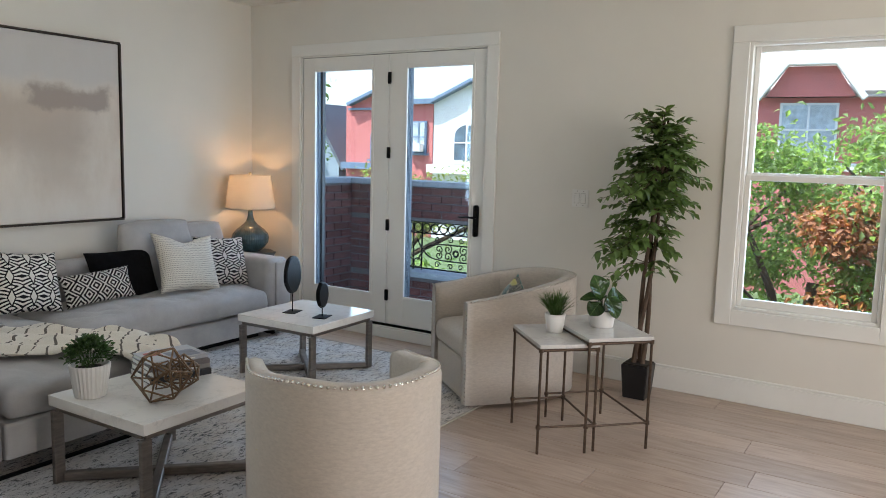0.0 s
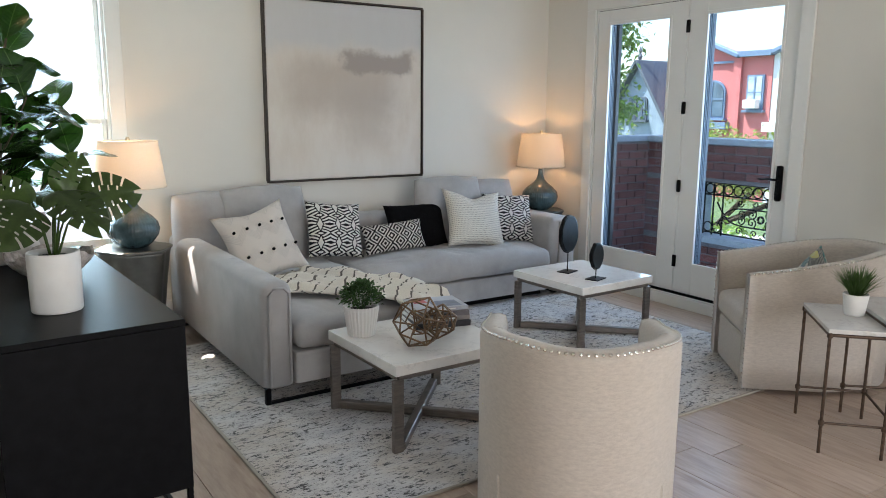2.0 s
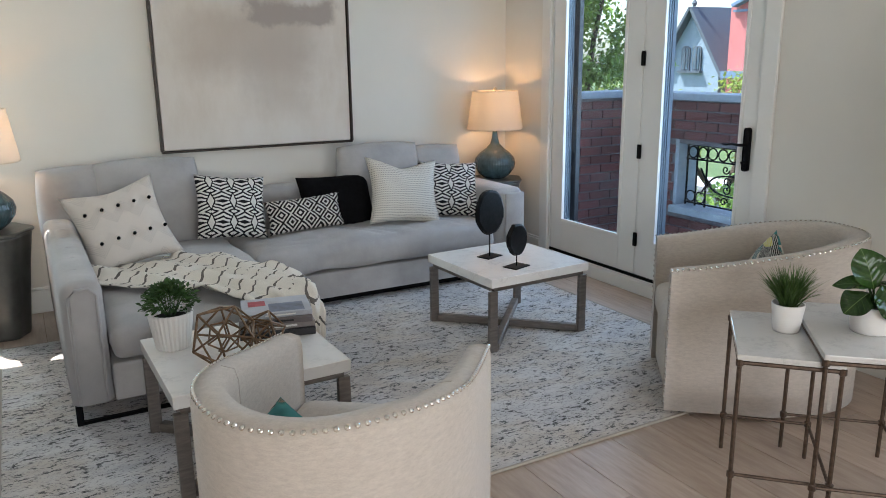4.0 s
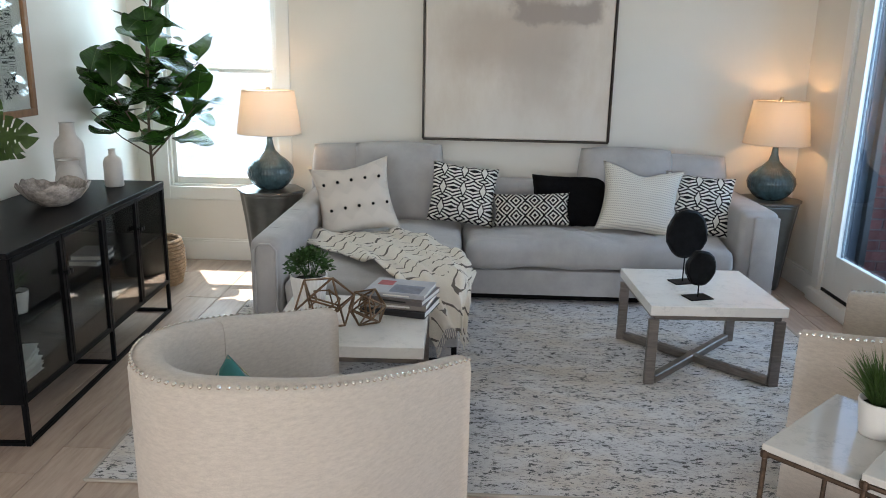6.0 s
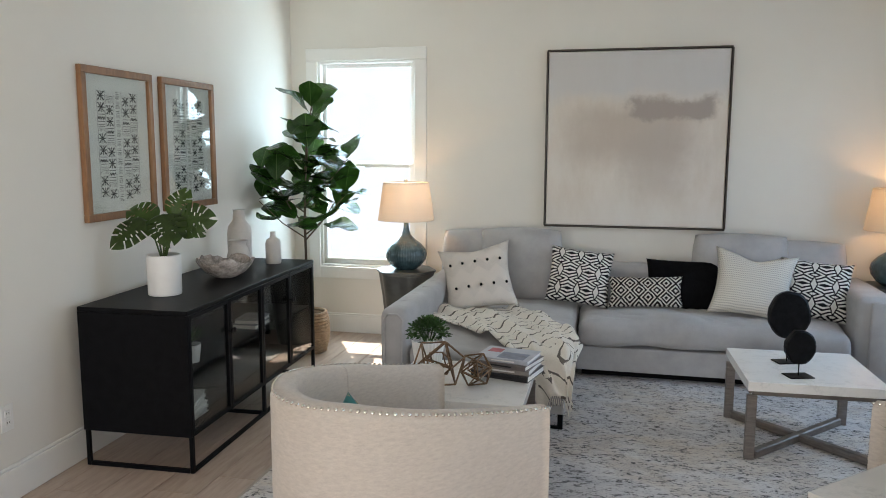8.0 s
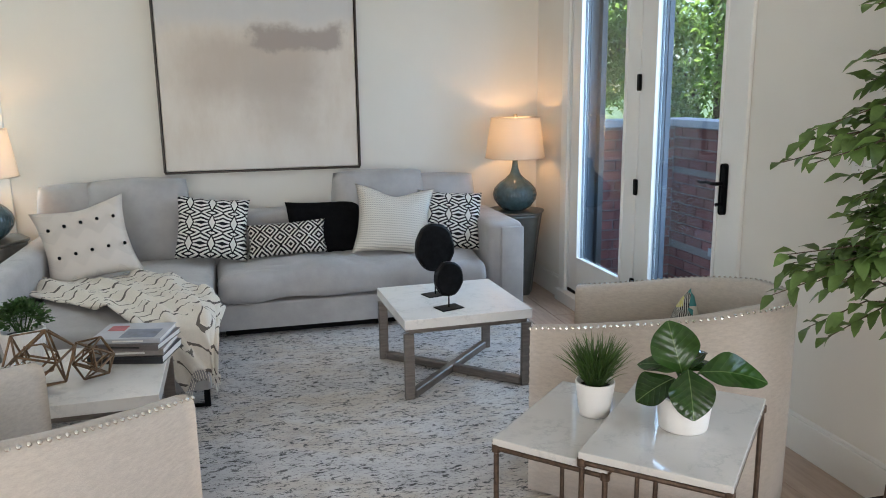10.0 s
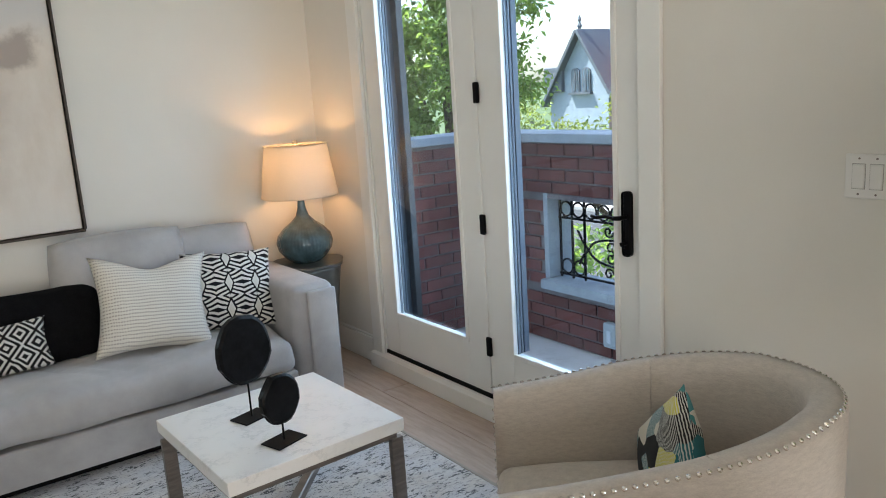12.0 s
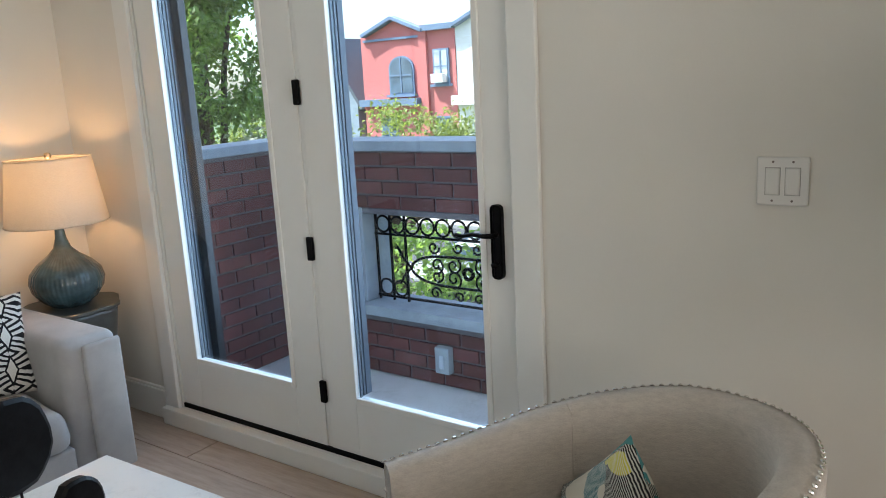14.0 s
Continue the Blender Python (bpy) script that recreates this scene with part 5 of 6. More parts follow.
# striped throw, draped over the chaise cushion and down its corner
def drape(u, v):
    """u runs along the throw, 0..1; v across it, -1..1."""
    a, c = Vector((-3.00, -0.98)), Vector((-2.27, -2.18))
    d = (c - a).normalized()
    n = Vector((-d.y, d.x))
    wide = 0.36 - 0.17 * u
    bend = 0.10 * math.sin(u * 3.0)
    p = a.lerp(c, u) + n * (v * wide + bend - 0.03) + d * (0.05 * math.sin(3 * v))
    ex, ey = -2.335, -1.885
    ox, oy = max(0.0, p.x - ex), max(0.0, ey - p.y)
    over = math.hypot(ox, oy)
    fold = 0.045 * noise.noise(Vector((u * 6.5, v * 5.0, 1.3))) + 0.014 * math.sin(v * 10 + u * 7) + 0.012 * noise.noise(Vector((u * 14, v * 12, 4.0)))
    x, y = min(p.x, ex), max(p.y, ey)
    z = 0.462 + max(0.0, fold + 0.012)
    if over > 0:
        out = min(0.035, over) + max(0, fold)
        x, y, z = x + out * (ox / over), y - out * (oy / over), max(0.1, z - over * 0.9)
    return (x, y, z)


thr = thing("throw_blanket", pose(0, 0, 0), "cream wool throw with broken dark stripes, draped over the chaise", "throw")
b = bmesh.new()
nu, nv = 60, 36
g = [[b.verts.new(drape(i / nu, 2 * j / nv - 1)) for j in range(nv + 1)] for i in range(nu + 1)]
for i in range(nu):
    for j in range(nv):
        b.faces.new((g[i][j], g[i + 1][j], g[i + 1][j + 1], g[i][j + 1]))
bl = part("cloth", b, C_THROW, thr, smooth=True)
sol = bl.modifiers.new("thickness", "SOLIDIFY")
sol.thickness = 0.006
fr = bmesh.new()
for j in range(0, nv + 1):
    for i, s in ((0, -1), (nu, 1)):
        p = Vector(drape(i / nu, 2 * j / nv - 1))
        q = p + (Vector((-0.035, 0.03, -0.004)) if s < 0 else Vector((0.01, -0.008, -0.05)))
        rod([p, (p + q) / 2 + Vector((0.002, 0, 0.003)), q], 0.0018, 4, fr)
tagged(part("fringe", fr, C_THROW, thr), kind="stuff")

# ---- coffee table things ----
TT = 0.4125


def stone_disc(x, y, size, h, az, label):
    ob = thing("stone_disc", pose(x, y, TT, rz=az - 270), label, "sculpture", "stone discs on stands")
    part("base_plate", box(-0.062, 0.062, -0.045, 0.045, 0, 0.005, 0.001, 1), BLACK, ob)
    part("stem", rod([(0, 0, 0.005), (0, 0, h - size * 1.0)], 0.0035), BLACK, ob)
    cr = [(size * 0.9 * math.cos(a), 0.0, h + size * 1.02 * math.sin(a)) for a in [radians(d) for d in range(205, 336, 10)]]
    part("cradle", rod(cr, 0.004), BLACK, ob)
    b = bmesh.new()
    rr = random.Random(int(size * 1000))
    n = 22
    wob = [1 + 0.06 * math.sin(2 * i * math.tau / n + 1) + rr.uniform(-0.035, 0.035) for i in range(n)]
    rings = []
    for y_, k in ((-0.014, 0.0), (-0.014, 0.9), (-0.009, 1.0), (0.009, 1.0), (0.014, 0.9), (0.014, 0.0)):
        if k == 0:
            rings.append([b.verts.new((0, y_, h))])
        else:
            rings.append([b.verts.new((size * 0.9 * k * w * math.cos(math.tau * i / n), y_, h + size * 1.08 * k * w * math.sin(math.tau * i / n))) for i, w in enumerate(wob)])
    for lo, hi in zip(rings, rings[1:]):
        for i in range(n):
            j = (i + 1) % n
            if len(lo) == 1:
                b.faces.new((lo[0], hi[j], hi[i]))
            elif len(hi) == 1:
                b.faces.new((lo[i], lo[j], hi[0]))
            else:
                b.faces.new((lo[i], lo[j], hi[j], hi[i]))
    part("slice", b, DARK_STONE, ob, "polished dark petrified wood slice with a rough rim")
    part("vein", bar((size * 0.15, -0.0150, h + 0.005), (size * 0.3, -0.0150, h + size * 0.42), 0.004, 0.001, (0, 1, 0)), STONE, ob, "pale crystal crack")
    return ob


DARK_STONE = surface("petrified_wood", (0.007, 0.007, 0.008), 0.32, spec=0.12, var=0.5, scale=22, grain=0.25, grain_scale=60)
stone_disc(-1.195, -1.645, 0.122, 0.255, 108, "large dark stone disc on a black metal stand")
stone_disc(-1.19, -1.905, 0.084, 0.150, 108, "small dark stone disc on a black metal stand")


def polyhedron(c, r, rot, label, tube=0.0042):
    ob = thing("wire_polyhedron", Matrix.Translation(c) @ rot.to_matrix().to_4x4(), label, "ornament", "wire ornaments")
    b = bmesh.new()
    bmesh.ops.create_icosphere(b, subdivisions=1, radius=r)
    for e in list(b.edges):
        part("rod", rod([e.verts[0].co, e.verts[1].co], tube, 6), COPPER, ob)
    inner = bmesh.new()
    bmesh.ops.create_icosphere(inner, subdivisions=1, radius=r * 0.52)
    for e in list(inner.edges)[::2]:
        part("rod", rod([e.verts[0].co, e.verts[1].co], tube * 0.8, 6), COPPER, ob)
    b.free()
    inner.free()
    return ob


COPPER = surface("bronze_wire", (0.20, 0.125, 0.075), 0.4, metal=0.8, var=0.3, scale=40)
polyhedron((-2.885, -2.505, TT + 0.117), 0.125, Euler((0.35, 0.2, 0.4)), "large open geometric ornament of bronze rods")
polyhedron((-2.72, -2.43, TT + 0.078), 0.083, Euler((0.1, 0.5, 0.9)), "small open geometric ornament of bronze rods")

COVERS = ((0.025, 0.025, 0.03), (0.30, 0.27, 0.25), (0.16, 0.14, 0.14), (0.05, 0.05, 0.06))
z = TT
for i, (w, d, h, rz) in enumerate(((0.235, 0.30, 0.030, 14), (0.225, 0.285, 0.026, 18), (0.235, 0.29, 0.024, 11), (0.215, 0.275, 0.020, 16))):
    bk = thing("book", pose(-2.60, -2.195, z, rz=rz + 62), "large art book lying in a stack on the marble table", "book", "stack of art books")
    part("page_block", box(-w / 2 + 0.004, w / 2 - 0.004, -d / 2 + 0.004, d / 2 - 0.003, 0.003, h - 0.003), PAPER, bk, "white page block")
    cm = surface("book_cover", COVERS[i] if i != 3 else (0.45, 0.47, 0.52), 0.35, var=0.12, scale=12)
    cv = box(-w / 2, w / 2, -d / 2, d / 2, 0, 0.0028, 0.001, 1)
    box(-w / 2, w / 2, -d / 2, d / 2, h - 0.0028, h, 0.001, 1, cv)
    box(-w / 2, -w / 2 + 0.003, -d / 2, d / 2, 0.003, h - 0.003, bm=cv)
    part("cover", cv, cm, bk)
    part("spine_label", box(-w / 2 - 0.0006, -w / 2 - 0.0001, -0.07, 0.05, h * 0.35, h * 0.65), PAPER if i % 2 else INK, bk)
    if i == 3:
        part("cover_panel", box(-0.09, 0.02, -0.11, 0.03, h + 0.0002, h + 0.0006), surface("cover_blue", (0.16, 0.19, 0.27), 0.35, var=0.3, scale=20), bk)
        part("cover_panel", box(0.0, 0.07, 0.04, 0.11, h + 0.0002, h + 0.0006), surface("cover_red", (0.40, 0.06, 0.08), 0.35, var=0.3, scale=20), bk)
    z += h + 0.0005


# ---- plants ----
def pot(ob, r0, r1, h, ribs=0, material=None):
    prof = [(r0 * 0.97, 0.0), (r0, 0.004), (r1, h - 0.004), (r1 * 0.985, h), (r1 * 0.9, h), (r1 * 0.88, h - 0.02), (0.0001, h - 0.021)]
    part("pot", lathe(prof, 96 if ribs else 48, ribs=ribs, depth=0.02 if ribs else 0), material or WHITE_POT, ob, smooth=not ribs)
    part("soil", lathe([(r1 * 0.87, h - 0.0195), (0.0001, h - 0.013)], 24), SOIL, ob)


def mesh_of(bm):
    me = bpy.data.meshes.new("leaf")
    bm.to_mesh(me)
    bm.free()
    return me


def single_leaf(me, material, parent, m):
    o = link("leaf", me, material, parent, smooth=True)
    o.matrix_local = m
    return o


# leafy herb on the coffee table
hb = thing("potted_herb", pose(-3.015, -2.19, TT) @ Matrix.Scale(1.28, 4), "small bushy green plant in a ribbed white pot", "potted plant")
pot(hb, 0.051, 0.066, 0.112, 28)
rr = random.Random(3)
ps = []
for i in range(900):
    a, e = rr.uniform(0, math.tau), rr.uniform(-0.15, 1.5)
    d = Vector((math.cos(a) * math.cos(e), math.sin(a) * math.cos(e), math.sin(e)))
    ps.append(leaf_pose(Vector((0, 0, 0.135)) + Vector((d.x * 0.082, d.y * 0.082, d.z * 0.068)) * rr.uniform(0.5, 1.0), d + Vector((rr.uniform(-.7, .7), rr.uniform(-.7, .7), rr.uniform(-.3, .7))), rr.uniform(-1, 1), rr.uniform(0.7, 1.2)))
tagged(link("foliage", scatter([leaf(0.017, 0.009, 0.3, 0.3, 3, 1.0, 0, 1)], ps), HERB, hb), kind="stuff")
st_ = bmesh.new()
for i in range(14):
    a = math.tau * i / 14
    rod([(0.012 * math.cos(a), 0.012 * math.sin(a), 0.1), (0.05 * math.cos(a), 0.05 * math.sin(a), 0.175)], 0.0015, 5, st_)
tagged(part("stems", st_, HERB, hb), kind="stuff")

# fern on the lower side table
fn = thing("potted_fern", pose(-1.20, -3.562, 0.5665), "feathery green fern in a white pot on the marble side table", "potted plant")
pot(fn, 0.043, 0.055, 0.098)
ps = []
for i in range(460):
    a, lean = rr.uniform(0, math.tau), abs(rr.gauss(0.22, 0.20))
    base = Vector((0.026 * math.cos(a) * rr.random(), 0.026 * math.sin(a) * rr.random(), 0.082))
    d = Vector((math.cos(a) * math.sin(lean), math.sin(a) * math.sin(lean), math.cos(lean)))
    ps.append(leaf_pose(base, d, rr.uniform(-1.5, 1.5), rr.uniform(0.7, 1.15)))
tagged(link("foliage", scatter([leaf(0.14, 0.0040, 0.2, 0.22, 6, 0.8, 0, 1), leaf(0.13, 0.0034, 0.2, 0.45, 6, 0.8, 0, 1)], ps), FERN, fn), kind="stuff")

# broad-leaved plant on the taller side table
fg = thing("potted_fig", pose(-1.045, -3.765, 0.5985), "broad-leaved green plant in a white pot on the marble side table", "potted plant")
pot(fg, 0.062, 0.072, 0.092)
big = mesh_of(leaf(0.175, 0.155, 0.16, 0.30, 12, 1.45, 0, 4))
long = mesh_of(leaf(0.205, 0.13, 0.20, 0.55, 12, 1.3, 0, 4))
RT, VW = Vector((0.85, -0.5, 0)), Vector((-0.5, -0.85, 0))
UP = Vector((0, 0, 1))
for me, d, face, s, at in ((big, UP - RT * 0.3 + VW * 0.1, VW + UP * 0.3, 1.0, (-0.01, 0.0, 0.145)), (long, RT + UP * 0.28 + VW * 0.1, UP + VW * 0.75, 1.0, (0.03, -0.015, 0.15)),
                           (big, VW * 0.62 - UP * 0.50 + RT * 0.12, UP + VW * 0.7, 0.92, (-0.01, -0.025, 0.165)), (big, -RT * 0.8 + VW * 0.45 - UP * 0.28, UP + VW * 0.8 - RT * 0.2, 0.8, (-0.035, 0.0, 0.135)),
                           (long, -RT * 0.8 + UP * 0.35 - VW * 0.1, UP + VW * 0.6, 0.62, (-0.02, 0.01, 0.15)), (big, -VW * 0.7 + RT * 0.3 + UP * 0.5, UP - VW * 0.3, 0.75, (0.01, 0.03, 0.14)),
                           (long, RT * 0.5 - VW * 0.5 + UP * 0.4, UP + VW * 0.3, 0.6, (0.02, 0.02, 0.14))):
    single_leaf(me, FIDDLE, fg, leaf_facing(at, d, face, s * 0.8))
    part("stem", rod([(0, 0, 0.06), Vector(at) * 0.6 + Vector((0, 0, 0.04)), at], 0.0035, 6), HERB, fg)

# cut-leaf plant on the cabinet
CT = 0.7855
mo = thing("potted_monstera", pose(-4.335, -2.465, CT), "cut-leaf green plant in a white cylinder pot on the black cabinet", "potted plant")
pot(mo, 0.083, 0.085, 0.205)
ml = mesh_of(split_leaf(0.225, 0.25))
for d, face, s, at in (((0.95, -0.1, 0.18), (0.25, -0.8, 0.35), 0.92, (0.10, -0.02, 0.375)), ((0.42, -0.5, -0.35), (0.3, -0.7, 0.6), 1.0, (0.03, -0.03, 0.415)),
                       ((0.40, 0.1, 0.85), (0.2, -0.9, 0.35), 0.72, (0.055, 0.01, 0.40)), ((-0.45, -0.6, -0.35), (0.0, -0.75, 0.6), 0.95, (-0.06, -0.05, 0.375)),
                       ((-0.75, 0.05, 0.30), (0.3, -0.8, 0.5), 0.85, (-0.05, 0.0, 0.38)), ((0.25, 0.8, 0.35), (0.2, -0.2, 0.9), 0.75, (0.02, 0.06, 0.36)), ((0.7, 0.45, -0.1), (0.5, -0.4, 0.8), 0.7, (0.06, 0.03, 0.345))):
    single_leaf(ml, MONSTERA, mo, leaf_facing(at, d, face, s * 0.8))
    p = Vector(at)
    part("stem", rod([(p.x * 0.12, p.y * 0.12, 0.18), (p.x * 0.5, p.y * 0.5, p.z * 0.78), p], 0.005, 6, taper=0.6), MONSTERA, mo)

# fiddle-leaf fig by the window
fi = thing("fiddle_leaf_fig", pose(-4.365, -0.62, 0), "tall fiddle-leaf fig tree in a woven basket beside the window", "potted tree")
WICKER = surface("wicker", (0.46, 0.34, 0.22), 0.8, var=0.35, scale=40, grain=0.8, grain_scale=90, stretch=(1, 1, 3))
for k in range(13):
    z = 0.012 + k * 0.0235
    r = 0.135 + 0.03 * math.sin(math.pi * (k + 1) / 15)
    part("basket_coil", rod([((r + 0.004 * math.sin(i * 1.9 + k)) * math.cos(math.tau * i / 40), (r + 0.004 * math.sin(i * 1.9 + k)) * math.sin(math.tau * i / 40), z) for i in range(41)], 0.0135, 6), WICKER, fi)
part("soil", lathe([(0.145, 0.0), (0.145, 0.24), (0.0001, 0.26)], 24), SOIL, fi)
trunk = [(0, 0, 0.2), (0.01, 0.0, 0.6), (0.0, 0.01, 0.95), (0.015, -0.01, 1.3), (0.04, -0.02, 1.58), (0.09, -0.03, 1.83)]
part("trunk", rod(trunk, 0.012, 8, taper=0.5), BARK, fi)
fl = [mesh_of(leaf(0.265, 0.205, 0.14, d, 10, 1.55)) for d in (0.15, 0.42)]
stems = [(trunk, 20, 0.52)]
for a, z0, L, up in ((60, 0.84, 0.40, 0.8), (-10, 0.88, 0.45, 0.75), (-150, 0.86, 0.40, 0.7), (-100, 0.95, 0.46, 0.8), (230, 1.05, 0.44, 0.7), (10, 1.1, 0.44, 0.9), (-60, 1.2, 0.38, 1.0), (100, 1.15, 0.34, 0.9)):
    d = Vector((math.cos(radians(a)), math.sin(radians(a)), up)).normalized()
    q = [Vector((0.005, 0, z0)), Vector((0.005, 0, z0)) + d * L * 0.5, Vector((0.005, 0, z0)) + d * L + Vector((0, 0, 0.05))]
    part("branch", rod(q, 0.006, 6, taper=0.6), BARK, fi)
    stems.append((q, 7, 0.4))
rr = random.Random(12)
for path, count, lo in stems:
    pts = [Vector(p) for p in path]
    for i in range(count):
        s = lo + (1 - lo) * (i + 0.6) / count
        f = s * (len(pts) - 1)
        k = min(int(f), len(pts) - 2)
        p = pts[k].lerp(pts[k + 1], f - k)
        a = i * 2.4 + rr.uniform(-0.4, 0.4)
        e = rr.uniform(0.0, 0.9) if s < 0.93 else rr.uniform(0.9, 1.3)
        d = Vector((math.cos(a) * math.cos(e), math.sin(a) * math.cos(e), math.sin(e)))
        if p.x + d.x * 0.26 < -0.30:
            d.x = abs(d.x) * 0.4
        single_leaf(fl[i % 2], FIDDLE, fi, leaf_pose(p + d * rr.uniform(0.015, 0.05), d, rr.uniform(-0.5, 0.5), rr.uniform(0.75, 1.1)))

# ficus beside the window
fc = thing("ficus_tree", pose(-0.275, -3.735, 0), "artificial ficus tree with small leaves in a black square pot", "potted tree")
b = box(-0.085, 0.085, -0.085, 0.085, 0, 0.215)
for v in b.verts:
    k = 0.82 + 0.18 * v.co.z / 0.215
    v.co.x, v.co.y = v.co.x * k, v.co.y * k
bmesh.ops.bevel(b, geom=b.edges[:], offset=0.004, segments=2, affect="EDGES")
part("pot", b, surface("black_plastic", (0.012, 0.012, 0.014), 0.4, var=0.2), fc, "black square tapered pot")
part("soil", box(-0.075, 0.075, -0.075, 0.075, 0.2155, 0.222), SOIL, fc)
rr = random.Random(5)
tr = []
for k in range(3):
    pts = []
    for i in range(15):
        s = i / 14
        a = k * math.tau / 3 + s * 5.2
        r = 0.032 * (1 - 0.55 * s)
        pts.append(Vector((r * math.cos(a) - 0.02 * s, r * math.sin(a) - 0.085 * s, 0.21 + s * 1.52)))
    tr.append(pts)
    part("trunk", rod(pts, 0.017, 8, taper=0.4), BARK, fc)
ps = []
for i in range(165):
    low = i % 4 == 0
    s = rr.uniform(0.46, 0.68) if low else rr.uniform(0.68, 1.0)
    p = tr[i % 3][int(s * 14)]
    a = rr.uniform(0, math.tau)
    if low and rr.random() < 0.55:
        a = rr.uniform(1.6, 3.4)
    e = rr.uniform(-0.15, 0.7) if not low else rr.uniform(-0.25, 0.35)
    spray = i % 18 == 0
    if spray:
        s, a, e = rr.choice((0.50, 0.56, 0.76, 0.82)), rr.uniform(2.35, 3.0), rr.uniform(-0.1, 0.2)
        p = tr[i % 3][int(s * 14)]
    if s > 0.9:
        e = rr.uniform(0.3, 1.2)
    d = Vector((math.cos(a) * math.cos(e), math.sin(a) * math.cos(e), math.sin(e)))
    L = rr.uniform(0.10, 0.29) if not low else rr.uniform(0.09, 0.20) + 0.10 * (1.6 < a < 3.4)
    if spray:
        L = rr.uniform(0.34, 0.42)
    if p.x + d.x * L > 0.22:
        d.x *= 0.3
    q = [p, p + d * L * 0.5 + Vector((0, 0, 0.02)), p + d * L - Vector((0, 0, 0.05))]
    part("twig", rod(q, 0.003, 5, taper=0.5), BARK, fc)
    for k in range(11):
        f = 0.25 + 0.75 * k / 10
        pt = q[0].lerp(q[1], f * 2) if f < 0.5 else q[1].lerp(q[2], f * 2 - 1)
        n = d.cross(Vector((0, 0, 1))).normalized() * (1 if k % 2 else -1)
        way = d * 0.6 + n * rr.uniform(0.4, 1.0) + Vector((0, 0, rr.uniform(-0.5, 0.25)))
        ps.append(leaf_pose(pt, way, rr.uniform(-0.5, 0.5), rr.uniform(0.75, 1.2)))
tagged(link("crown", scatter([leaf(0.074, 0.037, 0.25, 0.35, 4, 0.85, 0, 1)], ps), FICUS, fc, smooth=True), kind="stuff")

# ---- on and in the cabinet ----
VASE = surface("matt_bisque", (0.58, 0.54, 0.50), 0.7, var=0.08, scale=10, grain=0.3)
for x, y, prof, what in ((-4.44, -1.47, [(0.06, 0), (0.075, 0.01), (0.077, 0.2), (0.07, 0.245), (0.04, 0.285), (0.036, 0.345), (0.041, 0.35), (0.03, 0.35), (0.028, 0.3), (0.0001, 0.29)], "tall pale stoneware bottle vase on the black cabinet"),
                         (-4.36, -1.64, [(0.05, 0), (0.066, 0.02), (0.07, 0.08), (0.058, 0.125), (0.045, 0.15), (0.052, 0.175), (0.06, 0.18), (0.05, 0.178), (0.038, 0.15), (0.0001, 0.12)], "small pale flared stoneware vase on the black cabinet"),
                         (-4.255, -1.375, [(0.046, 0), (0.05, 0.006), (0.05, 0.13), (0.042, 0.155), (0.019, 0.17), (0.018, 0.2), (0.022, 0.204), (0.014, 0.204), (0.0001, 0.19)], "pale stoneware cylinder bottle on the black cabinet")):
    v = thing("vase", pose(x, y, CT), what, "vase", "pale stoneware vases")
    part("body", lathe(prof, 48), VASE, v, smooth=True)
bw = thing("bowl", pose(-4.29, -1.925, CT), "weathered pale bowl with a ragged dark rim on the black cabinet", "bowl")
b = lathe([(0.05, 0), (0.06, 0.003), (0.115, 0.035), (0.15, 0.075), (0.165, 0.105), (0.158, 0.105), (0.143, 0.075), (0.108, 0.042), (0.05, 0.015), (0.0001, 0.014)], 64)
for v in b.verts:
    if v.co.z > 0.06:
        a = math.atan2(v.co.y, v.co.x)
        v.co.z += (v.co.z - 0.06) / 0.045 * 0.014 * (math.sin(5 * a) + noise.noise(Vector((math.cos(a) * 6, math.sin(a) * 6, 0))) * 1.2)
part("shell", b, surface("weathered_bowl", (0.40, 0.35, 0.32), 0.8, var=0.55, scale=16, grain=0.6, grain_scale=70), bw, smooth=True)
CM = cab.matrix_world.copy()
ip = thing("cabinet_plant", CM @ pose(-0.12, 0.235, 0.4775), "small green plant in a white pot inside the cabinet", "potted plant")
pot(ip, 0.04, 0.05, 0.09)
ps = [leaf_pose(Vector((0, 0, 0.09)), Vector((math.cos(i * 2.4), math.sin(i * 2.4), rr.uniform(0.8, 2.5))), 0, rr.uniform(0.7, 1.2)) for i in range(70)]
tagged(link("foliage", scatter([leaf(0.11, 0.012, 0.2, 0.4, 4, 1.0, 0, 1)], ps), HERB, ip), kind="stuff")
for i, (yy, zz, n, w) in enumerate(((0.225, 0.1965, 4, 0.20), (1.02, 0.4775, 2, 0.21))):
    for k in range(n):
        bk = thing("book", CM @ pose(-0.16, yy + 0.012 * (k % 2), zz + k * 0.0255, rz=5 * k), "pale book lying in the glass-front cabinet", "book", "books in the cabinet")
        part("page_block", box(-0.07, 0.068, -w / 2 + 0.004, w / 2 - 0.004, 0.003, 0.022), PAPER, bk)
        cv = box(-0.075, 0.075, -w / 2, w / 2, 0, 0.0025)
        box(-0.075, 0.075, -w / 2, w / 2, 0.0225, 0.025, bm=cv)
        part("cover", cv, PAPER if i == 0 else surface("grey_cover", (0.25, 0.26, 0.28), 0.5), bk)


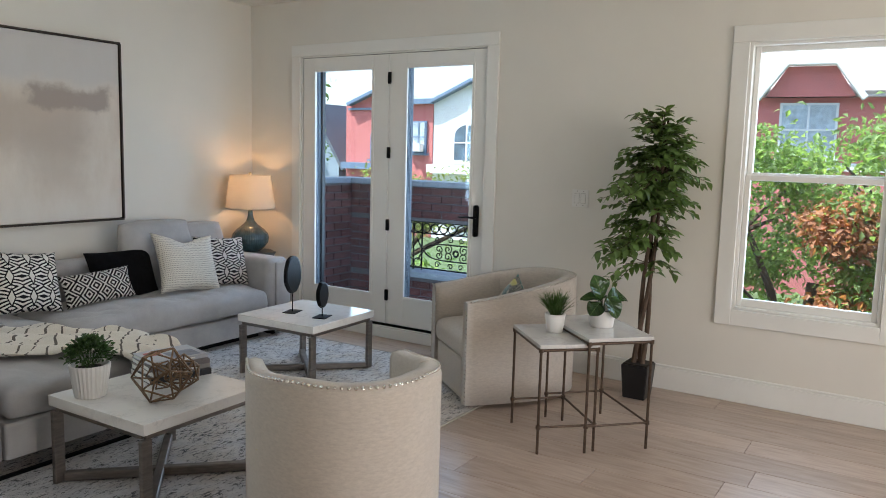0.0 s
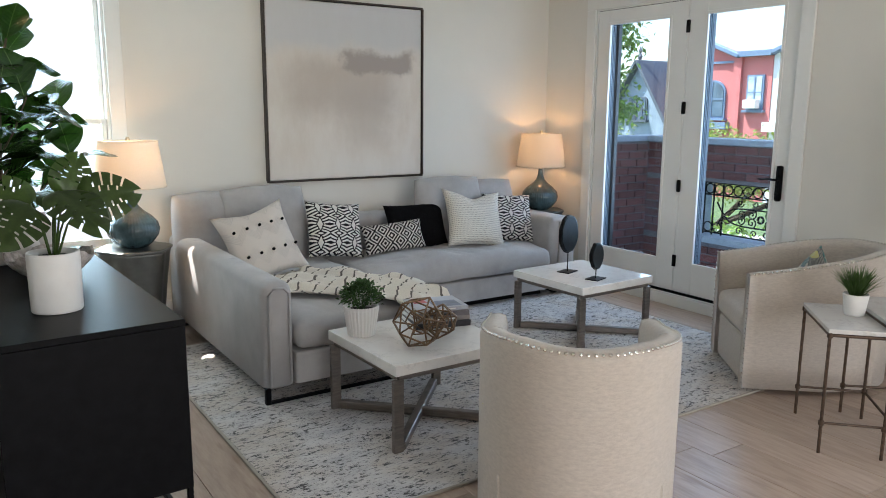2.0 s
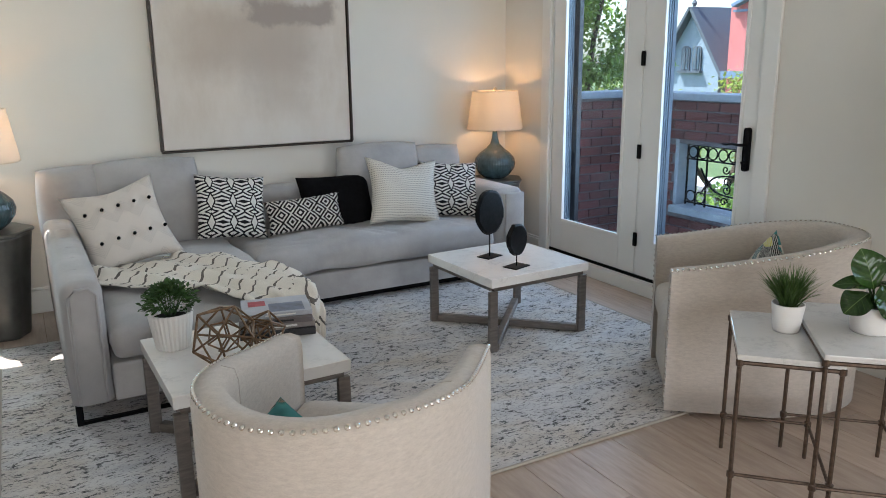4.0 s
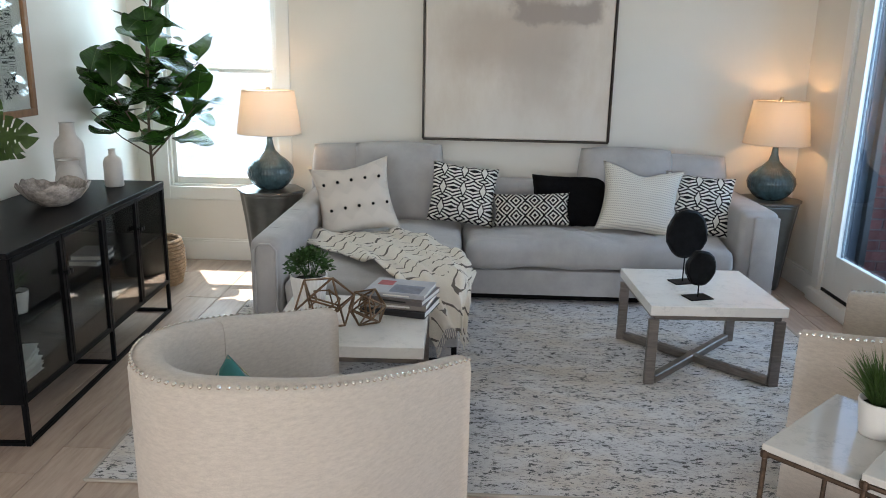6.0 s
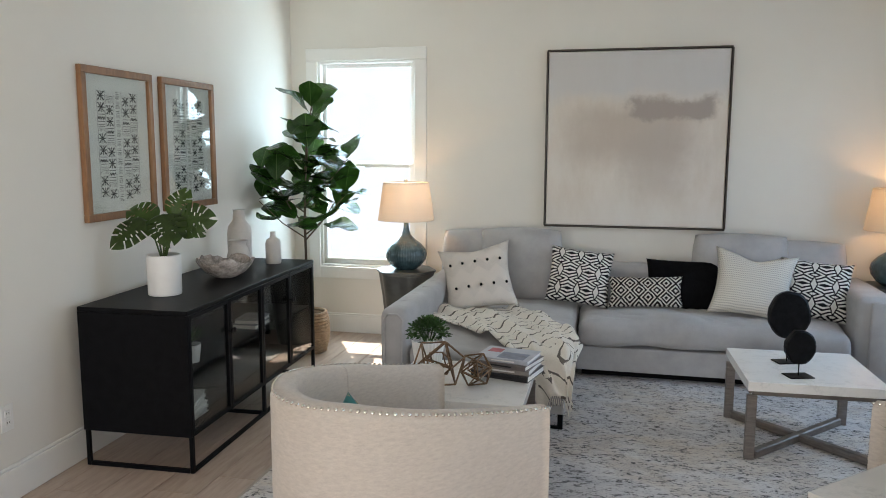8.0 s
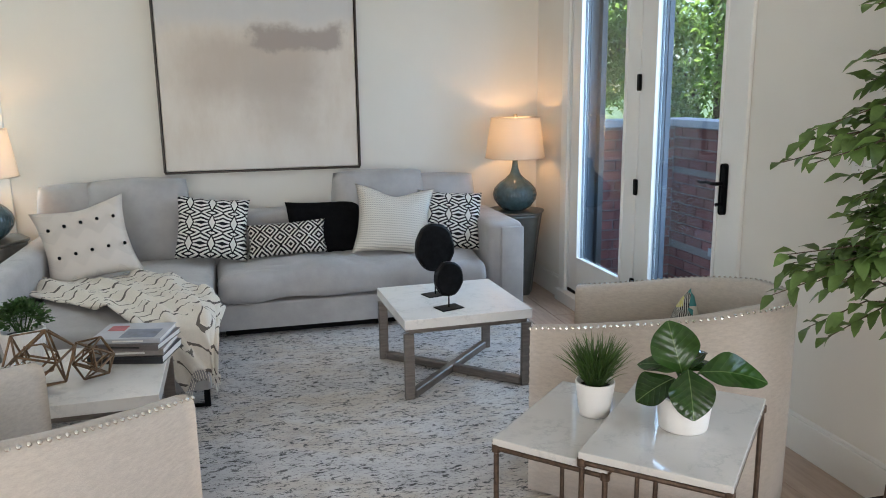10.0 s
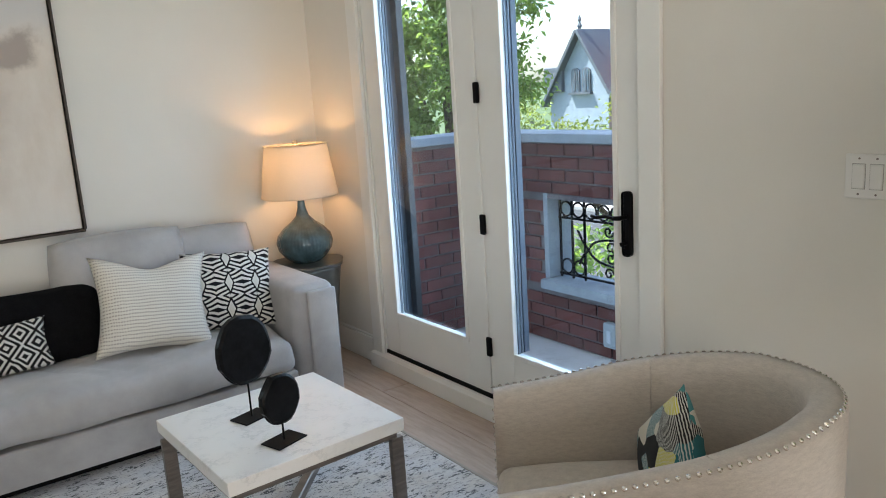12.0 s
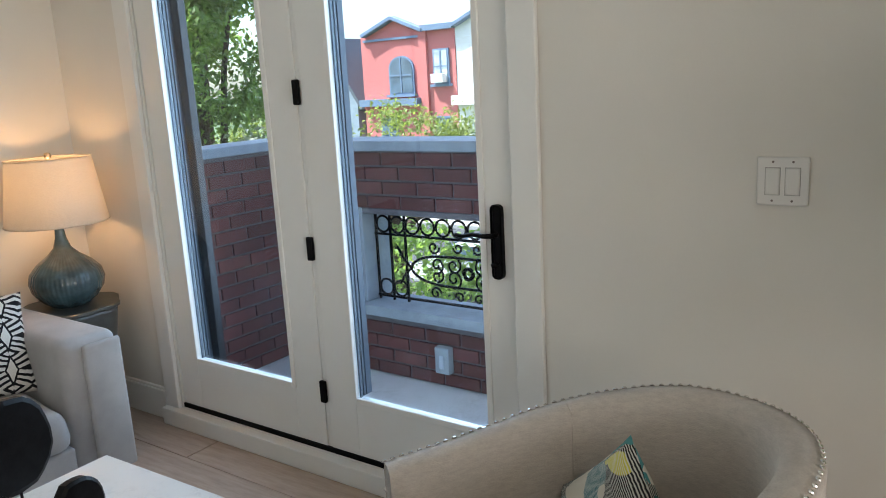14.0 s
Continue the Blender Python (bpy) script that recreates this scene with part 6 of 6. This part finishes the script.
# ---- outside ----
GZ = -3.6
GRASS = surface("lawn", (0.07, 0.11, 0.035), 0.95, var=0.35, scale=1.5, grain=0.8, grain_scale=40)
ASPHALT = surface("asphalt", (0.055, 0.055, 0.058), 0.9, var=0.25, scale=2, grain=0.8, grain_scale=120)
PAVE = surface("concrete_pavement", (0.36, 0.35, 0.33), 0.9, var=0.15, scale=2, grain=0.4, grain_scale=80)
RED_WALL = surface("red_painted_brick", (0.55, 0.165, 0.15), 0.85, var=0.15, scale=3, grain=0.6, grain_scale=30, stretch=(1, 1, 4))
PALE_WALL = surface("white_painted_brick", (0.74, 0.73, 0.70), 0.8, var=0.08, scale=3, grain=0.5, grain_scale=30, stretch=(1, 1, 4))
GREY_WALL = surface("grey_stucco", (0.26, 0.31, 0.36), 0.85, var=0.15, scale=3, grain=0.4, grain_scale=20)
SLATE = surface("dark_slate", (0.09, 0.105, 0.125), 0.7, var=0.3, scale=6, grain=0.8, grain_scale=18, stretch=(1, 1, 4))
PALE_SLATE = surface("pale_slate", (0.50, 0.43, 0.41), 0.8, var=0.15, scale=6, grain=0.8, grain_scale=18, stretch=(1, 1, 4))
BLUE_TRIM = surface("blue_grey_trim", (0.14, 0.20, 0.29), 0.6, var=0.1)
FAR_WALL = surface("pale_concrete", (0.60, 0.62, 0.64), 0.9, var=0.1, scale=1)
DARK_PANE = surface("dark_window_glass", (0.10, 0.15, 0.20), 0.15, var=0.4, scale=1.5)
CURTAIN = surface("curtained_glass", (0.42, 0.48, 0.52), 0.3, var=0.3, scale=3)

# ground with a road and a raised kerbed pavement cut as one stepped sheet
b = bmesh.new()
v = [b.verts.new(p) for p in ((-300, -600, GZ), (600, -600, GZ), (600, 600, GZ), (-300, 600, GZ))]
b.faces.new(v)
setting("ground", b, GRASS, "green lawn and planting around the houses", "ground")
setting("road", box(12.0, 20.0, -120, 160, GZ + 0.004, GZ + 0.03), ASPHALT, "grey asphalt street", "road")
for n, x0 in (("pavement_near", 9.8), ("pavement_far", 20.004)):
    setting(n, box(x0, x0 + 2.196, -120, 160, GZ + 0.004, GZ + 0.17, 0.01, 1), PAVE, "pale concrete pavement with a kerb", "pavement")
# the house's own wall below the balcony
setting("house_base", box(-7.2, 1.12, -9.2, 0.2, GZ, -0.21), RED_WALL, "red brick wall of the storey below", "wall")

COURT = surface("glowing_white_brick", (0.76, 0.72, 0.70), 0.8, var=0.05, scale=3, grain=0.5, grain_scale=30, stretch=(1, 1, 4))
# emission added to brighten the shaded brick; it is no lamp
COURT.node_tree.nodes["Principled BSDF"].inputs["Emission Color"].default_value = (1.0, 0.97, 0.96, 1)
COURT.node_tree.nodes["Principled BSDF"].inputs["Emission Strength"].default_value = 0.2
# white court wall beyond the small window, glowing in place of bright daylight
setting("backdrop_court", box(-12, -2.2, 3.2, 3.5, GZ, 2.75), COURT, "white painted brick wall of the neighbouring house, with added glow", "wall")
# unseen tall block, added to keep the sun off the balcony bricks
setting("backdrop_sun_block", box(-4.0, 1.2, 3.6, 9.0, GZ, 14.0), PALE_WALL, "plain white block added out of view to shade the balcony", "wall")
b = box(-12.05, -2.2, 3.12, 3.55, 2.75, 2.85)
setting("backdrop_coping", b, COURT, "white coping of the neighbouring wall, with added glow", "coping")


def arch_bm(cx, z0, w, h, y0, y1, inset=0.0):
    """A round-headed slab: w wide, h to the crown."""
    b = bmesh.new()
    r = w / 2 - inset
    pts = [(cx - r, z0 + inset), (cx + r, z0 + inset)]
    zc = z0 + h - w / 2
    pts += [(cx + r * math.cos(a), zc + r * math.sin(a)) for a in [math.pi * i / 14 for i in range(15)]]
    lo = [b.verts.new((x, y0, z)) for x, z in pts]
    hi = [b.verts.new((x, y1, z)) for x, z in pts]
    b.faces.new(lo)
    b.faces.new(hi[::-1])
    for i in range(len(pts)):
        j = (i + 1) % len(pts)
        b.faces.new((lo[j], lo[i], hi[i], hi[j]))
    return b


def prism(pts, y0, y1):
    """A slab of outline pts (x, z) from y0 to y1."""
    b = bmesh.new()
    lo = [b.verts.new((x, y0, z)) for x, z in pts]
    hi = [b.verts.new((x, y1, z)) for x, z in pts]
    b.faces.new(lo)
    b.faces.new(hi[::-1])
    for i in range(len(pts)):
        j = (i + 1) % len(pts)
        b.faces.new((lo[j], lo[i], hi[i], hi[j]))
    return b


def house_window(parent, cx, z0, w, h, frame_m, pane_m=None, arch=False, air=False):
    make = (lambda i, a, c: arch_bm(cx, z0, w, h, a, c, i)) if arch else (lambda i, a, c: box(cx - w / 2 + i, cx + w / 2 - i, a, c, z0 + i, z0 + h - i))
    wn = part("window", make(0, -0.10, 0.0), frame_m, parent)
    part("pane", make(0.09, -0.13, -0.101), pane_m or DARK_PANE, wn)
    part("glazing_bar", box(cx - 0.035, cx + 0.035, -0.16, -0.131, z0 + 0.09, z0 + h - 0.1), frame_m, wn)
    part("glazing_bar", box(cx - w / 2 + 0.09, cx + w / 2 - 0.09, -0.17, -0.161, z0 + h * 0.5 - 0.035, z0 + h * 0.5 + 0.035), frame_m, wn)
    part("sill", box(cx - w / 2 - 0.1, cx + w / 2 + 0.1, -0.28, 0.0, z0 - 0.14, z0 - 0.001), frame_m, wn)
    if air:
        part("air_conditioner", box(cx - 0.32, cx + 0.32, -0.55, -0.18, z0 + 0.08, z0 + 0.55, 0.02, 1), PALE_WALL, wn, "white window air conditioner")
    return wn


STREET = Matrix.Translation((33.6, 24.0, 0)) @ Matrix.Rotation(radians(-93), 4, "Z") @ Matrix.Diagonal((1.3, 1, 1, 1))
# red house
rh = thing("red_house", STREET, "red painted brick row house with arched window and blue-grey cornice", "house")
part("wall", box(-2.4, 2.95, 0, 9, GZ, 4.4), RED_WALL, rh)
part("gable", prism([(-2.0, 4.4), (1.25, 4.4), (-0.3, 5.15)], 0.02, 1.2), RED_WALL, rh)
for p, q in (((-2.15, 4.40), (-0.3, 5.25)), ((-0.3, 5.25), (1.4, 4.40))):
    part("cornice", bar((p[0], -0.15, p[1]), (q[0], -0.15, q[1]), 0.5, 0.22, (0, 0, 1)), BLUE_TRIM, rh)
part("cornice", box(1.3, 3.0, -0.35, 0.3, 4.35, 4.65), BLUE_TRIM, rh)
part("cornice", box(-2.2, 1.3, -0.12, 0.0, 4.05, 4.18), BLUE_TRIM, rh)
part("roof", box(-2.4, 2.95, 0.3, 9, 4.401, 4.6), SLATE, rh)
part("pier", box(1.1, 1.5, -0.18, -0.001, GZ, 4.34), RED_WALL, rh)
house_window(rh, -0.02, 0.98, 1.45, 2.15, BLUE_TRIM, DARK_PANE, True)
house_window(rh, 2.22, 1.45, 0.85, 1.9, BLUE_TRIM, CURTAIN, False, True)
part("ledge", box(-2.4, 1.05, -0.5, -0.002, 0.35, 0.75), BLUE_TRIM, rh)
house_window(rh, -0.9, -2.2, 1.0, 1.9, BLUE_TRIM)
house_window(rh, 2.2, -2.2, 0.85, 1.9, BLUE_TRIM)
# pale house
ph = thing("white_house", STREET, "white painted brick row house with arched window and dark gable", "house")
part("wall", box(2.96, 8.6, 0.05, 9, GZ, 4.5), PALE_WALL, ph)
part("gable", prism([(3.1, 4.5), (7.2, 4.5), (5.15, 5.55)], 0.07, 1.2), PALE_WALL, ph)
for p, q in (((3.0, 4.5), (5.15, 5.65)), ((5.15, 5.65), (7.3, 4.5))):
    part("cornice", bar((p[0], -0.1, p[1]), (q[0], -0.1, q[1]), 0.5, 0.2, (0, 0, 1)), BLUE_TRIM, ph)
part("roof", box(2.96, 8.6, 0.3, 9, 4.501, 4.7), SLATE, ph)
house_window(ph, 4.9, 1.0, 1.5, 2.2, PALE_WALL, None, True)
house_window(ph, 7.3, 1.3, 0.9, 1.9, PALE_WALL)
part("ledge", box(2.97, 6.4, -0.6, 0.04, 0.3, 0.8), PALE_WALL, ph)
house_window(ph, 4.6, -2.2, 1.2, 2.1, PALE_WALL, None, True)
# grey gabled house
gh = thing("grey_house", STREET, "grey stucco house with steep slate gable and paired arched windows", "house")
part("wall", prism([(-7.2, GZ), (-3.1, GZ), (-3.1, 0.9), (-4.85, 4.4), (-7.2, 0.3)], 0.3, 8), GREY_WALL, gh)
for p, q in (((-7.5, -0.1), (-4.85, 4.55)), ((-4.85, 4.55), (-2.5, 0.2))):
    part("roof_slope", bar((p[0], 3.9, p[1]), (q[0], 3.9, q[1]), 8.2, 0.18, (0, 0, 1)), SLATE, gh)
part("finial", lathe([(0.08, 4.6), (0.14, 4.8), (0.05, 5.0), (0.11, 5.15), (0.0001, 5.5)], 10, m=pose(-4.85, 0.2, 0)), SLATE, gh)
house_window(gh, -5.25, 0.75, 0.55, 1.5, SLATE, None, True).location.y = 0.3
house_window(gh, -4.5, 0.75, 0.55, 1.5, SLATE, None, True).location.y = 0.3
part("dormer", box(-7.4, -6.1, 0.0, 2.5, 0.8, 2.4, 0.05, 1), SLATE, gh)
# far pale blocks
for u, w, h, n in ((-14, 9, 7.6, 5), (-4.5, 7, 9.2, 4), (6, 8, 7.0, 4)):
    fb_ = thing("apartment_block", STREET @ pose(u, 30, 0), "pale far apartment block with rows of dark windows", "building", "far apartment blocks")
    part("wall", box(-w / 2, w / 2, 0, 12, GZ, h), FAR_WALL, fb_)
    for i in range(n):
        for k in range(3):
            wn = part("window", box(-w / 2 + (i + 0.3) * w / n, -w / 2 + (i + 0.75) * w / n, -0.1, 0, h - 1.5 - k * 1.7, h - 0.6 - k * 1.7), BLUE_TRIM, fb_)

# red gabled house seen through the other window
RH2 = Matrix.Translation((27.0, -1.6, 0)) @ Matrix.Rotation(radians(-90 + 6.6), 4, "Z")
r2 = thing("red_gabled_house", RH2, "red brick house with white trimmed gable and pale slate roof", "house")
part("wall", box(-6, 7, 0, 8, GZ, 3.9), RED_WALL, r2)
part("roof", prism([(-6.3, 3.9), (7.3, 3.9), (7.3, 4.0), (-6.3, 4.0)], -0.4, 8), PALE_SLATE, r2)
rf = box(-6.3, 7.3, 0, 9.5, 0, 0.15)
rf.transform(pose(0, -0.4, 4.0, 42))
part("roof_slope", rf, PALE_SLATE, r2)
part("gable", prism([(-2.1, 3.9), (0.9, 3.9), (0.2, 5.0), (-1.4, 5.0)], -0.5, 1.2), RED_WALL, r2)
for p, q in (((-2.4, 3.8), (-1.45, 5.1)), ((-1.5, 5.12), (0.3, 5.12)), ((0.25, 5.1), (1.2, 3.8))):
    part("barge_board", bar((p[0], -0.7, p[1]), (q[0], -0.7, q[1]), 0.5, 0.22, (0, 0, 1)), PALE_WALL, r2)
house_window(r2, -0.6, 1.7, 2.0, 2.0, PALE_WALL, CURTAIN)
house_window(r2, 2.9, 1.9, 0.9, 1.7, PALE_WALL, CURTAIN)
part("dormer", box(2.2, 3.6, -0.3, 2.5, 3.9, 4.9), PALE_WALL, r2)
part("band", box(-6, 7, -0.1, -0.001, 1.2, 1.5), PALE_WALL, r2)


# trees and shrubs
def tree(name, at, crowns, count, size, material, label, category, seed, trunk=True, extra=None):
    ob = thing(name, pose(at[0], at[1], GZ), label, category)
    rr = random.Random(seed)
    if trunk:
        top = max(c[2] for c in crowns)
        part("trunk", rod([(0, 0, 0), (0.05, 0.02, 1.2), (0.0, 0.08, 2.4), (0.1, 0.0, top * 0.8)], 0.19, 10, taper=0.35), BARK, ob)
        for i, c in enumerate(crowns):
            part("limb", rod([(0, 0, 1.4 + 0.25 * i), (c[0] * 0.5, c[1] * 0.5, 1.4 + 0.25 * i + (c[2] - 1.4) * 0.6), (c[0], c[1], c[2])], 0.08, 7, taper=0.3), BARK, ob)
            for k in range(5):
                a = rr.uniform(0, math.tau)
                part("branch", rod([(c[0], c[1], c[2] - 0.3 * c[5]), (c[0] + 0.7 * c[3] * math.cos(a), c[1] + 0.7 * c[4] * math.sin(a), c[2] + rr.uniform(-0.4, 0.6) * c[5])], 0.035, 5, taper=0.3), BARK, ob)

    def spots(crs, n, rnd):
        out = []
        clumps = []
        for c in crs:
            for _ in range(26):
                d = Vector((rnd.gauss(0, 1), rnd.gauss(0, 1), rnd.gauss(0, 1))).normalized() * rnd.uniform(0.35, 1.0) ** 0.5
                clumps.append(Vector((c[0] + d.x * c[3], c[1] + d.y * c[4], c[2] + d.z * c[5])))
        for i in range(n):
            c = clumps[rnd.randrange(len(clumps))]
            r = 0.42 * max(0.6, min(cr[5] for cr in crs))
            p = c + Vector((rnd.gauss(0, r * 0.5), rnd.gauss(0, r * 0.5), rnd.gauss(0, r * 0.38)))
            out.append(leaf_pose(p, (rnd.gauss(0, 1), rnd.gauss(0, 1), rnd.gauss(-0.3, 0.6)), rnd.uniform(-1, 1), rnd.uniform(0.7, 1.3)))
        return out

    tagged(link("crown", scatter([leaf(size, size * 0.55, 0.3, 0.3, 2, 1.0, 0, 1)], spots(crowns, count, rr)), material, ob, "uneven crown of small green leaves"), kind="stuff")
    if extra:
        tagged(link("orange_foliage", scatter([leaf(size, size * 0.6, 0.3, 0.3, 2, 1.0, 0, 1)], spots(extra[0], extra[1], rr)), ORANGE, ob, "patches of orange leaves"), kind="stuff")
    return ob


tree("street_tree", (6.2, 6.9), [(0, 0, 5.2, 1.5, 1.5, 1.2), (-0.4, 1.0, 6.6, 1.6, 1.7, 1.4), (0.7, -0.3, 7.4, 1.4, 1.4, 1.2), (0, 0.4, 8.8, 1.4, 1.4, 1.0)], 22000, 0.13, TREE, "leafy green street tree in full summer leaf", "tree", 31)
tree("street_tree", (3.6, 9.8), [(0, 0, 5.2, 2.2, 2.0, 1.5), (0.5, 0.6, 7.2, 2.1, 2.0, 1.6), (-0.6, 0.2, 8.8, 1.8, 1.7, 1.2), (1.8, -0.4, 6.2, 1.6, 1.6, 1.6)], 24000, 0.14, TREE, "leafy green street tree in full summer leaf", "tree", 32)
tree("blossom_shrub", (6.0, 5.2), [(0, 0, 3.9, 0.8, 0.8, 0.7), (0.3, 0.4, 3.2, 0.9, 0.9, 0.8)], 1500, 0.12, BLOSSOM, "shrub covered in pale blossom", "shrub", 33)
tree("garden_shrub", (10.4, 6.4), [(0, 0, 3.8, 1.5, 1.9, 1.0), (-1.4, 1.9, 3.8, 1.4, 1.6, 1.0), (1.0, -2.2, 3.7, 1.5, 1.7, 1.0), (2.0, -4.4, 3.5, 1.5, 1.7, 1.0)], 14000, 0.10, HEDGE, "yellow-green flowering garden shrubs", "shrub", 34)
tree("garden_shrub", (4.2, 1.8), [(0, 0, 2.6, 1.6, 1.6, 0.8), (0.6, -2.2, 2.5, 1.5, 1.6, 0.8), (-0.8, 1.8, 2.5, 1.4, 1.4, 0.8), (2.2, 1.2, 2.4, 1.6, 1.8, 0.8), (-0.6, -0.8, 1.5, 1.6, 2.0, 0.8)], 9000, 0.12, TREE, "green garden shrubs below the balcony", "shrub", 35, False)
tree("garden_tree", (4.9, -4.1), [(0, 0, 3.2, 1.5, 1.6, 1.2), (0.2, 0.9, 4.5, 1.3, 1.2, 1.0), (0.1, -1.0, 4.6, 1.3, 1.2, 1.0), (-0.3, -0.2, 2.2, 1.5, 1.8, 1.0)], 20000, 0.10, TREE, "green garden tree with patches of orange leaves", "tree", 36, True, ([(-0.9, -0.45, 3.2, 0.45, 0.5, 0.6), (-0.8, -0.9, 2.7, 0.5, 0.6, 0.6), (-0.7, -0.4, 4.4, 0.3, 0.6, 0.2)], 4500))


# parked car on the street
def parked_car(m, colour, label):
    ob = thing("parked_car", m, label, "car", "parked cars")
    paint = surface("car_paint", colour, 0.25, var=0.04, coat=0.6)
    side = [(-2.15, 0.35), (2.15, 0.35), (2.2, 0.7), (1.3, 0.92), (0.75, 1.42), (-1.0, 1.45), (-1.75, 1.0), (-2.18, 0.95)]
    b = prism(side, -0.85, 0.85)
    bmesh.ops.bevel(b, geom=b.edges[:], offset=0.07, segments=2, affect="EDGES")
    part("body", b, paint, ob)
    for s in (-1, 1):
        part("side_window", prism([(-1.45, 1.02), (1.05, 1.0), (0.68, 1.36), (-0.95, 1.38)], s * 0.856 - 0.004, s * 0.856 + 0.004), DARK_PANE, ob)
        for x in (-1.35, 1.35):
            w = part("wheel", lathe([(0.2, -0.1), (0.33, -0.09), (0.33, 0.09), (0.2, 0.1)], 24, m=pose(x, s * 0.78, 0.33, 90)), BLACK, ob)
            part("rim", lathe([(0.19, -0.11), (0.15, -0.09), (0.15, 0.09), (0.19, 0.11)], 18, m=pose(x, s * 0.78, 0.33, 90)), CHROME, w)
        part("headlight", box(2.1, 2.21, s * 0.62 - 0.16, s * 0.62 + 0.16, 0.62, 0.76, 0.02, 1), CHROME, ob)
    part("windscreen", bar((1.34, 0, 0.95), (0.80, 0, 1.40), 1.4, 0.02, (0, 0, 1)), DARK_PANE, ob)
    return ob


parked_car(pose(13.2, 5.6, GZ + 0.03, rz=90), (0.65, 0.66, 0.68), "silver parked car at the kerb")
parked_car(pose(13.2, 0.2, GZ + 0.03, rz=90), (0.09, 0.12, 0.18), "dark blue parked car at the kerb")

# ---- bricks of the parapet ----
BL, BH, GAP = 0.2, 0.061, 0.011


def brick_mesh(w):
    b = box(0, w, -0.012, 0.0, 0, BH, 0.002, 1)
    return mesh_of(b)


MESHES = {}


def lay(m, x0, x1, z0, z1, seed, holes=()):
    """Lays stretcher courses along local x, faces towards -y."""
    row = 0
    z = z0
    while z + BH <= z1 + 0.002:
        x = x0 - (BL + GAP) / 2 * (row % 2)
        while x < x1:
            a, c = max(x, x0), min(x + BL, x1)
            if c - a > 0.03 and not any(a < h[1] and c > h[0] and z < h[3] and z + BH > h[2] for h in holes):
                key = round(c - a, 3)
                if key not in MESHES:
                    MESHES[key] = brick_mesh(key)
                o = link("brick", MESHES[key], BRICK, SB)
                o.matrix_world = m @ Matrix.Translation((a, 0.012 + R.uniform(-0.0015, 0.0015), z))
            x += BL + GAP
        z += BH + GAP
        row += 1


FRONT = Matrix.Translation((BX, 0, 0)) @ pose(0, 0, 0, rz=-90)
lay(FRONT, 0.42, 2.9, BF + 0.006, OP[2] - 0.004, 1)
lay(FRONT, 0.42, 2.9, OP[3] + 0.002, BT, 2)
lay(FRONT, 0.42, -OP[1] - 0.002, OP[2] + 0.016, OP[3] - 0.04, 3)
lay(Matrix.Translation((0, -0.42, 0)), 0.23, BX - 0.002, BF + 0.006, BT, 4)
lay(Matrix.Translation((0, -0.42, 0)), 0.206, 0.322, BT + 0.06, 2.64, 5)

# ---- floor planks ----
W_ = 0.215
pm = {}
fl_ob = bpy.data.objects["floor"]
x, col = -0.002, 0
while x > -7.1:
    y = -0.002 - (0.0 if col % 2 else 0.9) - 0.35 * (col % 3)
    ends = [0.0]
    while ends[-1] > -9.0:
        ends.append(max(-9.0, (y if len(ends) == 1 else ends[-1] - R.choice((1.5, 1.8, 2.1)))))
    for a, c in zip(ends, ends[1:]):
        if a - c < 0.05:
            continue
        key = round(a - c, 2)
        if key not in pm:
            b = box(-W_ + 0.0012, -0.0012, -key + 0.0012, -0.0012, -0.0058, 0.0, 0.0014, 1)
            pm[key] = mesh_of(b)
        if x - W_ > west_x(PIER) - 0.3 or c < PIER + 0.5:
            o = link("plank", pm[key], PLANK, fl_ob)
            o.location = (x, a, 0)
    x -= W_
    col += 1
